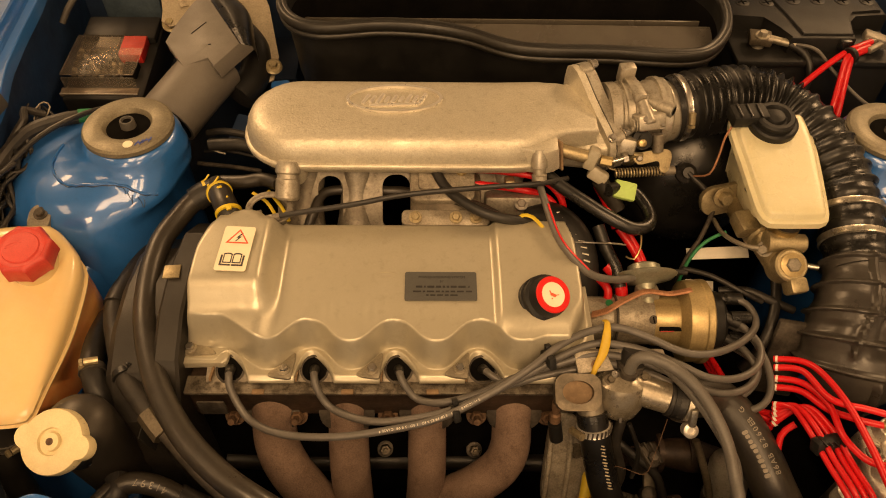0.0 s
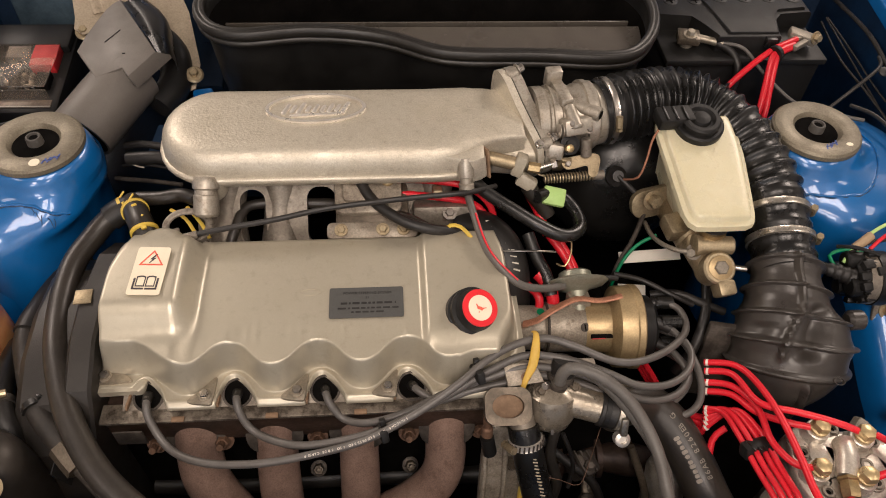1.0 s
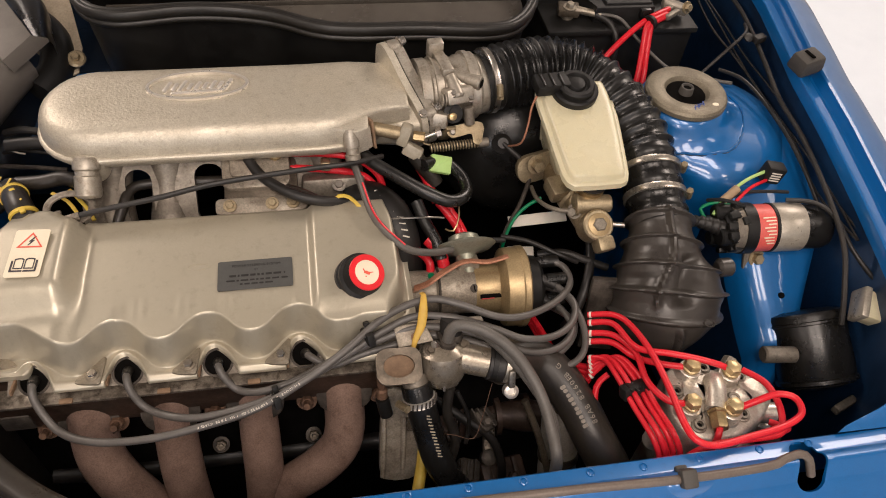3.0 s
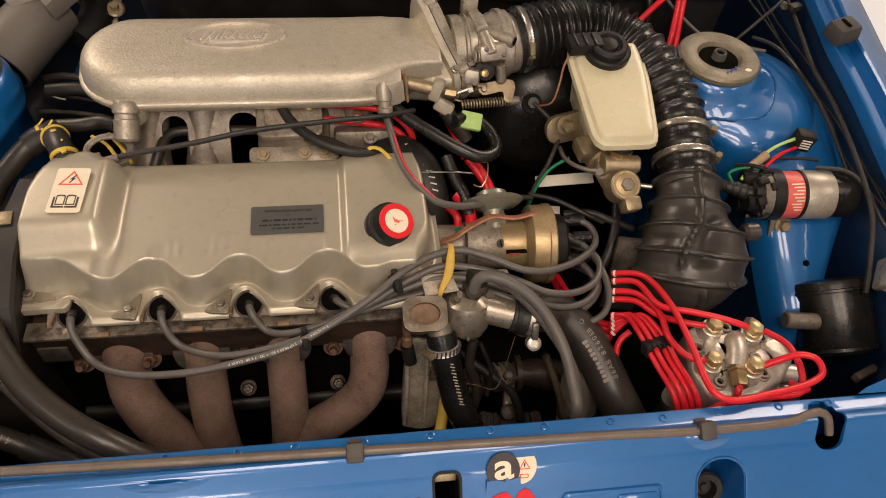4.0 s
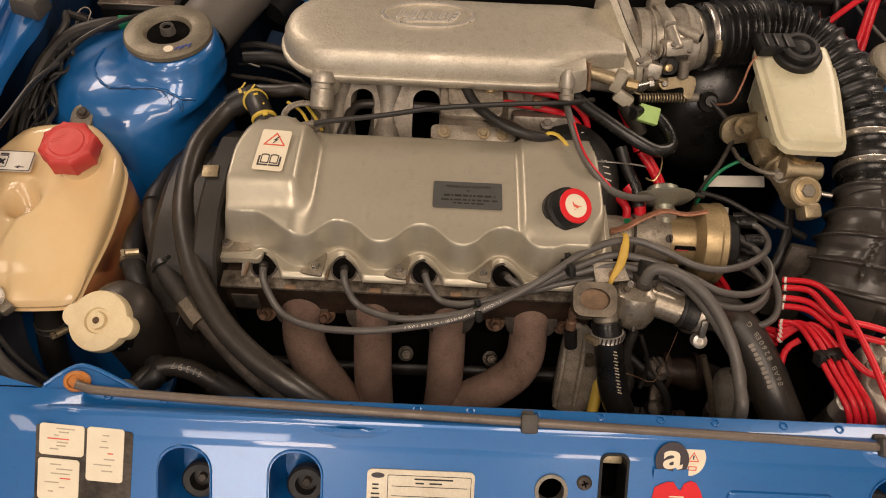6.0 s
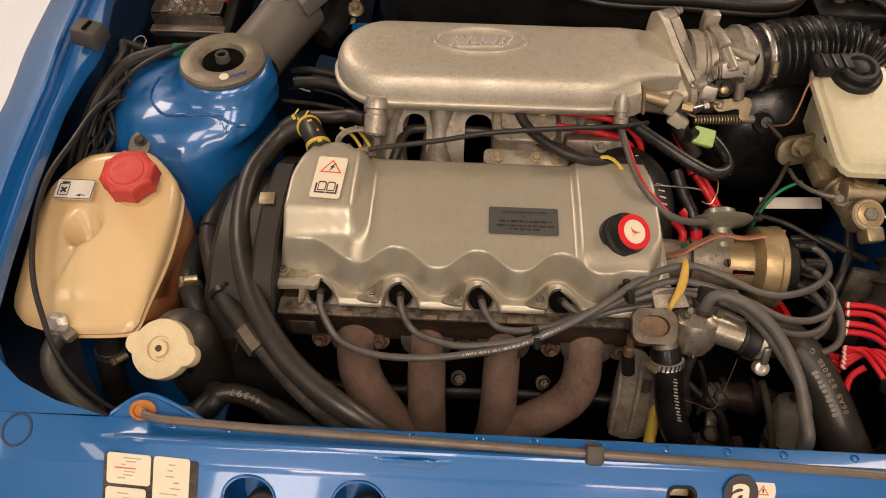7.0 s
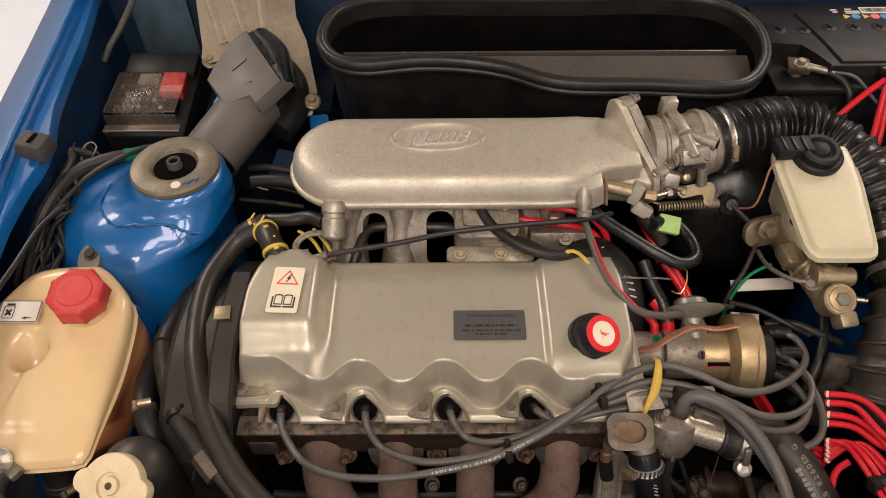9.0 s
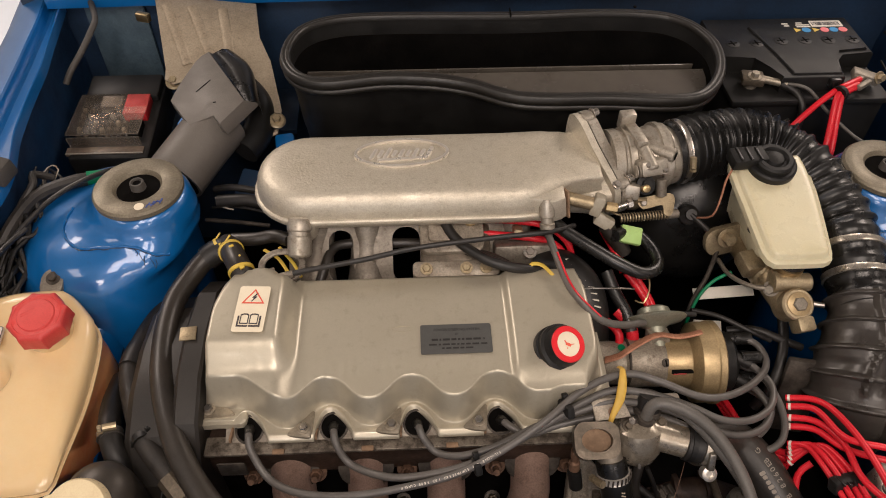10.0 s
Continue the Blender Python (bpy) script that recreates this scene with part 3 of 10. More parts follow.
def wing(side):
    rows = []
    y = 0.2292
    while y < 1.2:
        x, z = rail_edge(y, side)
        o = max(x + 0.012, 0.663 + 0.063 * (y - 0.638))
        if side > 0:
            o = max(x + 0.020, 0.632 + 0.05 * max(0, y - 0.5))
        rows.append([(side * q, y, h) for q, h in (
            (x, z - 0.014), (x + 0.0005, z), (x + 0.0016, z + 0.0030), (x + 0.0030, z + 0.0036), (o - 0.003, z - 0.0012), (o, z - 0.0025), (o + 0.003, z - 0.006), (o + 0.008, z - 0.006),
            (o + 0.0095, z - 0.003), (o + 0.011, z + 0.009), (o + 0.013, z + 0.0115), (o + 0.017, z + 0.011), (o + 0.030, z + 0.0065), (o + 0.048, z - 0.0005), (o + 0.064, z - 0.008), (o + 0.067, z - 0.011), (o + 0.069, z - 0.020),
            (o + 0.069, z - 0.12), (o + 0.067, z - 0.40))])
        y += 0.006 if y < 0.35 else 0.02
    w = part("wing", loft(rows, closed=False, caps=(False, False)), M_PAINT, car, "blue painted wing with a rain gutter and inner rail", angle=24)
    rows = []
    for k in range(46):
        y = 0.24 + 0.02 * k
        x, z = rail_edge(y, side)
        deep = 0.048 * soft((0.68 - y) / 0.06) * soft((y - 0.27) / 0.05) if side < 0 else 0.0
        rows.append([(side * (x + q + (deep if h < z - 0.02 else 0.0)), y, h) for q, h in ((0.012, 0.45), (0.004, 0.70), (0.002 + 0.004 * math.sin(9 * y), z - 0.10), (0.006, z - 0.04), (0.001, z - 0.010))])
    # the panel's shade is put into its colour, not left to the lamps
    part("inner_wing", loft(rows, closed=False, caps=(False, False)), M_INNER, w, "inner wing in blue darkened to stand for shade", angle=60)
    # the bonnet's rubber stop on the rail
    c = Vector((-0.642, 0.702, 0.973) if side < 0 else (0.648, 0.711, 0.974))
    stop = part("bonnet_stop", box(c + Vector((0, 0, 0.009)), (0.040, 0.032, 0.024), 0.004, (4, side * -6, side * 14), taper=0.86), M_GREYPL, w, "grey rubber bonnet stop with a slot")
    part("stop_slot", box(c + Vector((side * -0.002, -0.001, 0.0215)), (0.005, 0.017, 0.002), 0.0005, (0, 0, side * 14)), M_IRON, w)
    return w


wing_l, wing_r = wing(-1), wing(1)


def strut_tower(side):
    c = Vector((-0.4745 if side < 0 else 0.4725, 0.691, 0))
    bm = bmesh.new()
    prof = [(0.030, 0.950), (0.052, 0.9505), (0.0555, 0.949), (0.060, 0.940), (0.0625, 0.930), (0.072, 0.922), (0.088, 0.911), (0.101, 0.892), (0.108, 0.868), (0.111, 0.835), (0.112, 0.78), (0.112, 0.55)]
    seg = 64

    def at(a, z, lift=0.0):
        """A point of the skin: drawn out towards the wing, cut back under the shoulder on the engine's side."""
        r = prof[-1][0]
        for (ra, za), (rb, zb) in zip(prof, prof[1:]):
            if zb <= z <= za:
                r = ra + (rb - ra) * (za - z) / (za - zb)
                break
        out, front = math.cos(a), max(0.0, -math.sin(a))
        grow = 1 - 0.36 * max(0, -out) * soft((0.935 - z) / 0.03) + 0.66 * max(0, out) * soft((0.938 - z) / 0.022) + 0.03 * front * soft((0.93 - z) / 0.06)
        grow -= (0.34 * max(0, -out) ** 0.7 + 0.10 * front * max(0, 0.5 - out)) * soft((0.902 - z) / 0.03)
        r = r * grow + 0.0016 * math.sin(5 * a + side) * soft((0.94 - z) / 0.02) * soft((z - 0.87) / 0.03) + lift
        return c + Vector((math.cos(a) * side * r, math.sin(a) * r, z))
    zs = [z for r, z in prof[:5]] + [0.926, 0.922, 0.918, 0.914, 0.909, 0.903, 0.896, 0.888, 0.878, 0.868, 0.852, 0.835, 0.78, 0.55]
    rings = [[at(2 * math.pi * k / seg, z) for k in range(seg)] for z in zs]
    loft(rings[::-1], caps=(False, False), bm=bm)
    # sealer seam round the shoulder
    turn = ((-2, 0.9265), (-22, 0.9240), (-45, 0.923), (-65, 0.9245), (-80, 0.9245), (-95, 0.9210), (-108, 0.913), (-120, 0.905)) if side < 0 else ((25, 0.928), (0, 0.927), (-30, 0.926), (-60, 0.9225), (-85, 0.918), (-105, 0.914), (-118, 0.909))
    seam = [at(radians(a), z, 0.0004) for a, z in turn]
    t = part("strut_tower", bm, M_PAINT, car, "blue painted suspension tower with worn sealer seam", angle=50)
    # wheel arch in front of the tower
    rows = []
    for k in range(22):
        y = 0.66 - 0.36 * k / 21
        top = 0.905 - 0.115 * soft((0.66 - y) / 0.30)
        inn = 0.470 + 0.038 * soft((0.64 - y) / 0.12)
        if side < 0:
            inn, top = 0.496 + 0.016 * soft((0.64 - y) / 0.1), 0.88 - 0.055 * soft((0.66 - y) / 0.18) - 0.24 * soft((0.42 - y) / 0.07)
        low = 0.075
        if side > 0:
            top -= 0.24 * soft((0.395 - y) / 0.07)
            xo = min(0.640, max(0.555, 0.575 + 0.57 * (y - 0.417)))
            rows.append([(x, y, z) for x, z in ((inn, top - 0.05), (inn + 0.004, top - 0.024), (inn + 0.014, top - 0.007), (inn + 0.03, top), (xo - 0.014, top + 0.002), (xo - 0.004, top - 0.003), (xo + 0.004, top - 0.030), (xo + 0.014, top - 0.16), (0.66, 0.50))])
            continue
        rows.append([(side * x, y, z) for x, z in ((inn, top - 0.05), (inn + 0.004, top - 0.024), (inn + 0.014, top - 0.007), (inn + 0.03, top), (0.585, top + 0.004 - low), (0.615, top + 0.02 - low), (0.634, top + 0.05 - 2 * low), (0.66, top + 0.03 - 2 * low), (0.66, 0.50))])
    part("wheel_arch", loft(rows, closed=False, caps=(False, False)), M_PAINT, car, angle=50)
    # flank carries its shade in the colour; the arch above keeps plain paint
    part("arch_flank", loft([[(row[0][0], row[0][1], 0.50), row[0]] for row in rows], closed=False, caps=(False, False)), M_INNER, car, "wheel arch flank darkened to stand for shade", angle=50)
    if side > 0:
        part("panel_hole", lathe((0.556, 0.449, 0.8155), (0, -0.35, 0.93), [(0.0042, -0.003), (0.0040, 0.002), (0, 0.002)], 14), M_IRON, car, "small dark hole")
    crack = [p + Vector((0, random.uniform(-0.0006, 0.0006), random.uniform(-0.0004, 0.0006))) for p in smooth_path(seam, 0.004)]
    part("sealer_seam", tube(crack, lambda q, w: (0.0007 if side < 0 else 0.0006) + 0.0003 * math.sin(q * 400), 6, 1.0), M_INNER if side < 0 else M_TEAL, t, "dark cracked seam sealer")
    part("seam_bead", tube([p + Vector((0, 0.002, 0.0008)) for p in crack], lambda q, w: 0.0016 + 0.0003 * math.sin(q * 300), 8, 1.0), M_PAINT, t, "painted sealer bead")
    if side < 0:
        for k in range(5):
            o = at(radians(-92 - 4 * k), 0.9215 - 0.003 * k, 0.0006)
            part("paint_chip", tube([o, o + Vector((0.004 - 0.002 * (k % 3), -0.004, -0.003)), o + Vector((0.006 * (k % 2), -0.008, -0.008))], 0.0004, 6), M_INNER, t, "dark crack in the sealer")
    return t


for side in (-1, 1):
    strut_tower(side)


def strut_mount(side):
    c = Vector((-0.4745 if side < 0 else 0.4725, 0.691, 0.950))
    th = thing("strut_mount", c, "round grey metal top mount on a blue suspension tower", "strut mount", "top mounts of both struts")
    part("disc", lathe(c, (0, 0, 1), [(0.050, 0.0), (0.0545, 0.002), (0.0545, 0.0075), (0.052, 0.0105), (0.046, 0.012), (0.036, 0.0122), (0.030, 0.0105), (0.0265, 0.006), (0.0245, -0.002), (0.024, -0.022), (0.0, -0.022)], 56), M_MOUNT, th, "dull galvanised disc with a deep centre")
    # rubber bush coloured near-black, with the well's shade included
    part("bush", lathe(c, (0, 0, 1), [(0.0262, 0.0052), (0.0240, -0.004), (0.0215, -0.012), (0.0190, -0.010), (0.0180, 0.001), (0.0165, 0.0035), (0.0145, 0.0035), (0.0130, 0.001), (0.0120, -0.004), (0, -0.004)], 40), M_IRON, th, "rubber bush sunk in the disc, blackened for shade")
    stud = part("stud", lathe(c + Vector((0, 0.001, -0.005)), (0, 0, 1), [(0.0110, 0), (0.0108, 0.006), (0.0095, 0.009), (0.0088, 0.019), (0.0080, 0.0205), (0.0064, 0.0205), (0.0056, 0.018), (0.0, 0.0175)], 28), M_GREYPL, th, "dark hollow-topped stud")
    part("stud_bore", lathe(c + Vector((0, 0.001, 0.0128)), (0, 0, 1), [(0.0054, 0), (0.005, 0.0004), (0, 0.0004)], 20), M_IRON, stud)
    if side < 0:
        part("paint_dot", lathe(c + Vector((0.012, -0.040, 0.0118)), (0, 0, 1), [(0.0062, 0), (0.0058, 0.0007), (0, 0.0008)], 20), M_LABEL, th, "cream paint dot")
    else:
        part("paint_dot", lathe(c + Vector((0.026, -0.034, 0.0118)), (0, 0, 1), [(0.0046, 0), (0.0042, 0.0006), (0, 0.0007)], 18, squash=0.7), M_LABEL, th, "cream paint dot")
    for dx, dy, a in ((0.022, -0.038, 70), (0.0245, -0.037, 20), (0.027, -0.036, 75), (0.030, -0.034, 60), (0.033, -0.032, 15), (0.036, -0.031, 80)):
        part("marker_stroke", box(c + Vector((dx if side < 0 else dx - 0.026, dy, 0.0121)), (0.009, 0.0016, 0.0005), 0, (0, 0, a)), M_BLUEMARK, th, "blue marker scrawl")
    return th


for side in (-1, 1):
    strut_mount(side)


def bulkhead():
    bm = box((0, 1.115, 0.72), (1.50, 0.012, 0.66), 0.002)
    # shade behind the engine is mixed into this panel's colour
    part("bulkhead", bm, M_TEAL, car, "bulkhead panel in blue darkened to stand for shade")
    rows = [[(x, y, z + 0.006 * (1 - (x / 0.7) ** 2)) for y, z in ((1.085, 0.985), (1.085, 1.028), (1.090, 1.034), (1.12, 1.037), (1.3, 1.07))] for x in [-0.70 + 0.07 * k for k in range(21)]]
    part("cowl", loft(rows, closed=False, caps=(False, False)), M_PAINT, car, "blue painted cowl edge", angle=50)
    part("chassis_leg", box((-0.468, 0.43, 0.665), (0.030, 0.34, 0.060), 0.008, (0, 18, 0)), M_PAINT, car, "blue painted chassis leg")
    # black fillers added so deep gaps stay dark; none is a known part
    part("dark_bay_floor", box((0, 0.6, 0.43), (1.36, 1.05, 0.02), 0.0), M_IRON, car, "black sheet added to keep the bay's bottom dark")
    part("front_closing", box((0, 0.245, 0.62), (1.25, 0.03, 0.36), 0.0), M_IRON, car, "black box added to close the bay's front")
    part("front_shade_box", box((0, 0.183, 0.66), (1.30, 0.080, 0.22), 0.0), M_IRON, car, "black box added to darken the front panel's holes")
    part("bulkhead_shade_box", box((0.02, 1.06, 0.70), (0.66, 0.08, 0.46), 0.01), M_IRON, car, "black box added to darken the lower bulkhead")
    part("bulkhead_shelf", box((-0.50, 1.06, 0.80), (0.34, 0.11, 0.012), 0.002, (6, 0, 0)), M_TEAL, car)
    part("cowl_side", box((-0.605, 1.104, 0.88), (0.095, 0.006, 0.22), 0.002), M_DUSTBLUE, car, "pale grey-blue panel at the cowl's end")
    part("blue_gusset", box((-0.470, 0.930, 0.885), (0.030, 0.045, 0.010), 0.003, (15, 0, -25)), M_PAINT, car, "blue painted gusset")
    part("blue_gusset", box((-0.322, 0.860, 0.868), (0.030, 0.060, 0.020), 0.006, (20, 0, 10)), M_PAINT, car, "blue painted gusset")


bulkhead()


# ---- engine ----
PLUGS = (-0.3165, -0.2265, -0.1365, -0.0465)


def engine():
    th = thing("engine_block", (-0.15, 0.48, 0.45), "grimy four-cylinder engine block and head under a silver cover", "engine")
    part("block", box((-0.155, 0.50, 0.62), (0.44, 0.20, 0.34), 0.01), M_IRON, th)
    part("head", box((-0.152, 0.489, 0.815), (0.428, 0.200, 0.052), 0.004), M_OILY, th, "grimy brown cast cylinder head")
    part("head_deck", box((-0.152, 0.508, 0.851), (0.424, 0.158, 0.020), 0.002), M_HEAD, th)
    part("head_ledge", box((-0.165, 0.389, 0.8535), (0.395, 0.022, 0.0045), 0.0012), M_LEDGE, th, "bare scuffed alloy gasket ledge")
    part("rear_face", box((-0.152, 0.592, 0.840), (0.42, 0.010, 0.05), 0.003), M_DULLALU, th)
    for x in PLUGS:
        c, up = Vector((x, 0.4045, 0.8605)), Vector((0, -0.36, 0.93))
        m = facing(c, up)
        part("plug_seat", ring_slab(rounded(0.050, 0.043, 0.004, 7), oval(0.0137, 0.0137, 32), -0.016, 0.0, m), M_DULLALU, th, "bare alloy seat round a plug recess")
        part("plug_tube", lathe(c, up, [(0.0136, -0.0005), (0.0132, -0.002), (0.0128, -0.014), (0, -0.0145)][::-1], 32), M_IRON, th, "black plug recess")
        part("tube_rim", ring_slab(oval(0.0158, 0.0158, 32), oval(0.0134, 0.0134, 32), -0.001, 0.0011, m), M_HEAD, th, "dark metal rim round a plug recess")
        part("gasket_edge", box((x - 0.0178, 0.3985, 0.8625), (0.0028, 0.021, 0.006), 0.001, (-15, 0, 0)), M_GASKET, th, "brown gasket edge")
    part("lift_eye", box((-0.334, 0.371, 0.838), (0.030, 0.003, 0.026), 0.002), M_HEAD, th)
    for x in (-0.284, -0.19, -0.10):
        part("gasket_tab", box((x, 0.3795, 0.8565), (0.013, 0.006, 0.003), 0.001), M_GASKET, th, "brown gasket tab")
    # timing cover at the end of the block
    rows = []
    out = [(0.360, 0.62), (0.352, 0.75), (0.366, 0.84), (0.40, 0.885), (0.445, 0.905), (0.50, 0.911), (0.56, 0.902), (0.60, 0.875), (0.615, 0.82), (0.61, 0.62)]
    for x, s, drop in ((-0.365, 1.0, 0), (-0.368, 1.02, 0), (-0.388, 1.02, 0), (-0.394, 1.0, 0.006), (-0.397, 1.0, 0.022), (-0.444, 1.0, 0.028), (-0.452, 0.985, 0.034), (-0.455, 0.96, 0.044)):
        rows.append([(x, 0.49 + (y - 0.49) * s, 0.76 + (max(z - drop, min(z, 0.80)) - 0.76) * s) for y, z in out])
    tc = part("timing_cover", loft(rows), M_TIMING, th, "dark grey plastic timing belt cover", angle=22)
    part("foil_patch", box((-0.386, 0.495, 0.9145), (0.018, 0.018, 0.002), 0.0006, (0, 0, 5)), M_ZINC, tc, "creased gold foil patch")
    return th


engine()


def scallop(x, mid, amp, sharp=1.0):
    """The wavy front of the cover: forward between the plugs, back over them."""
    if x < -0.2753:
        return mid - amp + 0.026 * soft((-0.2753 - x) / 0.050) + 0.004 * max(0, (-0.34 - x) / 0.03)
    if x > 0.0:
        return mid - amp + 0.4 * amp * soft(x / 0.02)
    c = math.cos(2 * math.pi * (x + 0.2753) / 0.0895)
    return mid - amp * c * (1.22 - 0.22 * c * c)


def ramp(u):
    """A straight climb from 0 to 1 with a soft foot and a tight shoulder."""
    u = min(1.0, max(0.0, u))
    foot, head = 0.12, 0.26
    k = 1 / (1 - foot / 2 - head / 2)
    if u < foot:
        return 0.5 * k * u * u / foot
    if u > 1 - head:
        return 1 - 0.5 * k * (1 - u) ** 2 / head
    return k * (u - foot / 2)


def cover_height(x, y):
    base = 0.869
    yb, yt = scallop(x, 0.4125, 0.0135), scallop(x, 0.4172, 0.0128)
    # left lobe, sunk middle, right lobe
    lobe = soft((-0.262 - x) / 0.024)
    front_fall = soft((y - 0.437) / 0.028)
    top = 0.911 + 0.004 * soft((y - 0.42) / 0.08) - 0.004 * soft((y - 0.54) / 0.03)
    top += lobe * (0.008 + 0.0215 * front_fall - 0.004 * soft((y - 0.53) / 0.04))
    top += 0.008 * soft((x + 0.036) / 0.010) * soft((y - 0.415) / 0.02)
    top += 0.0016 * soft((0.447 - y) / 0.004) * soft((x + 0.235) / 0.006) * soft((-0.05 - x) / 0.006) * -1
    s = ramp((y - yb) / (yt - yb + 0.006))
    rear = 0.588 - 0.020 * lobe * soft(abs(x + 0.312) / 0.05)
    s = min(s, soft((rear - y) / 0.019))
    left, right = -0.369 + 0.02 * soft((y - 0.50) / 0.09), 0.072 - 0.008 * soft((y - 0.53) / 0.06) - 0.018 * soft((0.46 - y) / 0.05)
    a, b = soft((x - left) / 0.015), soft((right - x) / 0.013)
    s = s * a * b if min(a, b, s) > 0 else 0.0
    return base + (top - base) * s


def front_edge(x):
    """Where the flange ends in front: straight on the lands, arched over the plugs."""
    y = 0.3865
    if x < -0.322:
        y = 0.4065 + 0.010 * soft((-0.365 - x) / 0.012)
    for p in PLUGS:
        e = x - p + 0.003
        d, power = (e / 0.0245, 1.5) if e > 0 else (-e / 0.0165, 2.6)
        if d < 1:
            y = max(y, 0.3865 + 0.0315 * (1 - d ** power) ** 0.75)
    if x > 0.03:
        y += 0.035 * soft((x - 0.03) / 0.035)
    return y


def valve_cover():
    th = thing("valve_cover", (-0.15, 0.49, 0.868), "silver enamelled pressed valve cover with scalloped front edge", "engine cover")
    xs = [-0.378 + 0.002 * k for k in range(229)]
    rows = []
    for x in xs:
        yf = front_edge(x)
        yb, yt = scallop(x, 0.4125, 0.0135), scallop(x, 0.4172, 0.0128)
        yb = max(yb, yf + 0.002)
        yt = max(yt, yb + 0.006)
        ys = [yf + (yb - yf) * t for t in (0.0, 0.12, 0.25, 0.38, 0.5, 0.62, 0.75, 0.88)] + [yb + (yt - yb) * k / 12 for k in range(13)]
        ys += [yt + 0.0012 * k for k in range(1, 6)] + [yt + 0.006 + (0.560 - yt) * k / 16 for k in range(1, 17)] + [0.566 + 0.026 * k / 8 for k in range(1, 9)]
        row = [(x, yf + 0.0015, 0.8600), (x, yf - 0.0004, 0.8625)]
        for k, y in enumerate(ys):
            lip = 0.003 * (1 - soft((y - yf) / 0.004)) - 0.0013 * math.exp(-((y - yf - 0.0055) / 0.0022) ** 2) if k < 8 else 0
            row.append((x, y, cover_height(x, y) - lip))
        row.append((x, 0.593, 0.86))
        rows.append(row)
    part("shell", loft(rows, closed=False, caps=(False, False)), M_COVER, th, angle=70)
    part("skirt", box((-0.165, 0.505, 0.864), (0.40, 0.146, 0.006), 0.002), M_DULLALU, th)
    part("ear", slab(closed_curve([(-0.378, 0.433), (-0.379, 0.416), (-0.370, 0.4065), (-0.346, 0.4065), (-0.322, 0.4075), (-0.320, 0.425), (-0.350, 0.441), (-0.372, 0.440)], 48, 0.7), 0.861, 0.8695, 0.003), M_COVER, th)
    for x, y, z in ((-0.257, 0.3975, 0.8715), (-0.164, 0.3980, 0.8715), (-0.071, 0.3985, 0.8715), (-0.361, 0.424, 0.8715)):
        w = [(x - 0.0165, y - 0.005), (x - 0.012, y - 0.0085), (x + 0.006, y - 0.011), (x + 0.0085, y - 0.006), (x + 0.0105, y + 0.018), (x + 0.008, y + 0.0205), (x - 0.002, y + 0.009)]
        if x < -0.3:
            w = [(x - 0.010, y - 0.007), (x + 0.004, y - 0.0095), (x + 0.028, y - 0.007), (x + 0.024, y - 0.001), (x + 0.007, y + 0.0095), (x - 0.007, y + 0.0095), (x - 0.011, y + 0.004)]
        pl = part("clamp_plate", slab(closed_curve(w, 42, 0.75), z - 0.003, z, 0.0007), M_CLAMP, th, "small triangular clamp plate")
        part("bolt_washer", lathe((x, y, z), (0, 0, 1), [(0.0070, 0), (0.0070, 0.0012), (0.0060, 0.0016), (0, 0.0016)], 24), M_CLAMP, pl)
        part("bolt", lathe((x, y, z + 0.001), (0, 0, 1), [(0.0050, 0), (0.0050, 0.0035), (0.0042, 0.0045), (0, 0.0046)], 6), M_STEEL, pl, "bright hexagon bolt")
    # high voltage and handbook label
    c = Vector((-0.3115, 0.5010, 0.9466))
    n = Vector((0.0, -0.05, 1))
    m = facing(c, n) @ pose(0, 0, 0, 0, 0, -3)
    lab = part("warning_label", slab(rounded(0.0335, 0.060, 0.003, 4), 0, 0.0009, m=m), M_LABEL, th, "cream label with a high-voltage triangle and an open book")
    up = m @ pose(0.0005, 0.0145, 0.0011)
    tri, tri2 = [(-0.0125, -0.008), (0.0125, -0.008), (0, 0.0115)], [(-0.0098, -0.0064), (0.0098, -0.0064), (0, 0.0088)]
    part("triangle", ring_slab(tri, tri2, 0, 0.0003, up), M_REDINK, lab, "red outlined triangle")
    part("lightning", slab([(0.003, 0.0062), (-0.0022, -0.0004), (0.0002, -0.0004), (-0.0026, -0.0054), (-0.0012, -0.0048), (0.0034, 0.0012), (0.0010, 0.0012), (0.0044, 0.0062)], 0, 0.0003, m=up), M_INK, lab)
    dn = m @ pose(0.0, -0.0150, 0.0011) @ Matrix.Diagonal((0.84, 1, 1, 1))
    for s in (-1, 1):
        page = [(s * 0.0006, -0.0052), (s * 0.0115, -0.0052), (s * 0.0115, 0.0072), (s * 0.0072, 0.0082), (s * 0.0030, 0.0080), (s * 0.0006, 0.0066)]
        cx, cy = s * 0.0062, 0.001
        inner = [(cx + (x - cx) * 0.78, cy + (y - cy) * 0.80) for x, y in page]
        part("page", ring_slab(page, inner, 0, 0.0003, dn), M_INK, lab)
        part("page_edge", slab([(s * 0.0128, -0.0072), (s * 0.0150, -0.0072), (s * 0.0150, 0.0052), (s * 0.0128, 0.0052)], 0, 0.0003, m=dn), M_INK, lab)
        part("page_edge", slab([(s * 0.0006, -0.0088), (s * 0.0150, -0.0088), (s * 0.0150, -0.0068), (s * 0.0006, -0.0068)], 0, 0.0003, m=dn), M_INK, lab)
    # maker's plate
    m = facing((-0.0915, 0.4755, 0.9148), (0, -0.06, 1))
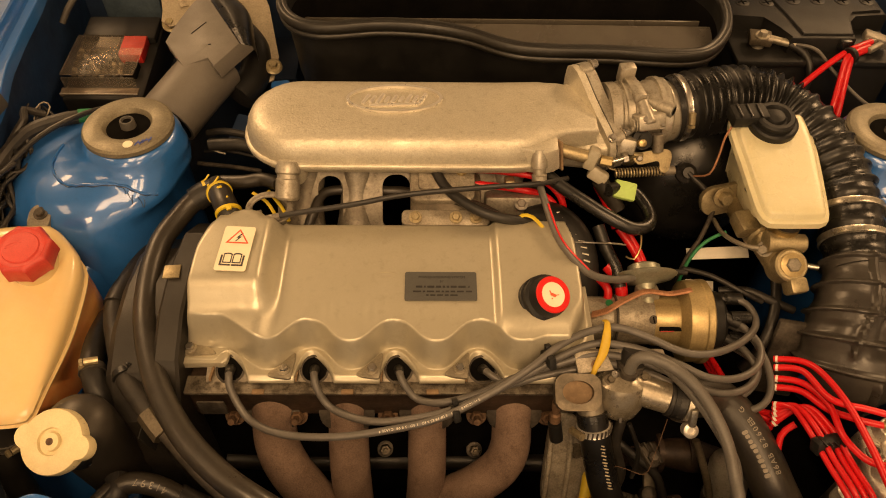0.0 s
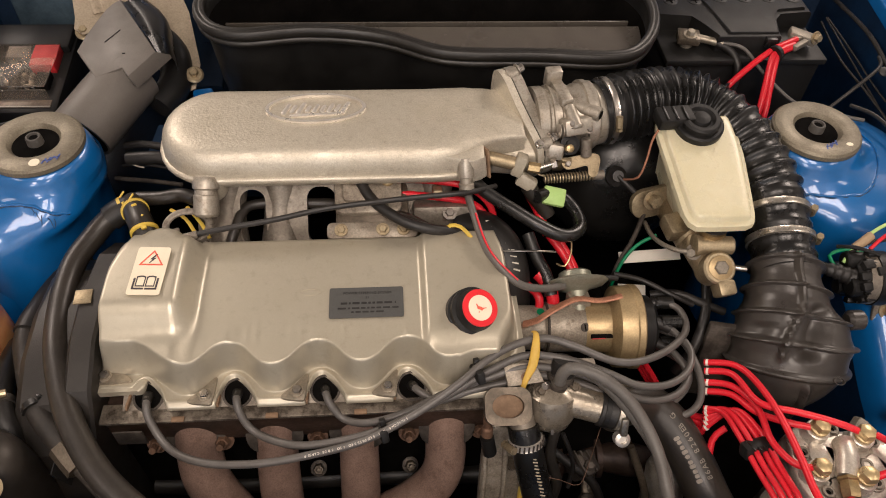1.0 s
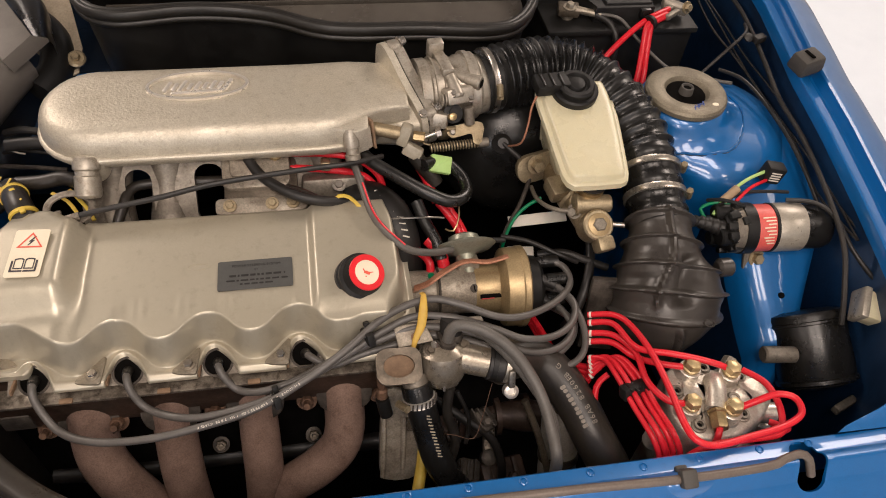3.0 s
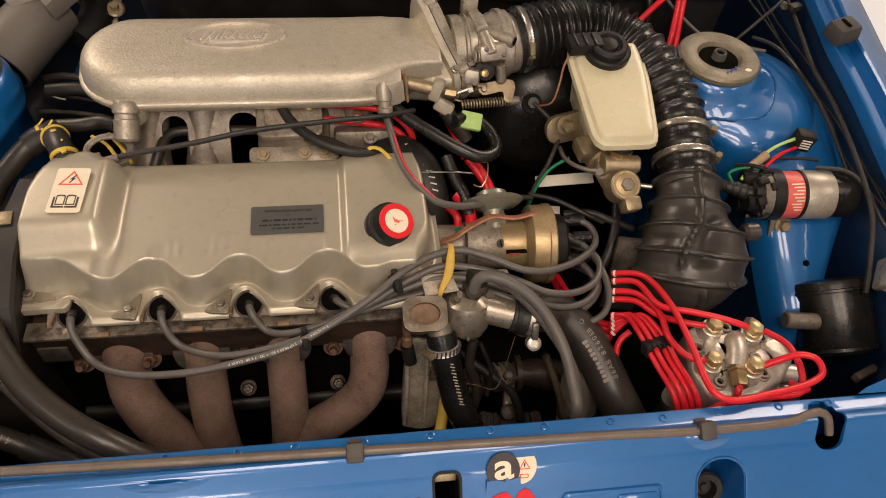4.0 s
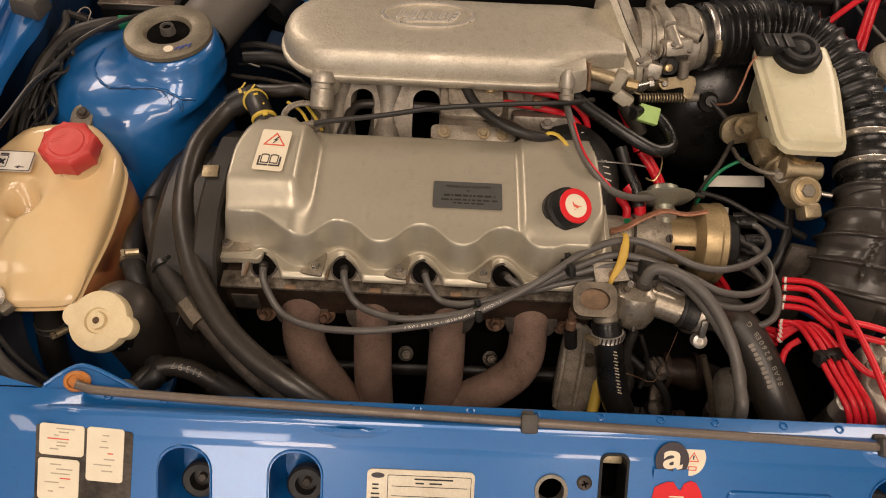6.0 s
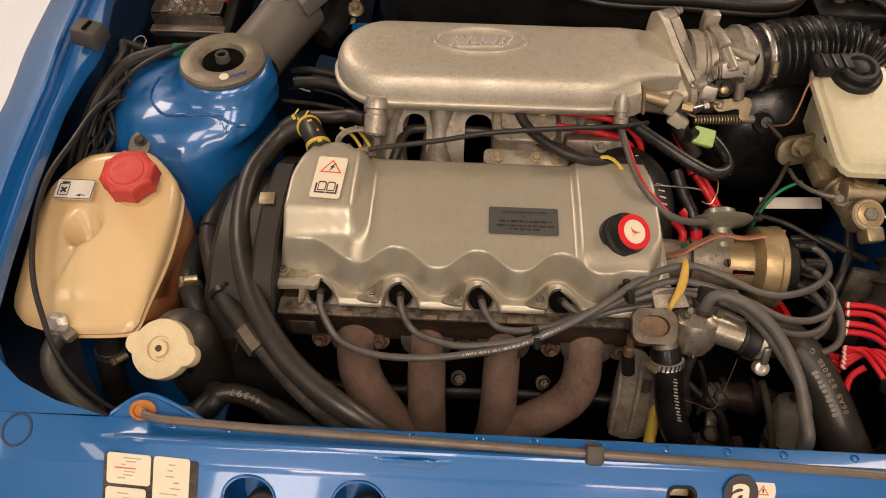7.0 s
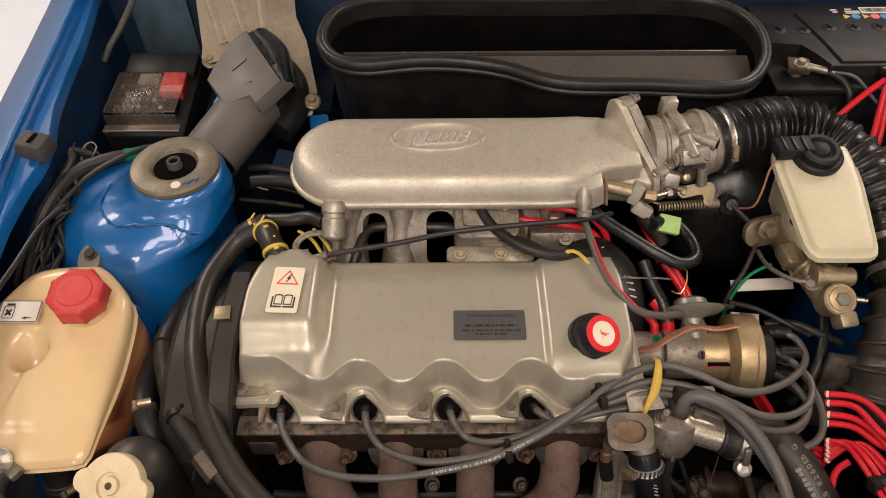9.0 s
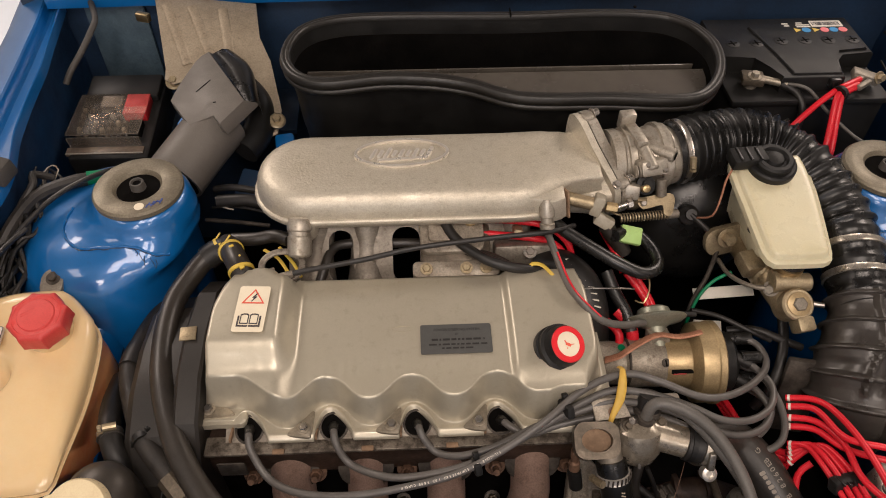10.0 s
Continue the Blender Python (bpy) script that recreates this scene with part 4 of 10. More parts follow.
    plate = part("maker_plate", slab(rounded(0.078, 0.0375, 0.0022, 3), 0, 0.0009, m=m), M_PLATE, th, "grey etched plate with worn dark print")
    part("print", lettering("POWER STEERING SYSTEM", 0.0043, m @ pose(0.001, 0.0115, 0.0011), 0.0001), M_PRINT, plate)
    part("print", lettering("BY", 0.0036, m @ pose(0.001, 0.0058, 0.0011), 0.0001), M_PRINT, plate)
    for y, w, h in ((-0.0010, 0.056, 0.0024), (-0.0072, 0.062, 0.0019), (-0.0120, 0.034, 0.0018)):
        x = -w / 2
        while x < w / 2:
            ww = random.uniform(0.002, 0.009)
            part("print_bar", slab(rounded(min(ww, w / 2 - x + 0.001), h, 0.0004, 1, x + ww / 2 + 0.001, y), 0.0009, 0.0012, m=m), M_PRINT, plate)
            x += ww + 0.0016
    part("stamped_oval", ring_slab(oval(0.0120, 0.0042, 28), oval(0.0110, 0.0034, 28), -0.0003, 0.0005, facing((-0.1505, 0.4915, 0.9148), (0, -0.06, 1))), M_COVER, th, "faint stamped oval")
    return th


valve_cover()


def oil_cap():
    base, top = Vector((0.0150, 0.4585, 0.912)), Vector((0.0248, 0.4475, 0.9375))
    ax = (top - base).normalized()
    th = thing("oil_filler_cap", base, "black oil cap with a red ring and cream face", "oil cap")
    part("body", lathe(base, ax, [(0.0255, -0.004), (0.0262, 0.002), (0.0262, 0.006), (0.0245, 0.0075), (0.0245, 0.0105), (0.0255, 0.0115), (0.0255, 0.0155), (0.0225, 0.018), (0.0205, 0.0265), (0.0195, 0.0285), (0, 0.0285)], 40), M_PLASTIC, th, "ribbed black cap body")
    f = base + ax * 0.0285
    part("red_ring", lathe(f, ax, [(0.0197, 0), (0.0197, 0.001), (0.0190, 0.0018), (0.0135, 0.0018), (0.0132, 0.0)], 44), M_REDPAINT, th, "bright red ring")
    part("face", lathe(f, ax, [(0.0134, 0), (0.0134, 0.0011), (0, 0.0012)], 36), M_LABEL, th, "cream face with a small red oil can")
    m = facing(f + ax * 0.0013, ax) @ pose(0, 0, 0, 0, 0, -12) @ Matrix.Diagonal((0.85, 0.8, 1, 1))
    part("oil_can", slab([(-0.0068, 0.0022), (-0.0042, -0.0004), (-0.0034, -0.0026), (0.0034, -0.0026), (0.0044, 0.0006), (0.0076, 0.0028), (0.0072, 0.0036), (0.0034, 0.0014), (-0.0012, 0.0014), (-0.0030, 0.0008), (-0.0060, 0.0032)], 0, 0.0003, m=m), M_REDINK, th)
    part("oil_drop", lathe(m @ Vector((0.0, -0.006, 0)), ax, [(0.0007, 0), (0.0007, 0.0003)], 10), M_REDINK, th)
    return th


oil_cap()


def plenum():
    th = thing("intake_plenum", (-0.12, 0.68, 0.955), "sand-cast aluminium intake plenum with a raised oval badge", "intake plenum")
    outline = []
    n = 14
    for k in range(n + 1):           # round left end
        a = radians(90 + 180 * k / n)
        outline.append((-0.262 + 0.064 * math.cos(a), 0.6845 + 0.0665 * math.sin(a)))
    for k in range(1, 13):
        outline.append((-0.262 + 0.25 * k / 12, 0.618))
    outline += [(0.012, 0.620), (0.035, 0.634), (0.058, 0.650), (0.080, 0.656), (0.098, 0.658), (0.098, 0.742), (0.080, 0.744), (0.055, 0.747), (0.030, 0.751)]
    for k in range(12):
        outline.append((0.0 - 0.262 * k / 12, 0.751 if k else 0.752))

    def inset(d):
        out = []
        m = len(outline)
        for i, (x, y) in enumerate(outline):
            x0, y0 = outline[i - 1]
            x1, y1 = outline[(i + 1) % m]
            t = Vector((x1 - x0, y1 - y0)).normalized()
            q = d * (1 - 0.85 * soft((x - 0.005) / 0.05)) if d > 0.004 else d
            out.append((x - t.y * q, y + t.x * q))
        return out
    rows = []
    for d, z in ((0.018, 0.938), (0.006, 0.944), (0.001, 0.950), (0.001, 0.955), (-0.0028, 0.9557), (-0.0032, 0.9575), (-0.0032, 0.9600), (-0.0026, 0.9615), (0.0008, 0.9622), (0.0014, 0.970), (0.0032, 0.9785), (0.0068, 0.9855), (0.0120, 0.9900), (0.019, 0.9922), (0.030, 0.9930), (0.046, 0.9935)):
        rows.append([(x, y, z + (-0.010 * soft((x + 0.0) / 0.09) * (z - 0.944) / 0.05 if z > 0.944 else 0)) for x, y in inset(d)])
    part("body", loft(rows), M_CAST, th, "rough sand-cast aluminium body", angle=60)
    m = facing((-0.1470, 0.6990, 0.9932), (0, -0.01, 1)) @ pose(0, 0, 0, 0, 0, 1.5)
    part("badge_ring", ring_slab(oval(0.0580, 0.0260, 56), oval(0.0540, 0.0225, 56), -0.003, 0.0034, m), M_POLISH, th, "polished raised oval ring")
    # slanting raised bars that stand for the badge's writing
    for k in range(9):
        x, h = -0.034 + 0.0085 * k, (0.020, 0.015, 0.022, 0.013, 0.016, 0.013, 0.017, 0.014, 0.021)[k]
        part("badge_stroke", slab(rounded(0.0052, h, 0.0024, 4), -0.002, 0.0030, 0.0011, m=m @ pose(x, -0.001 + 0.15 * (h - 0.015), 0, 0, 0, -24)), M_POLISH, th)
    part("badge_stroke", slab(rounded(0.060, 0.0040, 0.0018, 4), -0.002, 0.0024, 0.0010, m=m @ pose(0, -0.0105, 0, 0, 0, 2)), M_POLISH, th)
    # boss with hose fitting at the front left
    b = part("front_boss", lathe((-0.268, 0.6285, 0.944), (0, -0.25, 1), [(0.018, -0.010), (0.0175, 0.011), (0.0150, 0.019), (0.010, 0.0235), (0, 0.025)], 28), M_CAST, th)
    part("fitting", lathe((-0.2690, 0.6190, 0.957), (-0.05, -0.66, -0.75), [(0.0120, -0.006), (0.0150, 0.0), (0.0150, 0.007), (0.0128, 0.009), (0.0128, 0.014), (0.0142, 0.015), (0.0142, 0.036), (0.0120, 0.039), (0, 0.040)], 24), M_ALU, th, "alloy hose union with a hexagon collar")
    # boss at the front right with the sensor
    part("right_boss", slab([(-0.020, 0.628), (0.030, 0.616), (0.044, 0.622), (0.046, 0.652), (0.012, 0.664)], 0.950, 0.984, 0.003), M_CAST, th)
    part("boss_face", box((0.031, 0.632, 0.962), (0.030, 0.024, 0.030), 0.004, (-18, 0, 20)), M_CAST, th)
    part("boss_gasket", box((0.0465, 0.640, 0.963), (0.0030, 0.028, 0.036), 0.001, (-18, 0, 20)), M_GASKET, th, "stained gasket edge")
    # runners down to the head
    for k, x in enumerate((-0.256, -0.193, -0.075, -0.010)):
        r = lambda s, whole: 0.0235 + 0.003 * math.cos(6.28 * s / whole)
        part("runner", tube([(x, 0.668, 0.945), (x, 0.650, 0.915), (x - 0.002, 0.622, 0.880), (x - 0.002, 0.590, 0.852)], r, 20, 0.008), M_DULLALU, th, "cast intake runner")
    bm = slab(rounded(0.29, 0.105, 0.01, 3), -0.004, 0.004, 0.001)
    holes = []
    for x, y, w, h in ((-0.080, 0.0, 0.030, 0.066), (0.0, 0.0, 0.034, 0.07), (0.080, 0.0, 0.030, 0.066), (-0.080, 0.046, 0.028, 0.016)):
        holes.append(slab(rounded(w, h, 0.0145, 6, x, y), -0.02, 0.02))
    bm = cut(bm, holes)
    bmesh.ops.transform(bm, matrix=facing((-0.145, 0.619, 0.898), (0, -0.78, 0.62)), verts=bm.verts)
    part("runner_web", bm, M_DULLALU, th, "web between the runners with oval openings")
    return th


plenum()


def throttle_body():
    th = thing("throttle_housing", (0.14, 0.70, 0.93), "ribbed aluminium throttle housing bolted to the intake plenum", "throttle")
    # the two faces that meet on a gasket lean across the pipe
    d, n = Vector((-0.39, 0.92, 0)), Vector((0.92, 0.39, 0))
    base = Vector((0.121, 0.648, 0))
    face = closed_curve([(0.0, 0.952), (0.004, 0.968), (0.020, 0.977), (0.060, 0.994), (0.088, 1.009), (0.104, 1.013), (0.116, 1.008), (0.119, 0.990), (0.117, 0.935), (0.090, 0.905), (0.030, 0.905), (0.002, 0.930)], 64, 0.6)
    for name, z0, z1, mat in (("plenum_flange", -0.010, -0.0008, M_CAST), ("gasket", -0.0008, 0.0008, M_HEAD), ("flange", 0.0008, 0.014, M_ALU)):
        at = Matrix(((d.x, 0, n.x, base.x), (d.y, 0, n.y, base.y), (0, 1, 0, 0), (0, 0, 0, 1)))
        out = shrink(face, 0.0012) if name == "gasket" else face
        part(name, slab(out, z0, z1, 0.0 if name == "gasket" else 0.002, m=at), mat, th, "thick cast flange" if name == "flange" else "")
    # neck that swells from the plenum to the flange
    rows = []
    for k in range(8):
        t = k / 7
        row = []
        for u, z in shrink(face, 0.004):
            q = base + d * u - n * 0.0095 + Vector((0, 0, 0.905 + (z - 0.905) * (0.90 - 0.13 * soft((u - 0.03) / 0.06))))
            p = Vector((0.026 + 0.02 * (0.06 - u), 0.652 + 0.80 * u, 0.914 + (z - 0.905) * 0.60))
            row.append(p.lerp(q, t))
        rows.append(row)
    part("neck", loft(rows), M_CAST, th, "cast neck widening to the flange", angle=60)
    for u, z in ((0.012, 0.972), (0.100, 1.012)):
        p = base + d * u + Vector((0, 0, z))
        part("flange_bolt", hexbolt(p + n * 0.012, (n.x, n.y, 0.25), 0.0052, 0.008), M_STEEL, th)
        part("bolt_boss", rod(p + n * -0.002 - Vector((0, 0, 0.006)), p + n * 0.013 - Vector((0, 0, 0.004)), 0.0085, 18, bevel=0.0015), M_ALU, th)
    ax = Vector((1, 0.12, 0.0)).normalized()
    a = Vector((0.112, 0.711, 0.962))
    part("barrel", lathe(a, ax, [(0.041, 0.0), (0.041, 0.012), (0.0385, 0.015), (0.0385, 0.050), (0.0405, 0.053), (0.0405, 0.062), (0.0425, 0.066), (0.0425, 0.074), (0.0390, 0.077), (0.036, 0.095), (0, 0.095)], 44), M_ALU, th)
    for k in range(3):
        part("rib", lathe(a + ax * (0.018 + 0.0105 * k), ax, [(0.0384, 0.0), (0.0418, 0.0006), (0.0418, 0.0028), (0.0384, 0.0034)], 40), M_ALU, th)
    part("top_lug", box((0.139, 0.744, 1.002), (0.020, 0.014, 0.024), 0.0022, (0, 0, 6)), M_ALU, th, "square cast lug")
    part("lug_web", box((0.145, 0.718, 0.999), (0.015, 0.050, 0.010), 0.0022, (-6, 0, 8)), M_ALU, th)
    part("side_casting", box((0.158, 0.676, 0.982), (0.036, 0.026, 0.020), 0.004, (-30, 0, 12)), M_ALU, th)
    part("end_ring", lathe(a + ax * 0.060, ax, [(0.040, 0), (0.0445, 0.001), (0.0445, 0.007), (0.040, 0.008)], 44), M_ALU, th)
    part("stub", rod((0.162, 0.703, 0.990), (0.188, 0.684, 0.991), 0.0088, 22, bevel=0.001), M_ALU, th)
    part("stub_bore", lathe((0.1884, 0.6837, 0.991), (0.81, -0.58, 0.03), [(0.0055, 0), (0.0055, 0.0005)], 16), M_IRON, th)
    part("stub", rod((0.150, 0.694, 0.997), (0.158, 0.664, 0.987), 0.0072, 20, bevel=0.002), M_ALU, th)
    for k in range(4):
        part("thread", lathe((0.136 + 0.0036 * k, 0.667 + 0.0005 * k, 0.982), (1, 0.12, 0), [(0.0060, 0), (0.0080, 0.0006), (0.0080, 0.0018), (0.0060, 0.0024)], 20), M_ALU, th)
    part("lower_boss", box((0.128, 0.660, 0.960), (0.034, 0.018, 0.020), 0.004, (-20, 0, -18)), M_ALU, th)
    for p in ((0.112, 0.652, 0.975), (0.150, 0.668, 0.990), (0.172, 0.668, 0.982)):
        part("screw", hexbolt(p, (0.1, -0.5, 0.85), 0.0036, 0.004), M_STEEL, th)
    # linkage
    lm = facing((0.166, 0.650, 0.945), (0.1, -0.62, 0.78))
    part("lever", slab(closed_curve([(-0.024, -0.003), (-0.019, 0.005), (0.012, 0.013), (0.022, 0.012), (0.024, 0.004), (0.021, -0.012), (0.016, -0.016), (0.010, -0.013), (0.008, -0.002), (-0.016, -0.009)], 60, 0.6), -0.0012, 0.0012, 0.0005, m=lm), M_ZINC, th, "yellow zinc throttle lever")
    part("lever_pin", lathe(lm @ Vector((-0.017, -0.002, 0.001)), (0.1, -0.62, 0.78), [(0.0038, 0), (0.0038, 0.003), (0.0028, 0.004), (0, 0.004)], 16), M_STEEL, th)
    part("lever_pivot", rod((0.170, 0.664, 0.972), (0.172, 0.655, 0.952), 0.0066, 16, bevel=0.001), M_DULLALU, th)
    part("bracket", box((0.144, 0.655, 0.940), (0.014, 0.006, 0.030), 0.002, (25, 12, 10)), M_ZINC, th)
    part("stop_screw", rod((0.108, 0.640, 0.946), (0.134, 0.644, 0.953), 0.0030, 12), M_STEEL, th)
    part("stop_nut", lathe((0.128, 0.643, 0.951), (1, 0.1, 0.25), [(0.0062, 0), (0.0062, 0.006)], 6), M_STEEL, th)
    part("black_cam", lathe((0.150, 0.660, 0.966), (0.1, -0.7, 0.7), [(0.012, 0), (0.012, 0.004), (0.006, 0.005), (0.006, 0.010), (0, 0.010)], 24), M_PLASTIC, th, "black throttle cam")
    part("shaft_end", lathe((0.147, 0.652, 0.968), (0.1, -0.7, 0.6), [(0.0048, 0), (0.0048, 0.008), (0.003, 0.009), (0, 0.009)], 14), M_BRASS, th)
    # spring on its rod
    a, b = Vector((0.121, 0.640, 0.930)), Vector((0.186, 0.645, 0.930))
    coil = []
    for k in range(17 * 10 + 1):
        t = k / 170
        q = a.lerp(b - (b - a) * 0.04, t)
        coil.append(q + Vector((0, 0.0052 * math.cos(2 * math.pi * 17 * t), 0.0052 * math.sin(2 * math.pi * 17 * t))))
    part("spring", tube(coil, 0.0011, 6, 1.0), M_ZINC, th, "coiled return spring")
    part("spring_rod", rod(a, b, 0.0028, 10), M_HEAD, th)
    part("rod_end", rod(b - (b - a) * 0.05, b + (b - a) * 0.16, 0.0058, 16, bevel=0.001), M_DULLALU, th)
    part("spring_hook", tube([(0.121, 0.640, 0.936), (0.114, 0.640, 0.938), (0.108, 0.650, 0.940), (0.106, 0.660, 0.945)], 0.0013, 6), M_ZINC, th)
    # idle valve pipework between plenum and throttle
    part("zinc_pipe", rod((0.044, 0.648, 0.962), (0.088, 0.636, 0.958), 0.0082, 20, bevel=0.001), M_ZINC, th, "yellow zinc pipe")
    part("pipe_nose", rod((0.098, 0.634, 0.957), (0.112, 0.631, 0.956), 0.0062, 6, bevel=0.0006), M_BRASS, th)
    part("elbow", box((0.0885, 0.637, 0.957), (0.014, 0.020, 0.026), 0.003, (-20, 14, -20)), M_GREYCREAM, th, "pale plastic connector")
    part("elbow_collar", box((0.0975, 0.6275, 0.9385), (0.024, 0.018, 0.016), 0.003, (-30, 20, -25)), M_GREYCREAM, th)
    part("elbow_clip", box((0.090, 0.630, 0.949), (0.018, 0.006, 0.005), 0.001, (-30, 20, -25)), M_GREYCREAM, th)
    return th


M_GREYCREAM = material("pale_grey_plastic", (0.33, 0.30, 0.22), (0.24, 0.215, 0.155), 0.45, 0, 60, 0.2)
throttle_body()


# ---- things round the engine ----
def exhaust_manifold():
    th = thing("exhaust_manifold", (-0.15, 0.36, 0.62), "rust-brown cast iron exhaust manifold with four branches", "exhaust manifold")
    routes = (
        (0.0245, [(-0.280, 0.408, 0.800), (-0.280, 0.386, 0.778), (-0.277, 0.368, 0.750), (-0.264, 0.352, 0.722), (-0.243, 0.336, 0.694), (-0.225, 0.322, 0.660), (-0.218, 0.315, 0.600)]),
        (0.0225, [(-0.196, 0.408, 0.800), (-0.196, 0.386, 0.775), (-0.196, 0.366, 0.742), (-0.195, 0.348, 0.700), (-0.192, 0.335, 0.650), (-0.185, 0.33, 0.60)]),
        (0.0215, [(-0.106, 0.408, 0.800), (-0.106, 0.386, 0.775), (-0.106, 0.366, 0.742), (-0.107, 0.348, 0.700), (-0.112, 0.335, 0.650), (-0.125, 0.33, 0.60)]),
        (0.0225, [(-0.008, 0.408, 0.800), (-0.009, 0.386, 0.778), (-0.010, 0.369, 0.752), (-0.020, 0.356, 0.727), (-0.047, 0.344, 0.705), (-0.080, 0.338, 0.680), (-0.105, 0.335, 0.63)]))
    for r, pts in routes:
        part("branch", tube(pts, lambda s, w, r=r: r * (1.10 - 0.12 * soft(s / 0.03) + 0.06 * math.sin(3.1 * s / w)), 24, 0.008), M_RUST, th)
        x = pts[0][0]
        part("port_flange", slab(rounded(0.062, 0.050, 0.018, 5), -0.006, 0.006, 0.002, m=facing((x, 0.394, 0.797), (0, -0.8, 0.6))), M_HEAD, th, "grimy port flange")
    for x in (-0.252, -0.322, -0.150, -0.050, 0.030):
        b = part("stud_nut", hexbolt((x, 0.388, 0.790), (0, -0.80, 0.6), 0.0075, 0.009), M_RUSTNUT, th, "rusty stud nut")
        part("stud_end", rod((x, 0.384, 0.794), (x, 0.372, 0.803), 0.0038, 10), M_RUSTNUT, b)
    for x, y, z in ((-0.157, 0.388, 0.705), (-0.048, 0.389, 0.700)):
        ax = Vector((0.1, -0.6, 0.8))
        part("clamp_bolt", lathe((x, y, z), ax, [(0.0075, -0.03), (0.0075, -0.004), (0.0098, -0.003), (0.0098, -0.001), (0.0060, 0.0)], 24), M_HEAD, th, "dull flanged stud deep below")
        part("clamp_nut", lathe(Vector((x, y, z)), ax, [(0.0066, 0), (0.0066, 0.006), (0.0056, 0.0075), (0.0034, 0.0075), (0.0030, 0.0120), (0, 0.0125)], 6), M_STAINED, th)
    part("gusset", box((-0.232, 0.352, 0.655), (0.060, 0.030, 0.036), 0.012, (20, 0, 12)), M_RUST, th, "cast web between two branches")
    part("collector", tube([(-0.215, 0.318, 0.615), (-0.165, 0.322, 0.600), (-0.110, 0.328, 0.610)], 0.030, 24), M_RUST, th)
    return th


exhaust_manifold()


def expansion_tank():
    th = thing("coolant_tank", (-0.58, 0.45, 0.74), "aged cream plastic coolant tank with a red screw cap", "coolant tank")
    out = [(-0.603, 0.576), (-0.547, 0.577), (-0.5065, 0.536), (-0.5035, 0.487), (-0.513, 0.362), (-0.526, 0.347), (-0.589, 0.343), (-0.646, 0.356), (-0.664, 0.380), (-0.671, 0.465), (-0.664, 0.524), (-0.632, 0.567)]
    ring = closed_curve(out, 64, 0.55)

    def level(d, dz, tuck=0.0):
        """One outline of the tank; tuck draws its front wall back."""
        rows = []
        for x, y in shrink(ring, d):
            flat = 0.40 + 0.60 * soft((y - 0.35) / 0.12) if dz > -0.05 else 1.0
            rows.append((x, y + tuck * max(0, 0.50 - y) / 0.15, 0.853 + 0.245 * (y - 0.35) + dz * flat))
        return rows
    rows = [level(0.012, -0.135, 0.105), level(0.001, -0.118, 0.090), level(0.0015, -0.062, 0.040), level(0.003, -0.0395), level(0.0015, -0.0375), level(0.0010, -0.0345), level(0.004, -0.0325), level(0.0012, -0.014), level(0.0042, -0.0062), level(0.0100, -0.0016)]
    edge = level(0.018, 0.0008)
    mid = Vector((-0.578, 0.455, 0.853 + 0.245 * 0.105 + 0.004))
    for k in range(40):
        f = 1 - k / 40.5
        rows.append([mid.lerp(Vector(p), f) for p in edge])
    for row in rows[10:]:
        for k, p in enumerate(row):
            r2 = ((p[0] + 0.604) / 0.0185) ** 2 + ((p[1] - 0.468) / 0.019) ** 2
            left = -0.604 - 0.28 * (0.45 - p[1])
            plateau = soft((p[1] - 0.378) / 0.012) * soft((p[0] - left) / 0.010) * soft((0.500 - p[1]) / 0.06) * soft((-0.548 - p[0]) / 0.03)
            row[k] = Vector((p[0] + 0.004 * math.exp(-r2 ** 2), p[1] - 0.006 * math.exp(-r2 ** 2), p[2] - 0.030 * math.exp(-r2 ** 2) + 0.0035 * plateau))
    part("lower_half", loft(rows[:5]), M_TANKLOW, th, "lower half stained orange by coolant", angle=48)
    bm = loft(rows[4:])
    part("body", bm, M_TANK, th, "stained translucent cream body", angle=48)
    c, ax = Vector((-0.550, 0.517, 0.9067)), Vector((0.02, -0.16, 1)).normalized()
    m = facing(c, ax)
    part("neck", lathe(c, ax, [(0.026, -0.014), (0.026, 0.006)], 32), M_TANK, th)
    rows = []
    for r, h, lobe in ((0.0300, 0.003, 1), (0.0312, 0.005, 1), (0.0305, 0.0215, 1), (0.0296, 0.0250, 1), (0.0275, 0.0272, 0.8), (0.0252, 0.0278, 0.2), (0.0242, 0.0268, 0), (0.0200, 0.0265, 0), (0.0188, 0.0282, 0), (0.006, 0.0287, 0)):
        row = []
        for k in range(96):
            a = 2 * math.pi * k / 96
            flat = math.cos(math.pi / 8) / math.cos((a + math.pi / 8) % (math.pi / 4) - math.pi / 8)
            q = r * (1 + lobe * (0.72 * (flat * 1.035 - 1) + 0.045 * max(0.0, math.cos(8 * (a + math.pi / 8))) ** 3))
            row.append(m @ Vector((q * math.cos(a), q * math.sin(a), h)))
        rows.append(row)
    cap = part("cap", loft(rows), M_REDCAP, th, "faded red eight-sided screw cap", angle=40)
    for y, w in ((0.010, 0.020), (0.0065, 0.022), (-0.003, 0.007)):
        part("cap_print", slab(rounded(w * 0.85, 0.0012, 0.0004, 1, -0.005, y * 0.85), 0.0270, 0.0288, m=m @ pose(0, 0, 0, 0, 0, 30)), M_REDCAP, cap)
    m = facing((-0.6190, 0.5060, 0.9040), (-0.04, -0.235, 1)) @ pose(0, 0, 0, 0, 0, -2)
    lab = part("label", slab(rounded(0.046, 0.026, 0.002, 3), -0.0022, 0.0012, m=m), M_WHITE, th, "white label with a small battery-like symbol")
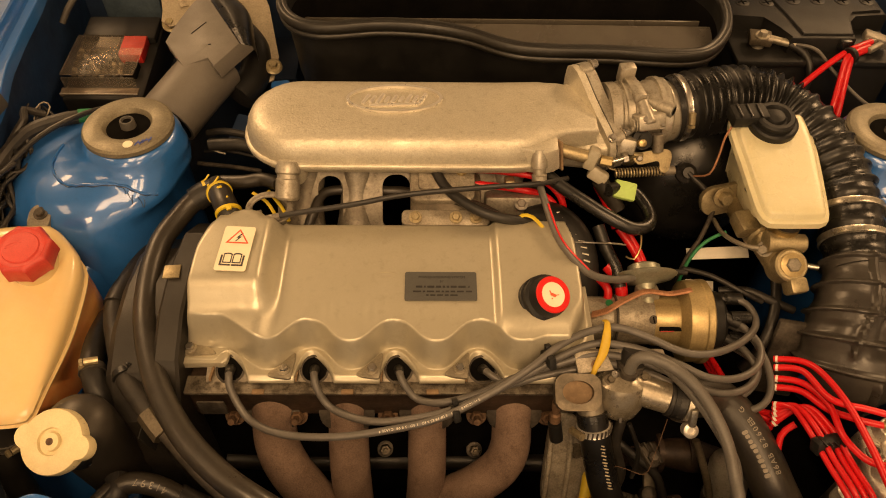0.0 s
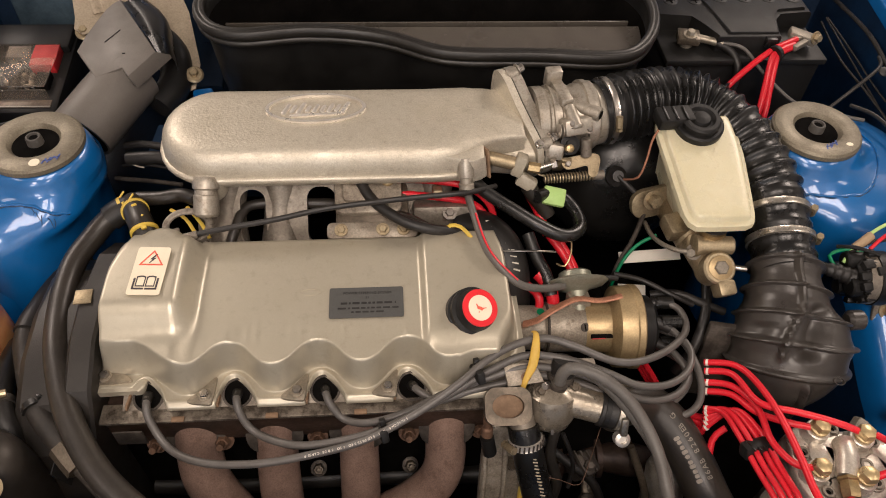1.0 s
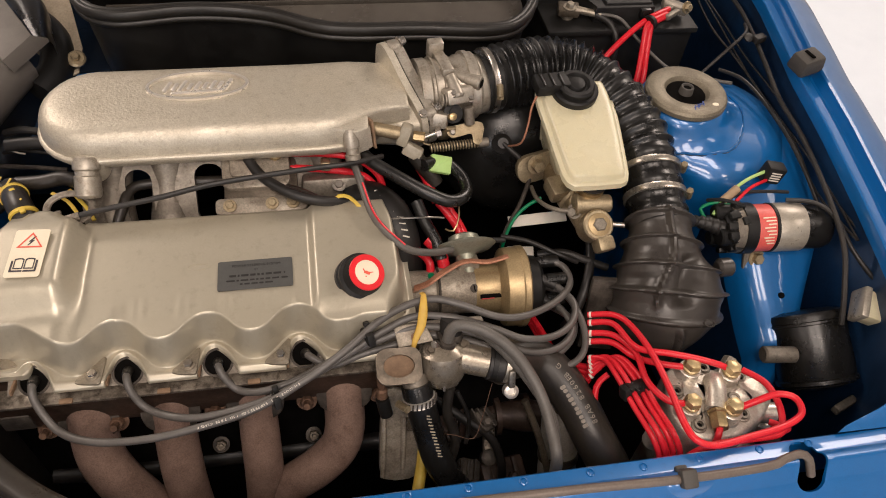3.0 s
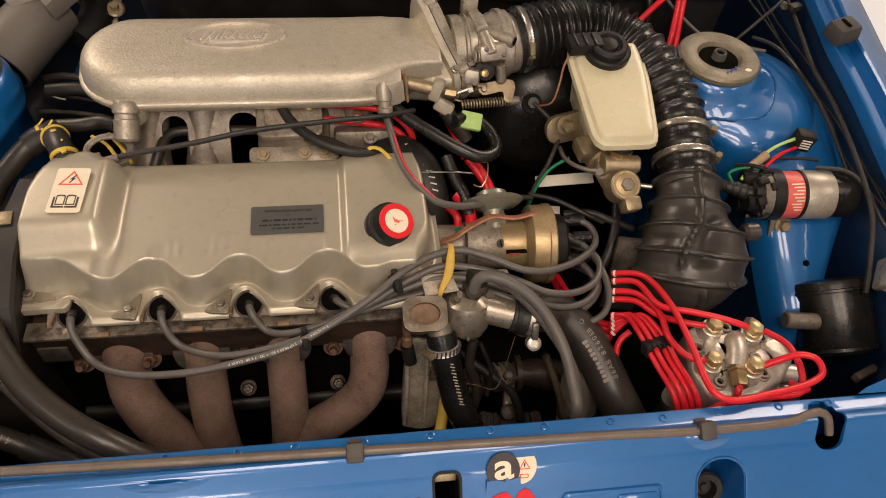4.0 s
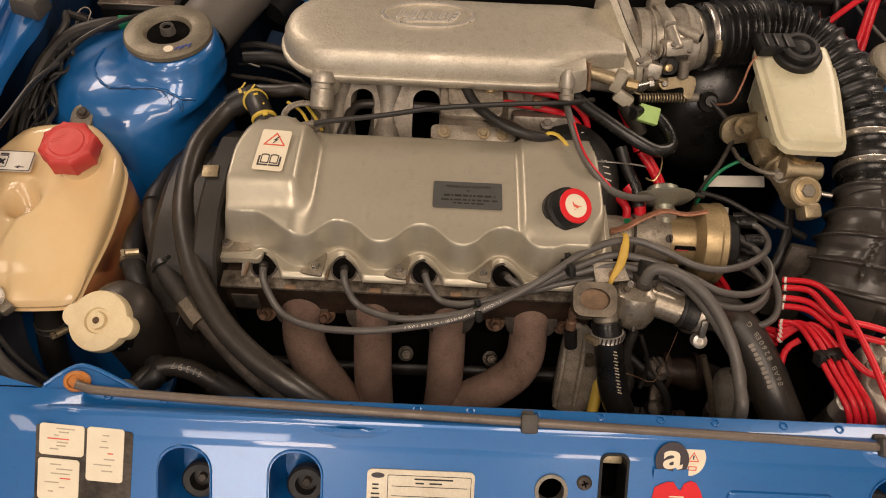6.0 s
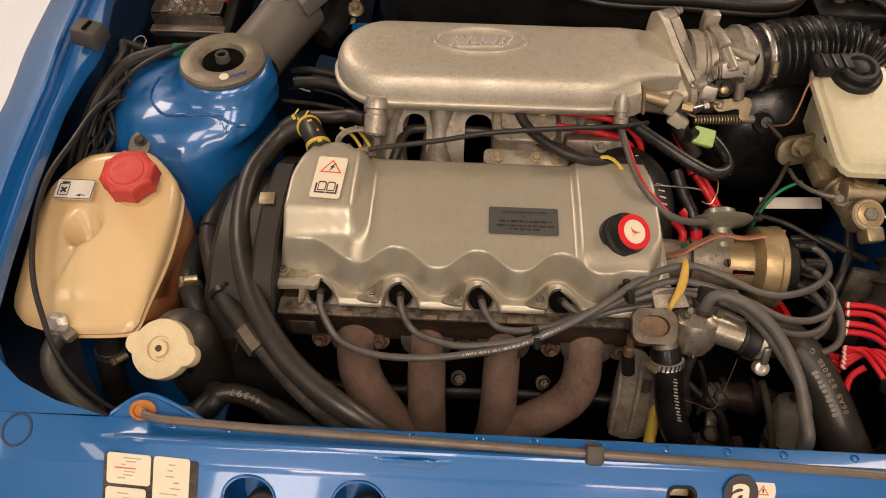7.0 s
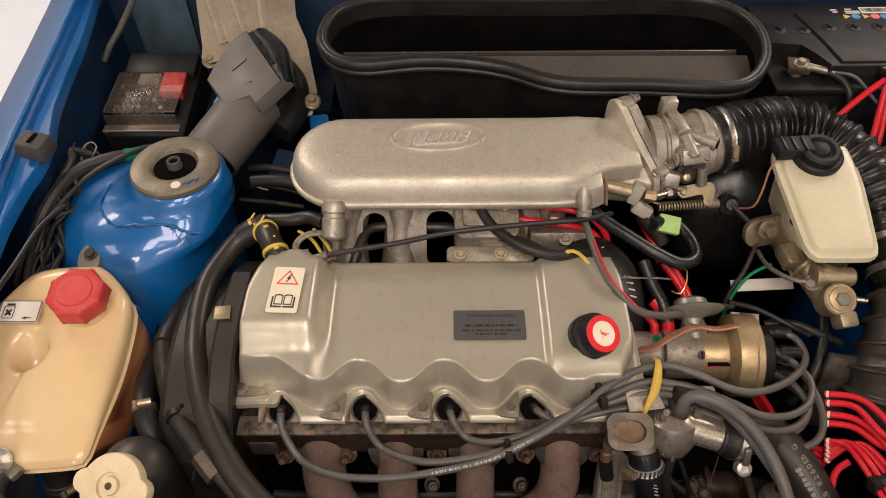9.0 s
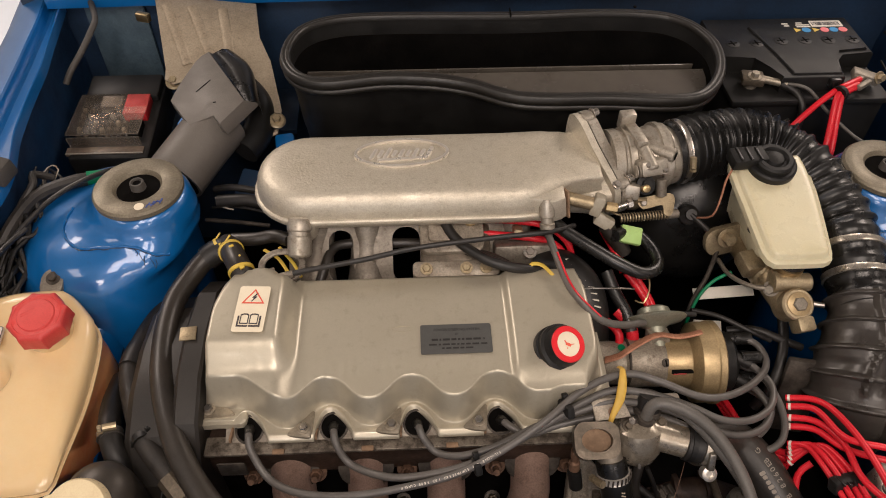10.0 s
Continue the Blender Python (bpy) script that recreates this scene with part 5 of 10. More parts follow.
    part("label_border", ring_slab(rounded(0.046, 0.026, 0.002, 3), rounded(0.0445, 0.0245, 0.0015, 3), 0.0011, 0.0015, m), M_INK, lab)
    part("symbol_frame", ring_slab(rounded(0.013, 0.0155, 0.0015, 2, -0.0125, -0.001), rounded(0.0112, 0.0137, 0.001, 2, -0.0125, -0.001), 0.0011, 0.0015, m), M_INK, lab)
    part("symbol_top", slab(rounded(0.010, 0.0022, 0.0005, 1, -0.0115, 0.0083), 0.0011, 0.0015, m=m), M_INK, lab)
    for a in (45, -45):
        part("symbol_fan", slab(rounded(0.0095, 0.0026, 0.001, 2), 0.0011, 0.0015, m=m @ pose(-0.0125, -0.0015, 0, 0, 0, a)), M_INK, lab)
    part("symbol_arrow", slab([(0.004, -0.0085), (0.010, -0.0100), (0.0095, -0.0085), (0.0155, -0.0085), (0.0155, -0.0075), (0.0095, -0.0072), (0.010, -0.0060)], 0.0011, 0.0015, m=m), M_INK, lab)
    part("mount_tab", slab(rounded(0.026, 0.036, 0.012, 6), -0.003, 0.003, 0.001, m=facing((-0.566, 0.5855, 0.902), (0, -0.35, 1))), M_DISC, th, "pale metal mounting tab")
    part("mount_screw", hexbolt((-0.565, 0.590, 0.906), (0, -0.35, 1), 0.0055, 0.005), M_HEAD, th)
    part("outlet_screw", hexbolt((-0.599, 0.349, 0.858), (-0.1, -0.6, 0.8), 0.0085, 0.008), M_POLISH, th, "bright screw on the lower edge")
    part("outlet_lug", box((-0.590, 0.343, 0.850), (0.026, 0.014, 0.010), 0.003, (0, 0, -35)), M_CLAMP, th)
    part("outlet", rod((-0.562, 0.372, 0.84), (-0.566, 0.360, 0.785), 0.013, 18), M_RUBBER, th)
    return th


expansion_tank()


def pressure_canister():
    th = thing("pressure_canister", (-0.445, 0.345, 0.66), "black metal canister with a cream two-eared pressure cap", "canister")
    part("body", lathe((-0.460, 0.355, 0.716), (0, -0.10, 1), [(0.030, 0), (0.034, 0.012), (0.0355, 0.128), (0.0345, 0.141), (0.029, 0.153), (0.018, 0.161), (0, 0.164)], 48), M_SATIN, th, "satin dark grey domed body")
    c, ax = Vector((-0.4655, 0.3195, 0.862)), Vector((-0.10, -0.42, 0.9)).normalized()
    part("neck", lathe(c, ax, [(0.027, -0.045), (0.027, 0.010), (0.032, 0.012), (0.032, 0.015)], 32), M_CORR, th)
    m = facing(c + ax * 0.014, ax) @ pose(0, 0, 0, 0, 0, -14)
    out = []
    for k in range(96):
        a = 2 * math.pi * k / 96
        ear = max(0, abs(math.cos(a)) - 0.93) / 0.07
        r = 0.0320 + 0.0085 * ear ** 0.8
        out.append((r * math.cos(a), r * math.sin(a)))
    rows = [[m @ Vector((x, y, -0.006)) for x, y in out], [m @ Vector((x, y, 0.003)) for x, y in out], [m @ Vector((x * 0.965, y * 0.965, 0.006)) for x, y in out],
            [m @ Vector((x * 0.50, y * 0.55, 0.0075)) for x, y in out], [m @ Vector((0.0135 * x / math.hypot(x, y), 0.0135 * y / math.hypot(x, y), 0.0075)) for x, y in out],
            [m @ Vector((0.0125 * x / math.hypot(x, y), 0.0125 * y / math.hypot(x, y), 0.0045)) for x, y in out], [m @ Vector((0.0095 * x / math.hypot(x, y), 0.0095 * y / math.hypot(x, y), 0.0045)) for x, y in out],
            [m @ Vector((0.0085 * x / math.hypot(x, y), 0.0085 * y / math.hypot(x, y), 0.0085)) for x, y in out], [m @ Vector((0.004 * x / math.hypot(x, y), 0.004 * y / math.hypot(x, y), 0.009)) for x, y in out]]
    cap = part("cap", loft(rows), M_CREAMCAP, th, "cream painted two-eared pressure cap", angle=40)
    part("rivet", lathe(m @ Vector((0, 0, 0.0085)), ax, [(0.0036, 0), (0.0036, 0.001), (0.0016, 0.0018), (0, 0.001)], 16), M_RUSTNUT, cap)
    part("side_outlet", tube([(-0.43, 0.31, 0.80), (-0.425, 0.292, 0.80), (-0.445, 0.280, 0.79)], 0.012, 14), M_RUBBER, th)
    part("outlet_clip", hexbolt((-0.452, 0.272, 0.800), (0.1, -0.6, 0.7), 0.009, 0.009), M_DULLALU, th)
    part("bracket", box((-0.40, 0.352, 0.82), (0.03, 0.03, 0.002), 0.0005, (0, 70, 0)), M_PLASTIC, th)
    return th


pressure_canister()


def scuttle_box():
    th = thing("scuttle_box", (0.0, 0.90, 0.80), "black plastic air intake trough with a rubber rim, before the windscreen", "intake trough")
    pts = [(-0.312, 0.888), (-0.291, 0.838), (-0.246, 0.819), (-0.172, 0.832), (-0.111, 0.832), (-0.058, 0.821), (-0.008, 0.797), (0.035, 0.789), (0.124, 0.788), (0.222, 0.786), (0.270, 0.806), (0.306, 0.865), (0.314, 0.937), (0.283, 0.998), (0.211, 1.020), (0.02, 1.012), (-0.175, 1.003), (-0.258, 0.988), (-0.300, 0.952)]
    ring = closed_curve(pts, 120)

    def level(d, z):
        return [(x, y, z + 0.012 * soft((-x + 0.1) / 0.4) - 0.006 * soft((x - 0.1) / 0.2)) for x, y in shrink(ring, d)]
    rows = [level(0.030, 0.800), level(0.0120, 0.965), level(0.0065, 0.990), level(0.0045, 0.9945), level(0.0012, 0.998), level(0.0005, 1.000), level(0.0020, 1.0045), level(0.006, 1.0065), level(0.0100, 1.0045), level(0.0118, 0.998), level(0.0125, 0.975), level(0.018, 0.90), level(0.03, 0.845)]
    part("trough", loft(rows, caps=(False, True)), M_PLASTIC, th, "matt black trough", angle=55)
    rows = [level(0.0008, 0.9935), level(-0.0014, 0.9985), level(0.0002, 1.0048), level(0.0030, 1.0068), level(0.0052, 1.0060), level(0.0062, 1.0056), level(0.0074, 1.0066), level(0.0110, 1.0070), level(0.0134, 1.0050), level(0.0138, 0.9990)]
    part("rubber_rim", loft(rows, caps=(False, False)), M_RIM, th, "dusty rubber rim seal", angle=70)
    rows = [level(0.0062, 0.9815), level(0.0022, 0.9835), level(0.0008, 0.9870), level(0.0022, 0.9905), level(0.0062, 0.9920)]
    part("rim_bead", loft(rows, caps=(False, False)), M_RIM, th, "lower bead of the rim seal", angle=70)
    # liner repeats the inner wall in near-black for the shade within
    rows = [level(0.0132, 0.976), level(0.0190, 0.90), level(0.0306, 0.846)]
    part("inner_wall", loft(rows, caps=(False, False)), M_IRON, th, "liner blacker than the trough, to stand for shade inside", angle=60)
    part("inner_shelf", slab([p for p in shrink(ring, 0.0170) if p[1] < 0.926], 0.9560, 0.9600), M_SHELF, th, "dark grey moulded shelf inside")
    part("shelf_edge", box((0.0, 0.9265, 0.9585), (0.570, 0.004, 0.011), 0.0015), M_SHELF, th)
    part("inner_dark", slab(shrink(ring, 0.0235), 0.868, 0.872), M_IRON, th, "trough floor blackened to stand for shade")
    for x in (-0.175, 0.208):
        part("rim_pin", lathe((x, 1.000 if x < 0 else 1.011, 1.0105), (0, -0.1, 1), [(0.0028, 0), (0.0024, 0.0012), (0, 0.0015)], 10), M_IRON, th)
    part("rim_joint", box((0.018, 1.004, 1.009), (0.0015, 0.020, 0.006), 0.0004), M_IRON, th)
    return th


scuttle_box()


def battery():
    th = thing("battery", (0.45, 0.95, 0.78), "black car battery with terminals in front and coloured warning marks", "battery")
    part("case", box((0.447, 0.955, 0.855), (0.228, 0.182, 0.170), 0.004), M_PLASTIC, th)
    part("ledge", box((0.447, 0.953, 0.938), (0.236, 0.190, 0.010), 0.003), M_PLASTIC, th)
    part("lid", slab([(-0.116, -0.018), (-0.066, -0.018), (-0.050, -0.045), (-0.044, -0.074), (0.048, -0.074), (0.052, -0.030), (0.066, -0.014), (0.116, -0.014), (0.116, 0.092), (-0.116, 0.092)], 0.942, 0.968, 0.003, m=pose(0.447, 0.953, 0)), M_PLASTIC, th, "moulded lid")
    part("lid_step", slab([(-0.055, 0.06), (-0.048, 0.066), (0.105, 0.066), (0.105, -0.008), (0.06, -0.010), (0.046, -0.03), (0.042, -0.070), (-0.030, -0.070), (-0.036, -0.02)], 0.966, 0.9715, 0.002, m=pose(0.450, 0.955, 0)), M_PLASTIC, th)
    for k in range(6):
        c = Vector((0.358 + 0.037 * k, 0.972, 0.9715 if k > 1 else 0.968))
        p = part("filler_plug", lathe(c, (0, 0, 1), [(0.011, -0.002), (0.011, 0.0004), (0.0100, 0.0008), (0, 0.0008)], 24), M_PLASTIC, th)
        for a in (10, 100):
            part("plug_slot", box(c + Vector((0, 0, 0.0008)), (0.014, 0.0022, 0.0012), 0.0004, (0, 0, a)), M_IRON, p)
    part("handle_clip", box((0.480, 0.876, 0.960), (0.016, 0.008, 0.014), 0.002), M_CORR, th)
    part("clip_ring", lathe((0.480, 0.871, 0.960), (0, -1, 0.3), [(0.0055, 0), (0.0055, 0.001), (0.0035, 0.001), (0.0035, 0)], 16), M_PLASTIC, th)
    lab = part("label", slab(rounded(0.050, 0.017, 0.001, 2), 0, 0.0006, m=pose(0.520, 1.0185, 0.9716)), M_WHITE, th, "white barcode label")
    for k in range(22):
        part("bar", slab(rounded(random.uniform(0.0006, 0.0016), 0.010, 0.0001, 1, 0.498 + 0.002 * k, 1.0185), 0.9722, 0.9724), M_INK, lab)
    for k, (mt, shape) in enumerate(((M_YELLOW, 3), (M_BLUE, 24), (M_YELLOW, 3), (M_PINK, 24), (M_BLUE, 24), (M_PINK, 24))):
        part("warning_mark", lathe((0.468 + 0.0145 * k, 1.0010, 0.9714), (0, 0, 1), [(0.0066, 0), (0.0066, 0.0008)], shape), mt, th, "small coloured warning mark")
    for y, x0, w in ((1.020, 0.455, 0.010), (1.014, 0.456, 0.008), (1.022, 0.478, 0.010), (1.016, 0.482, 0.022), (1.011, 0.482, 0.022)):
        part("print_bar", slab(rounded(w, 0.0026, 0.0004, 1, x0, y), 0.9715, 0.9720), M_WHITE, th)
    for x, y, far in ((0.367, 0.897, False), (0.522, 0.889, True)):
        post = part("post", lathe((x, y, 0.943), (0, 0, 1), [(0.0095, 0), (0.0085, 0.018), (0.007, 0.020), (0, 0.020)], 24), M_DISC, th, "lead terminal post")
        if far:
            part("terminal_clamp", box((x + 0.012, y + 0.004, 0.958), (0.040, 0.020, 0.012), 0.003, (0, 10, -20)), M_DISC, th, "corroded terminal clamp")
            part("terminal_bolt", hexbolt((x + 0.026, y - 0.006, 0.962), (0.3, -0.8, 0.4), 0.006, 0.007), M_ZINC, th)
            part("cable_lug", box((x - 0.002, y - 0.020, 0.960), (0.030, 0.008, 0.008), 0.002, (0, 0, 35)), M_DISC, th)
        else:
            part("terminal_clamp", box((x, y, 0.956), (0.032, 0.028, 0.012), 0.003, (0, 0, -12)), M_STAINED, th, "stained metal terminal clamp")
            part("terminal_bolt", hexbolt((x, y - 0.005, 0.962), (0, 0, 1), 0.0065, 0.007), M_CLAMP, th)
            part("cable_lug", rod((x + 0.012, y - 0.003, 0.957), (x + 0.046, y - 0.016, 0.955), 0.0055, 14), M_CLAMP, th)
    return th


M_BLUE = material("blue_mark", (0.05, 0.25, 0.6), rough=0.4)
M_PINK = material("pink_mark", (0.7, 0.16, 0.16), rough=0.4)
battery()


def fuse_box():
    th = thing("fuse_box", (-0.58, 0.88, 0.80), "black fuse box under a smoky clear cover, with relays showing", "fuse box")
    tilt = (8, 0, 0)
    part("tray", box((-0.578, 0.930, 0.862), (0.118, 0.168, 0.060), 0.006, tilt), M_PLASTIC, th)
    m = pose(-0.578, 0.918, 0.893, *tilt)

    def at(x, y, z, w, h, d, mat, name, label="", bevel=0.0012):
        b = box((x, y, z), (w, h, d), bevel)
        bmesh.ops.transform(b, matrix=m, verts=b.verts)
        return part(name, b, mat, th, label)
    at(0.0, 0.066, 0.002, 0.11, 0.050, 0.014, M_PLASTIC, "rear_hood", "", 0.004)
    at(0.028, 0.020, 0.004, 0.034, 0.042, 0.018, M_DARKRED, "relay", "red relay")
    at(-0.010, 0.028, 0.003, 0.032, 0.024, 0.016, M_LEAD, "relay", "grey relay")
    for r in range(5):
        for k in range(7):
            at(-0.050 + 0.0105 * k, 0.018 - 0.0125 * r, 0.001, 0.0062, 0.0056, 0.006, (M_DULLALU, M_HEAD, M_HEAD)[(k * 2 + r) % 3], "fuse", "", 0.0008)
    at(0.032, -0.022, 0.003, 0.020, 0.026, 0.012, M_IRON, "relay", "dark relay")
    lid = part("lid", box(m @ Vector((-0.006, -0.004, 0.016)), (0.104, 0.092, 0.003), 0.001, (3, 0, 0)), M_CLEAR, th, "smoky clear plastic lid")
    lid.visible_shadow = False
    panes = [at(-0.006, -0.052, -0.004, 0.104, 0.004, 0.040, M_CLEAR, "lid_front", "clear lid front")]
    for z, w in ((-0.004, 0.112), (-0.020, 0.108)):
        panes.append(at(-0.006, -0.061, z, w, 0.014, 0.006, M_SMOKE, "lid_ledge", "smoky brown ledge of the lid"))
        # pale strips painted in for the highlight lines along the ledges
        at(-0.006, -0.067, z + 0.003, w, 0.0016, 0.0016, M_PALE, "ledge_highlight", "pale strip painted as the ledge's highlight", 0.0004)
    for x in (-0.044, 0.020):
        panes.append(at(x, -0.063, -0.035, 0.010, 0.008, 0.030, M_CLEAR, "lid_leg"))
    for k in range(9):
        panes.append(at(-0.050 + 0.0115 * k, -0.0665, -0.011, 0.0016, 0.004, 0.018, M_CLEAR, "lid_rib", "", 0.0004))
    for pane in panes:
        pane.visible_shadow = False
    at(-0.012, -0.058, -0.036, 0.045, 0.010, 0.010, M_DULLALU, "connector")
    return th


fuse_box()


def bracket_plate():
    th = thing("support_plate", (-0.43, 0.97, 0.90), "ribbed bare zinc support plate bolted beside the bulkhead", "support plate")
    m = facing((-0.435, 0.97, 0.943), (0.10, -0.46, 0.88))
    bm = slab([(-0.098, 0.120), (0.056, 0.120), (0.066, 0.060), (0.086, 0.022), (0.109, -0.060), (0.106, -0.098), (0.092, -0.106), (0.050, -0.070), (-0.030, -0.020), (-0.052, -0.030), (-0.066, -0.022), (-0.066, -0.004)], -0.0012, 0.0012, 0.0006, m=m)
    part("plate", bm, M_SHEET, th, "dull zinc sheet")
    for x0, x1 in ((-0.078, -0.035), (-0.040, 0.005), (0.006, 0.030)):
        part("pressed_rib", tube([m @ Vector((x0, 0.105, 0)), m @ Vector(((x0 + x1) / 2, 0.055, 0)), m @ Vector((x1, 0.005, 0))], 0.0085, 14, flat=0.45), M_SHEET, th)
    for p in ((-0.491, 0.955, 0.932), (-0.333, 0.888, 0.906)):
        w = part("washer", lathe(p, (0.1, -0.46, 0.88), [(0.0125, 0), (0.0125, 0.002), (0.010, 0.004), (0, 0.004)], 24), M_ZINC, th)
        part("bolt", hexbolt(Vector(p) + Vector((0, -0.002, 0.004)), (0.1, -0.46, 0.88), 0.0062, 0.006, False), M_ZINC, w)
    part("lug", box((-0.545, 1.055, 0.985), (0.022, 0.010, 0.014), 0.002, (0, 0, -20)), M_BRASS, th)
    return th


bracket_plate()


def air_elbow():
    th = thing("plastic_air_elbow", (-0.43, 0.83, 0.84), "dark grey plastic air duct elbow with a flat top", "air duct")
    n = Vector((-0.10, -0.16, 1)).normalized()
    apex, crease, base, notch = Vector((-0.4303, 0.9643, 0.9783)), Vector((-0.365, 0.8553, 0.9674)), Vector((-0.3945, 0.8149, 0.958)), Vector((-0.4056, 0.8319, 0.9596))
    outer, outlow = Vector((-0.3508, 0.8645, 0.9561)), Vector((-0.3883, 0.8152, 0.9444))
    flat = [Vector(p) for p in ((-0.4719, 0.8701, 0.9591), (-0.4664, 0.8949, 0.9636), (-0.4559, 0.9242, 0.9694), (-0.4472, 0.9464, 0.9738), (-0.4400, 0.9570, 0.9762))] + [apex, crease, base, notch, Vector((-0.4373, 0.8187, 0.9543))]
    bm = bmesh.new()
    hi, lo = [bm.verts.new(p) for p in flat], [bm.verts.new(p - n * 0.016) for p in flat]
    top = bm.faces.new(hi)
    bm.faces.new(lo[::-1])
    for k in range(len(hi)):
        bm.faces.new((lo[k], lo[k - 1], hi[k - 1], hi[k]))
    bmesh.ops.recalc_face_normals(bm, faces=bm.faces)
    bmesh.ops.bevel(bm, geom=[e for e in bm.edges if top in e.link_faces], offset=0.0016, segments=2, profile=0.5, affect="EDGES")
    part("head", bm, M_DUCT, th, "flat-topped moulded head", angle=30)
    # sloping face below the crease
    face = [crease - n * 0.001, outer, outlow, base - n * 0.001]
    rows = [[p + n * d for p in face] for d in (0.0, -0.006)]
    cheek = loft(rows, caps=(True, True))
    bmesh.ops.recalc_face_normals(cheek, faces=cheek.faces)
    part("cheek", cheek, M_DUCT, th, "sloping side of the head", angle=30)
    # rounded glossy shell along the far side
    edge = smooth_path([(-0.4029, 0.9834, 0.9699), (-0.3731, 0.9476, 0.9671), (-0.3616, 0.905, 0.9615), outer], 0.006)
    rows = []
    for k, q in enumerate(edge):
        p = apex.lerp(crease, k / (len(edge) - 1)) - n * 0.0015
        q = Vector(q)
        rows.append([p, p.lerp(q, 0.12) - n * 0.004, p.lerp(q, 0.35) - n * 0.001, p.lerp(q, 0.62) + n * 0.0025, p.lerp(q, 0.85) + n * 0.001, q - n * 0.003, q - n * 0.012 + Vector((0.002, 0, 0)), q - n * 0.030])
    part("side_shell", loft(rows, closed=False, caps=(False, False)), M_CORR, th, "black rounded shell behind", angle=60)
    part("lower_shell", tube([(-0.392, 0.960, 0.920), (-0.366, 0.925, 0.910), (-0.362, 0.880, 0.895), (-0.380, 0.845, 0.885)], 0.022, 20), M_PLASTIC, th, "black rounded shell below")
    part("pipe", tube([(-0.408, 0.866, 0.924), (-0.432, 0.825, 0.914), (-0.461, 0.775, 0.898)], 0.0405, 40, 0.02), M_DUCT, th, "short round pipe")
    part("pipe_bore", lathe((-0.4613, 0.7746, 0.8978), (-0.46, -0.84, -0.29), [(0.036, 0), (0.036, 0.0006)], 32), M_IRON, th)
    for w, a in ((0.0042, 0), (0.028, 50)):
        mark = box((0, 0, 0), (w, 0.0016, 0.0012), 0.0004)
        o = apex + (Vector((-0.4719, 0.8701, 0.9591)) - apex) * 0.42 + (crease - apex) * (0.30 if a else 0.62)
        bmesh.ops.transform(mark, matrix=facing(o, n) @ pose(0, 0, 0.0002, 0, 0, a), verts=mark.verts)
        part("mould_mark", mark, M_PLASTIC, th)
    return th


air_elbow()


def brake_reservoir():
    th = thing("brake_fluid_reservoir", (0.31, 0.61, 0.90), "yellowed white plastic brake fluid reservoir with a black cap", "fluid reservoir")
    out = [(0.262, 0.690), (0.350, 0.694), (0.356, 0.640), (0.3465, 0.556), (0.338, 0.541), (0.276, 0.541), (0.266, 0.556), (0.262, 0.62)]
    ring = closed_curve(out, 48, 0.45)

    def level(d, dz, front=1.0):
        return [(x + (0.0 if dz > -0.02 else 0.006), y + (1 - front) * max(0, 0.66 - y), 0.958 + 0.19 * (y - 0.55) + dz) for x, y in shrink(ring, d)]
    rows = [level(0.014, -0.085, 0.55), level(0.010, -0.055, 0.62), level(0.007, -0.020, 0.90), level(0.001, -0.0175), level(-0.0005, -0.016), level(-0.0005, -0.0085), level(0.0008, -0.0075), level(0.0045, -0.0072), level(0.0052, -0.0062), level(0.0060, -0.0022), level(0.0075, -0.0006), level(0.0105, 0.0002), level(0.016, 0.0004)]
    mid = Vector((0.307, 0.617, 0.958 + 0.19 * 0.067 + 0.0004))
    edge = rows[-1]
    rows += [[mid.lerp(Vector(p), 1 - k / 6.2) for p in edge] for k in range(1, 7)]
    part("body", loft(rows), M_CREAM, th, "translucent yellowed body", angle=40)
    c, ax = Vector((0.3055, 0.672, 0.978)), Vector((0, -0.16, 1)).normalized()
    part("cap", lathe(c, ax, [(0.0285, -0.006), (0.0295, 0.001), (0.0295, 0.010), (0.027, 0.012), (0.0235, 0.012), (0.0235, 0.018), (0.021, 0.0205), (0.0165, 0.0205), (0.0145, 0.017), (0.012, 0.0165), (0.010, 0.020), (0.004, 0.0215), (0, 0.0215)], 44), M_PLASTIC, th, "black cap with a raised centre")
    part("switch_plug", box((0.275, 0.676, 0.992), (0.044, 0.026, 0.016), 0.003, (6, 0, 6)), M_PLASTIC, th, "black electrical connector")
    for k in range(3):
        part("plug_rib", box((0.262 + 0.012 * k, 0.674, 1.0005), (0.003, 0.022, 0.002), 0.0006, (6, 0, 6)), M_CORR, th)
    return th


brake_reservoir()


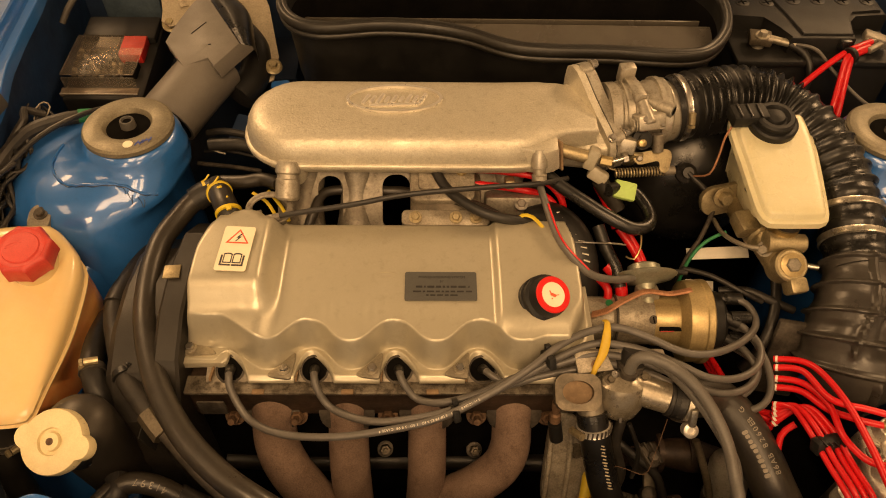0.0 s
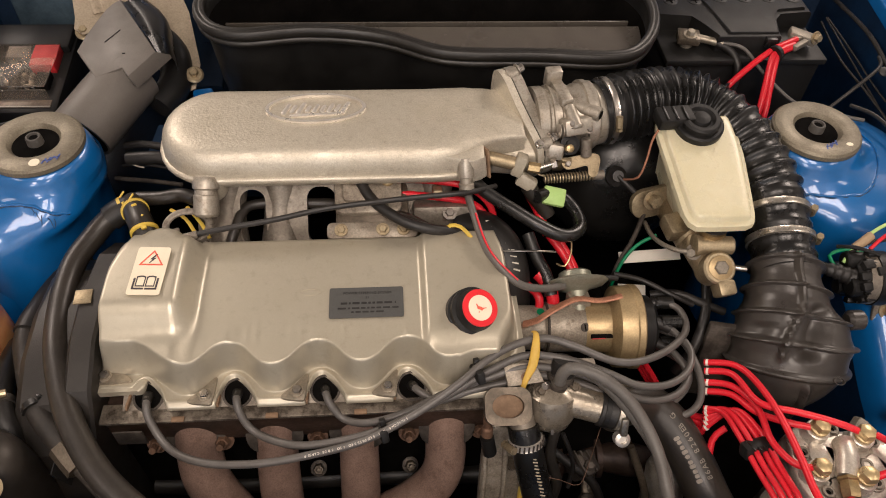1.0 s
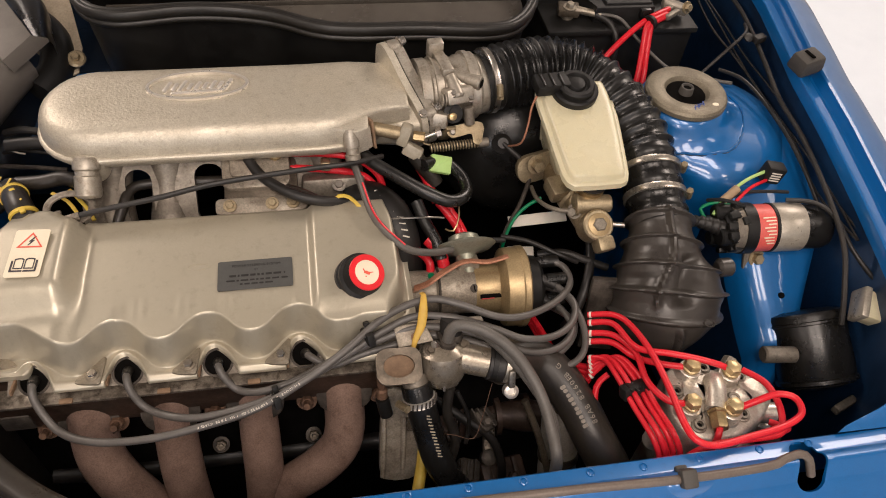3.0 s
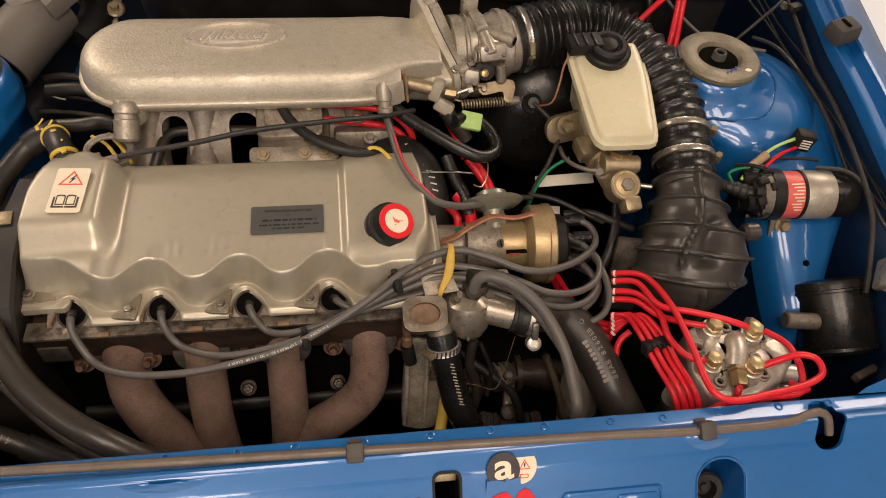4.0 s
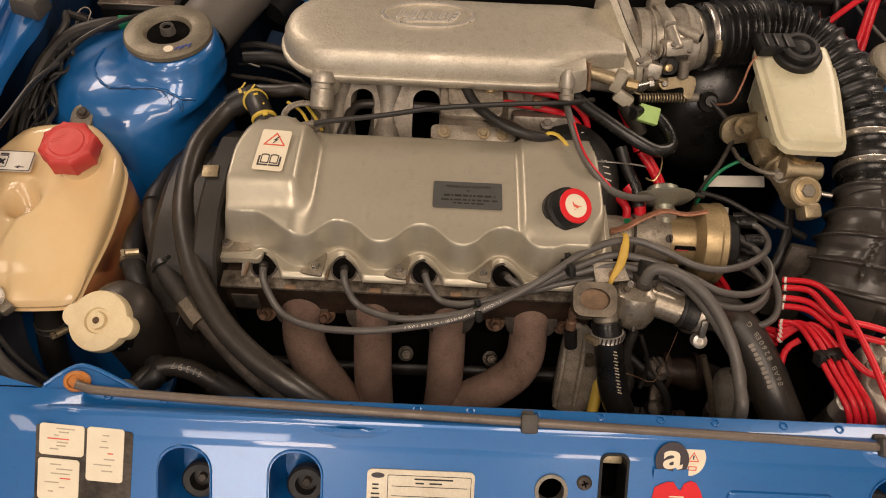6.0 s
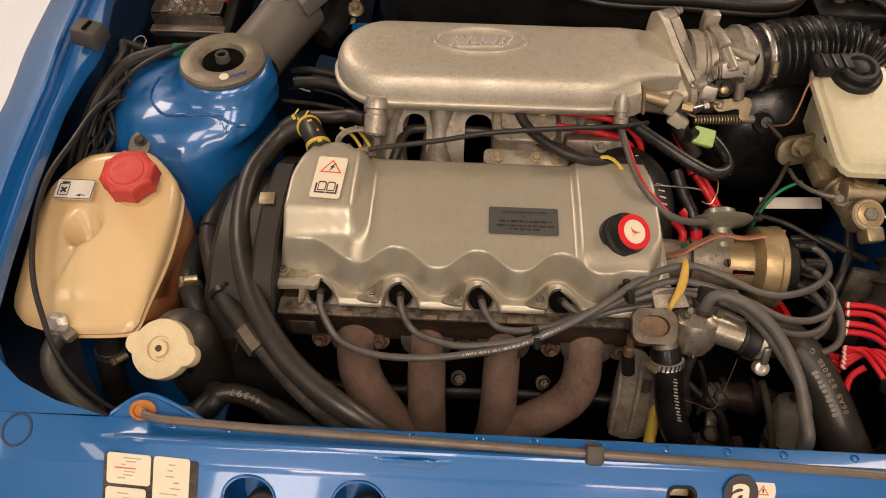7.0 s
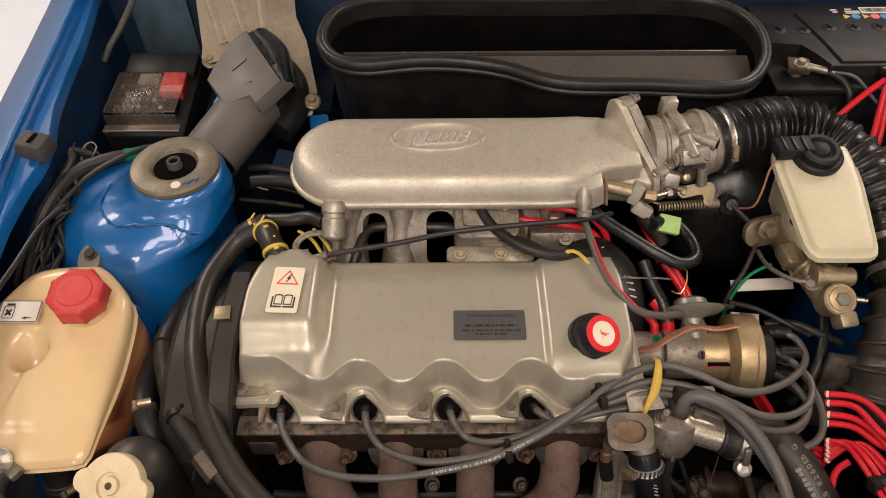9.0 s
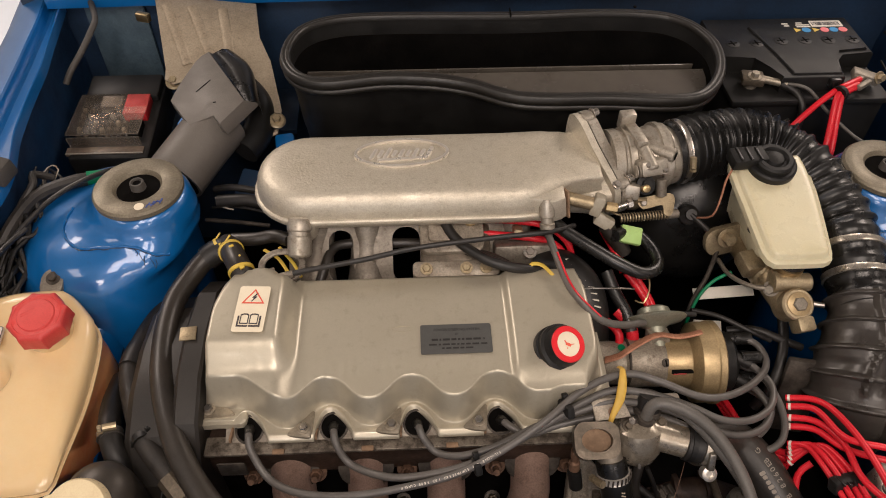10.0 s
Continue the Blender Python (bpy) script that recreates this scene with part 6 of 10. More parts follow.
def master_cylinder():
    th = thing("brake_master_cylinder", (0.30, 0.56, 0.86), "gold-zinc brake master cylinder under the reservoir", "master cylinder")
    part("bore", lathe((0.285, 0.655, 0.878), (0.10, -1, 0.12), [(0.021, 0), (0.021, 0.085), (0.018, 0.088), (0.018, 0.135), (0.0155, 0.140), (0, 0.140)], 28), M_ZINC, th)
    part("end_plug", lathe((0.300, 0.515, 0.905), (0.03, -0.55, 0.8), [(0.019, -0.022), (0.019, 0.004), (0.017, 0.006), (0.010, 0.006), (0.010, 0.003), (0, 0.003)], 28), M_ZINC, th, "cast end boss")
    part("plug_hex", hexbolt((0.3005, 0.5125, 0.9085), (0.03, -0.55, 0.8), 0.0085, 0.006, False), M_DISC, th)
    part("neck", rod((0.299, 0.555, 0.930), (0.296, 0.552, 0.885), 0.016, 22), M_BRASS, th)
    part("cross_tube", rod((0.279, 0.542, 0.915), (0.322, 0.540, 0.915), 0.0110, 22, bevel=0.002), M_ZINC, th)
    part("tube_rim", lathe((0.282, 0.542, 0.915), (-1, 0.05, 0), [(0.0110, 0), (0.0135, 0.001), (0.0135, 0.005), (0.0110, 0.006)], 22), M_ZINC, th)
    part("outlet_grommet", lathe((0.300, 0.560, 0.936), (0, -0.2, -1), [(0.0175, 0), (0.0175, 0.008), (0.0150, 0.010), (0, 0.010)], 24), M_RUBBER, th, "black rubber grommet")
    part("outlet_grommet", lathe((0.285, 0.618, 0.935), (0, -0.2, -1), [(0.0145, 0), (0.0145, 0.010), (0.012, 0.012), (0, 0.012)], 24), M_RUBBER, th, "black rubber grommet")
    part("side_boss", box((0.270, 0.585, 0.900), (0.026, 0.030, 0.022), 0.005, (10, 0, 12)), M_ZINC, th)
    part("bleed_nipple", rod((0.318, 0.528, 0.892), (0.340, 0.522, 0.893), 0.0036, 12), M_STEEL, th)
    part("plug_groove", lathe((0.3003, 0.5123, 0.9095), (0.03, -0.55, 0.8), [(0.0128, 0), (0.0140, 0.0008), (0.0140, 0.0020), (0.0128, 0.0026)], 24), M_CUP, th)
    part("nose", box((0.306, 0.497, 0.890), (0.022, 0.018, 0.022), 0.004, (30, 0, 10)), M_ZINC, th)
    part("flange", slab(rounded(0.072, 0.038, 0.016, 4), -0.004, 0.004, 0.001, m=facing((0.265, 0.636, 0.893), (0.1, -0.9, 0.35)) @ pose(0, 0, 0, 0, 0, 25)), M_ZINC, th, "stained mounting flange")
    part("flange_nut", hexbolt((0.2515, 0.622, 0.908), (0.1, -0.9, 0.35), 0.0085, 0.010), M_ZINC, th)
    part("union", hexbolt((0.279, 0.540, 0.905), (-0.5, -0.5, 0.5), 0.006, 0.012), M_DISC, th)
    part("brake_pipe", tube([(0.276, 0.537, 0.910), (0.262, 0.540, 0.908), (0.250, 0.556, 0.900), (0.246, 0.585, 0.885), (0.250, 0.62, 0.87)], 0.0028, 10), M_DISC, th, "bent steel brake pipe")
    th.location.x += 0.006
    return th


master_cylinder()


def brake_servo():
    th = thing("brake_servo", (0.25, 0.74, 0.75), "black domed brake servo below the intake hose", "brake servo")
    part("shell", lathe((0.255, 0.80, 0.828), (-0.02, -1, 0.12), [(0.112, 0), (0.118, 0.010), (0.118, 0.020), (0.110, 0.030), (0.104, 0.06), (0.092, 0.095), (0.070, 0.118), (0.045, 0.128), (0, 0.130)], 56), M_CORR, th, "glossy black shell")
    part("vacuum_grommet", lathe((0.222, 0.668, 0.905), (-0.1, -0.7, 0.7), [(0.013, -0.006), (0.013, 0.003), (0.007, 0.008), (0.007, 0.014), (0, 0.014)], 20), M_RUBBER, th)
    part("vacuum_pipe", tube([(0.221, 0.660, 0.913), (0.232, 0.648, 0.908), (0.246, 0.640, 0.896), (0.252, 0.645, 0.875)], 0.0034, 10), M_RUBBER, th)
    return th


brake_servo()


def distributor():
    th = thing("distributor", (0.13, 0.49, 0.80), "aluminium and gold-zinc distributor with a round vacuum unit", "distributor")
    a, ax = Vector((0.058, 0.490, 0.838)), Vector((1, -0.03, 0.0))
    part("housing", lathe(a, ax, [(0.030, 0), (0.030, 0.008), (0.0265, 0.010), (0.0255, 0.050), (0.0290, 0.054), (0.0290, 0.098), (0, 0.098)], 40), M_DUSTALU, th, "bare cast housing")
    part("cup", lathe(a + Vector((0.098, -0.003, 0)), ax, [(0.0285, -0.002), (0.0300, 0.001), (0.0300, 0.025), (0.0312, 0.0275), (0.034, 0.0285), (0.043, 0.0325), (0.0470, 0.0345), (0.0480, 0.039), (0.0480, 0.052), (0.0495, 0.0535), (0.0495, 0.060), (0.047, 0.062), (0.0, 0.062)], 56), M_CUP, th, "gold-zinc rotor cup with a broad rim")
    part("cap", lathe(a + Vector((0.160, -0.005, 0)), ax, [(0.038, 0), (0.036, 0.014), (0.028, 0.020), (0, 0.020)], 36), M_PLASTIC, th, "black distributor cap")
    for dy, dz in ((0.018, 0.020), (-0.012, 0.024), (-0.026, 0.004), (-0.01, -0.024), (0.006, 0.0)):
        b = a + Vector((0.182, dy - 0.005, dz))
        part("tower", rod(b, b + Vector((0.022, 0, 0)), 0.0075, 14), M_CORR, th)
    for dx, w, h in ((0.078, 0.012, 0.019), (0.106, 0.009, 0.009)):
        part("slot", slab(rounded(w, h, 0.0055, 5), -0.001, 0.0008, m=facing(a + Vector((dx, -0.0165 if dx < 0.1 else -0.0185, 0.0215 if dx < 0.1 else 0.0235)), (0, -0.61, 0.79), (0, 0.79, 0.61))), M_HEAD, th, "dark oval slot")
    part("red_block", box(a + Vector((0.109, -0.0268, 0.0140)), (0.016, 0.006, 0.009), 0.001, (30, 0, 0)), M_REDCAP, th, "red plastic block")
    part("dark_gap", box(a + Vector((0.116, -0.0262, 0.0138)), (0.032, 0.005, 0.011), 0.001, (30, 0, 0)), M_IRON, th)
    part("rim_label", box(a + Vector((0.148, 0.002, 0.0458)), (0.012, 0.020, 0.0008), 0.0003, (-6, 0, 0)), M_INK, th, "small black label")
    part("green_dot", lathe(a + Vector((0.046, 0.002, 0.0255)), (0, 0, 1), [(0.0045, -0.001), (0.0045, 0.0008), (0, 0.0008)], 14), M_GREENWIRE, th)
    # vacuum unit
    c, n = Vector((0.149, 0.525, 0.873)), Vector((-0.03, 0.90, 0.42)).normalized()
    part("vacuum_unit", lathe(c, n, [(0.0095, -0.034), (0.0100, -0.016), (0.0115, -0.011), (0.018, -0.0075), (0.032, -0.0045), (0.0365, -0.0012), (0.0378, 0.0), (0.0365, 0.0014), (0.029, 0.0035), (0.0200, 0.006), (0.0185, 0.012), (0.014, 0.0145), (0, 0.0155)], 48), M_GALV, th, "grey-green zinc vacuum capsule")
    part("vacuum_stub", rod(c + Vector((0.024, 0.002, 0.006)), c + Vector((0.05, 0.004, 0.002)), 0.0035, 12), M_RUBBER, th)
    part("earth_braid", tube([(0.082, 0.476, 0.864), (0.096, 0.474, 0.873), (0.115, 0.483, 0.880), (0.143, 0.495, 0.882), (0.170, 0.494, 0.879), (0.195, 0.496, 0.884)], 0.0048, 8, flat=0.45), M_COPPER, th, "brown braided earth strap")
    part("braid_end", box((0.080, 0.4745, 0.862), (0.014, 0.006, 0.003), 0.0008, (30, 0, 8)), M_GASKET, th)
    part("strap_screw", hexbolt((0.072, 0.474, 0.860), (0, -0.6, 0.8), 0.004, 0.003), M_STEEL, th)
    part("neck_block", box(c - n * 0.022 + Vector((0, 0, 0.002)), (0.026, 0.020, 0.016), 0.003, (-20, 0, 0)), M_DUSTALU, th)
    part("clamp_screw", lathe(a + Vector((0.094, -0.019, 0.0225)), (0, -0.61, 0.79), [(0.0052, 0), (0.0052, 0.0012), (0.0042, 0.0018), (0, 0.0018)], 20), M_HEAD, th, "slotted screw")
    part("screw_slot", box(a + Vector((0.094, -0.0203, 0.0241)), (0.0014, 0.0076, 0.0006), 0.0, (38, 0, 12)), M_IRON, th)
    part("body_seam", lathe(a + ax * 0.0525, ax, [(0.0290, 0), (0.0296, 0.0006), (0.0296, 0.0024), (0.0290, 0.003)], 40), M_HEAD, th)
    part("mount_flange", box((0.062, 0.478, 0.838), (0.010, 0.080, 0.070), 0.003), M_DUSTALU, th)
    part("end_plate", box((0.056, 0.50, 0.870), (0.006, 0.115, 0.050), 0.002), M_COVER, th)
    return th


M_GALV = material("grey_green_zinc", (0.34, 0.345, 0.27), (0.27, 0.27, 0.205), 0.42, 0.6, 30, 0.3, 500)
distributor()


def thermostat_housing():
    th = thing("thermostat_housing", (0.08, 0.38, 0.78), "stained cast aluminium thermostat housing with hose stubs", "thermostat housing")
    m = facing((0.050, 0.367, 0.878), (0.02, -0.45, 0.9))
    part("flange", ring_slab(rounded(0.048, 0.038, 0.012, 7), oval(0.0165, 0.0120, 32), -0.012, 0.0, m), M_STAINED, th, "flat flange with an oval mouth")
    part("mouth", slab(oval(0.0168, 0.0122, 32), -0.0115, -0.0085, m=m), M_GASKET, th, "brown-stained plug in the mouth")
    part("flange_body", box((0.051, 0.384, 0.846), (0.038, 0.036, 0.030), 0.008, (-25, 0, 0)), M_STAINED, th)
    part("body", lathe((0.100, 0.392, 0.872), (0.02, -0.42, -0.85), [(0.0, -0.004), (0.016, -0.002), (0.026, 0.006), (0.0275, 0.016), (0.0245, 0.034), (0.0185, 0.046), (0.010, 0.052), (0, 0.053)], 36), M_WETALU, th, "conical water outlet")
    part("body_letters", slab(rounded(0.0028, 0.022, 0.001, 2), 0, 0.0008, m=facing((0.098, 0.3585, 0.849), (0, -0.85, 0.52))), M_LEAD, th)
    part("side_stub", rod((0.106, 0.384, 0.862), (0.152, 0.372, 0.855), 0.0165, 28, bevel=0.002), M_WETALU, th)
    for x, y, z in ((0.086, 0.384, 0.876), (0.122, 0.388, 0.874), (0.104, 0.405, 0.874)):
        part("cover_ear", rod((x, y, z - 0.010), (x, y - 0.001, z), 0.0085, 16, bevel=0.002), M_DUSTALU, th)
        part("cover_bolt", hexbolt((x, y - 0.001, z), (0, -0.3, 1), 0.0042, 0.004), M_STAINED, th)
    band = part("side_hose", rod((0.148, 0.373, 0.8555), (0.166, 0.368, 0.853), 0.0185, 28, bevel=0.001), M_RUBBER, th)
    for k, x in enumerate((0.1525, 0.1660)):
        part("clamp_band", lathe((x, 0.3725 - 0.0035 * k, 0.855), (0.97, -0.25, -0.1), [(0.0182, 0), (0.0198, 0.0005), (0.0198, 0.006), (0.0182, 0.0065)], 36), M_PLASTIC if k == 0 else M_BAND, th, "bright steel clamp band" if k else "")
    part("clamp_screw", box((0.1695, 0.350, 0.858), (0.0075, 0.010, 0.022), 0.0018, (-24, 0, 0)), M_BAND, th, "bright clamp screw housing")
    part("clamp_head", lathe((0.1700, 0.344, 0.840), (0.05, -0.7, 0.7), [(0.0082, -0.006), (0.0082, 0.003), (0.006, 0.0045), (0.0042, 0.0045), (0.0040, 0.002), (0, 0.002)], 20), M_POLISH, th)
    part("top_stub", rod((0.108, 0.396, 0.872), (0.112, 0.408, 0.896), 0.0125, 22), M_RUBBER, th)
    part("stub_clamp", lathe((0.1085, 0.398, 0.876), (0.15, 0.42, 0.9), [(0.013, 0), (0.0145, 0.0005), (0.0145, 0.006), (0.013, 0.0065)], 28), M_HEAD, th)
    part("clamp_nib", hexbolt((0.094, 0.388, 0.880), (-0.6, -0.4, 0.5), 0.0045, 0.007, False), M_STEEL, th)
    part("backing", box((0.085, 0.412, 0.858), (0.13, 0.020, 0.040), 0.004), M_DULLALU, th)
    part("sensor", lathe((0.032, 0.372, 0.850), (0.0, -0.3, -0.95), [(0.0050, 0), (0.0050, 0.010), (0.0042, 0.012), (0.0042, 0.016), (0.0062, 0.018), (0.0062, 0.028), (0, 0.030)], 16), M_RUSTNUT, th, "brass temperature sensor")
    part("sensor_plug", rod((0.032, 0.362, 0.822), (0.036, 0.354, 0.800), 0.0075, 14), M_PLASTIC, th)
    part("lower_neck", rod((0.066, 0.370, 0.850), (0.070, 0.355, 0.838), 0.014, 20), M_DULLALU, th)
    m = facing((0.051, 0.352, 0.752), (0.05, -0.80, 0.60))
    part("bracket", slab(closed_curve([(-0.018, 0.052), (-0.006, 0.058), (0.010, 0.050), (0.022, 0.030), (0.026, -0.010), (0.024, -0.055), (-0.016, -0.058), (-0.022, -0.040), (-0.021, 0.020)], 48, 0.6), -0.010, 0.0, 0.003, m=m), M_DUSTALU, th, "cast alloy bracket below")
    for x, y0, y1 in ((-0.019, 0.048, -0.052), (0.004, 0.040, -0.050), (0.023, 0.020, -0.050)):
        part("bracket_rib", tube([m @ Vector((x, y0, 0.0015)), m @ Vector((x + 0.001, (y0 + y1) / 2, 0.003)), m @ Vector((x, y1, 0.0015))], 0.0032, 10), M_DUSTALU, th)
    part("bracket_bolt", hexbolt(m @ Vector((0.013, 0.012, 0.0)), (0.05, -0.80, 0.60), 0.0060, 0.006), M_STAINED, th)
    part("hose_tab", slab([(-0.030, 0.014), (0.004, 0.014), (0.012, -0.006), (-0.026, -0.010)], 0, 0.003, 0.0008, m=facing((0.078, 0.398, 0.882), (0.0, -0.5, 0.86))), M_DUSTALU, th, "bare alloy lug with a hole")
    part("tab_hole", lathe((0.071, 0.396, 0.8845), (0.0, -0.5, 0.86), [(0.0052, 0), (0.0050, 0.0006), (0, 0.0006)], 18), M_RUSTNUT, th, "rusty hole")
    return th


thermostat_housing()


def fuel_distributor():
    th = thing("fuel_distributor", (0.385, 0.30, 0.80), "cast alloy fuel distributor head with brass bolts and red fuel lines", "fuel distributor")
    c = Vector((0.384, 0.296, 0))
    part("base", lathe(c + Vector((0, 0, 0.790)), (0, 0, 1), [(0.052, 0), (0.056, 0.006), (0.057, 0.020), (0.056, 0.030), (0.052, 0.036), (0.046, 0.038)], 56), M_BRIGHT, th, "round cast base")
    part("base_seam", lathe(c + Vector((0, 0, 0.812)), (0, 0, 1), [(0.0565, 0), (0.0580, 0.001), (0.0580, 0.004), (0.0565, 0.005)], 56), M_DULLALU, th)
    out = closed_curve([(0.033, 0.037), (0.010, 0.040), (-0.012, 0.050), (-0.040, 0.044), (-0.046, 0.028), (-0.054, 0.006), (-0.054, -0.020), (-0.042, -0.040), (-0.014, -0.047), (0.010, -0.045), (0.030, -0.034), (0.044, -0.026), (0.064, -0.006), (0.066, 0.010), (0.056, 0.024)], 72, 0.8)
    rows = [[(c.x + x, c.y + y, z) for x, y in shrink(out, d)] for d, z in ((0.0, 0.822), (-0.0008, 0.832), (0.0, 0.850), (0.0012, 0.8545), (0.004, 0.8575), (0.009, 0.859), (0.03, 0.8592))]
    part("head", loft(rows), M_BRIGHT, th, "lumpy cast head", angle=50)
    for x, y, w, h, turn in ((0.044, 0.004, 0.026, 0.030, 10), (-0.004, 0.000, 0.024, 0.060, 8), (0.024, -0.004, 0.030, 0.020, 30), (-0.022, 0.012, 0.026, 0.022, -20)):
        part("raised_pad", slab(rounded(w, h, 0.006, 4), 0.856, 0.8635, 0.0022, m=pose(c.x + x, c.y + y, 0, 0, 0, turn)), M_BRIGHT, th)
    ports = ((-0.021, 0.034, 0.878), (0.020, 0.023, 0.880), (-0.037, -0.008, 0.876), (0.003, -0.020, 0.880))
    for x, y, z in ports:
        p = c + Vector((x, y, 0))
        boss = part("boss", lathe(p, (0, 0, 1), [(0.0165, 0.853), (0.0145, 0.858), (0.0122, 0.861), (0.0118, z - 0.007), (0.0106, z - 0.006)], 24), M_BRIGHT, th)
        part("banjo", rod(p + Vector((0, 0, z - 0.006)), p + Vector((0, 0, z - 0.0005)), 0.0095, 20, bevel=0.0015), M_BOLT, boss)
        part("banjo_bolt", lathe(p + Vector((0, 0, z - 0.001)), (0, 0, 1), [(0.0092, 0), (0.0092, 0.0055), (0.0082, 0.0075), (0.005, 0.0090), (0, 0.0092)], 6), M_BOLT, boss, "yellow zinc banjo bolt")
    for x, y in ((-0.001, 0.038), (0.035, 0.021), (-0.041, 0.014), (0.018, -0.002), (0.020, -0.021), (-0.032, -0.027)):
        p = c + Vector((x, y, 0.8585))
        part("cap_screw", lathe(p, (0, 0, 1), [(0.0082, -0.001), (0.0082, 0.0022), (0.0070, 0.0030), (0.0062, 0.0030), (0.0060, 0.0060), (0.0036, 0.0060), (0.0032, 0.0028), (0, 0.0028)], 20), M_DULLALU, th, "socket cap screw")
        part("screw_socket", lathe(p, (0, 0, 1), [(0.0031, 0.0029), (0, 0.0031)], 6), M_IRON, th)
    for dx in (-0.060, 0.062):
        part("base_lug", rod(c + Vector((dx, -0.012, 0.800)), c + Vector((dx, -0.012, 0.826)), 0.012, 20, bevel=0.002), M_BRIGHT, th)
    part("centre_port", tube([c + Vector((0.002, 0.021, 0.866)), c + Vector((-0.003, 0.004, 0.870)), c + Vector((-0.011, -0.016, 0.868))], 0.0108, 24), M_BRIGHT, th, "centre outlet")
    part("fitting", lathe(c + Vector((-0.010, -0.017, 0.868)), (-0.2, -0.95, -0.05), [(0.011, 0), (0.011, 0.003), (0.0095, 0.004), (0.0095, 0.018), (0.008, 0.020), (0, 0.02)], 6), M_BRASS, th, "brass hexagon fitting")
    part("side_port", rod(c + Vector((0.045, -0.01, 0.842)), c + Vector((0.068, -0.016, 0.842)), 0.012, 20, bevel=0.002), M_BRIGHT, th)
    part("side_nut", lathe(c + Vector((0.042, 0.024, 0.846)), (0.9, 0.2, 0.3), [(0.010, 0), (0.010, 0.012), (0.008, 0.016), (0, 0.016)], 6), M_DISC, th)
    part("side_nut", lathe(c + Vector((0.032, 0.040, 0.850)), (0.6, 0.6, 0.4), [(0.009, 0), (0.009, 0.012), (0.007, 0.014), (0, 0.014)], 6), M_DISC, th)
    part("black_plug", rod(c + Vector((0.044, -0.040, 0.835)), c + Vector((0.058, -0.050, 0.84)), 0.012, 16), M_PLASTIC, th)
    part("drum", lathe(c + Vector((0, -0.012, 0.60)), (0, 0, 1), [(0.050, 0), (0.052, 0.19)], 40), M_DULLALU, th)
    return th


fuel_distributor()


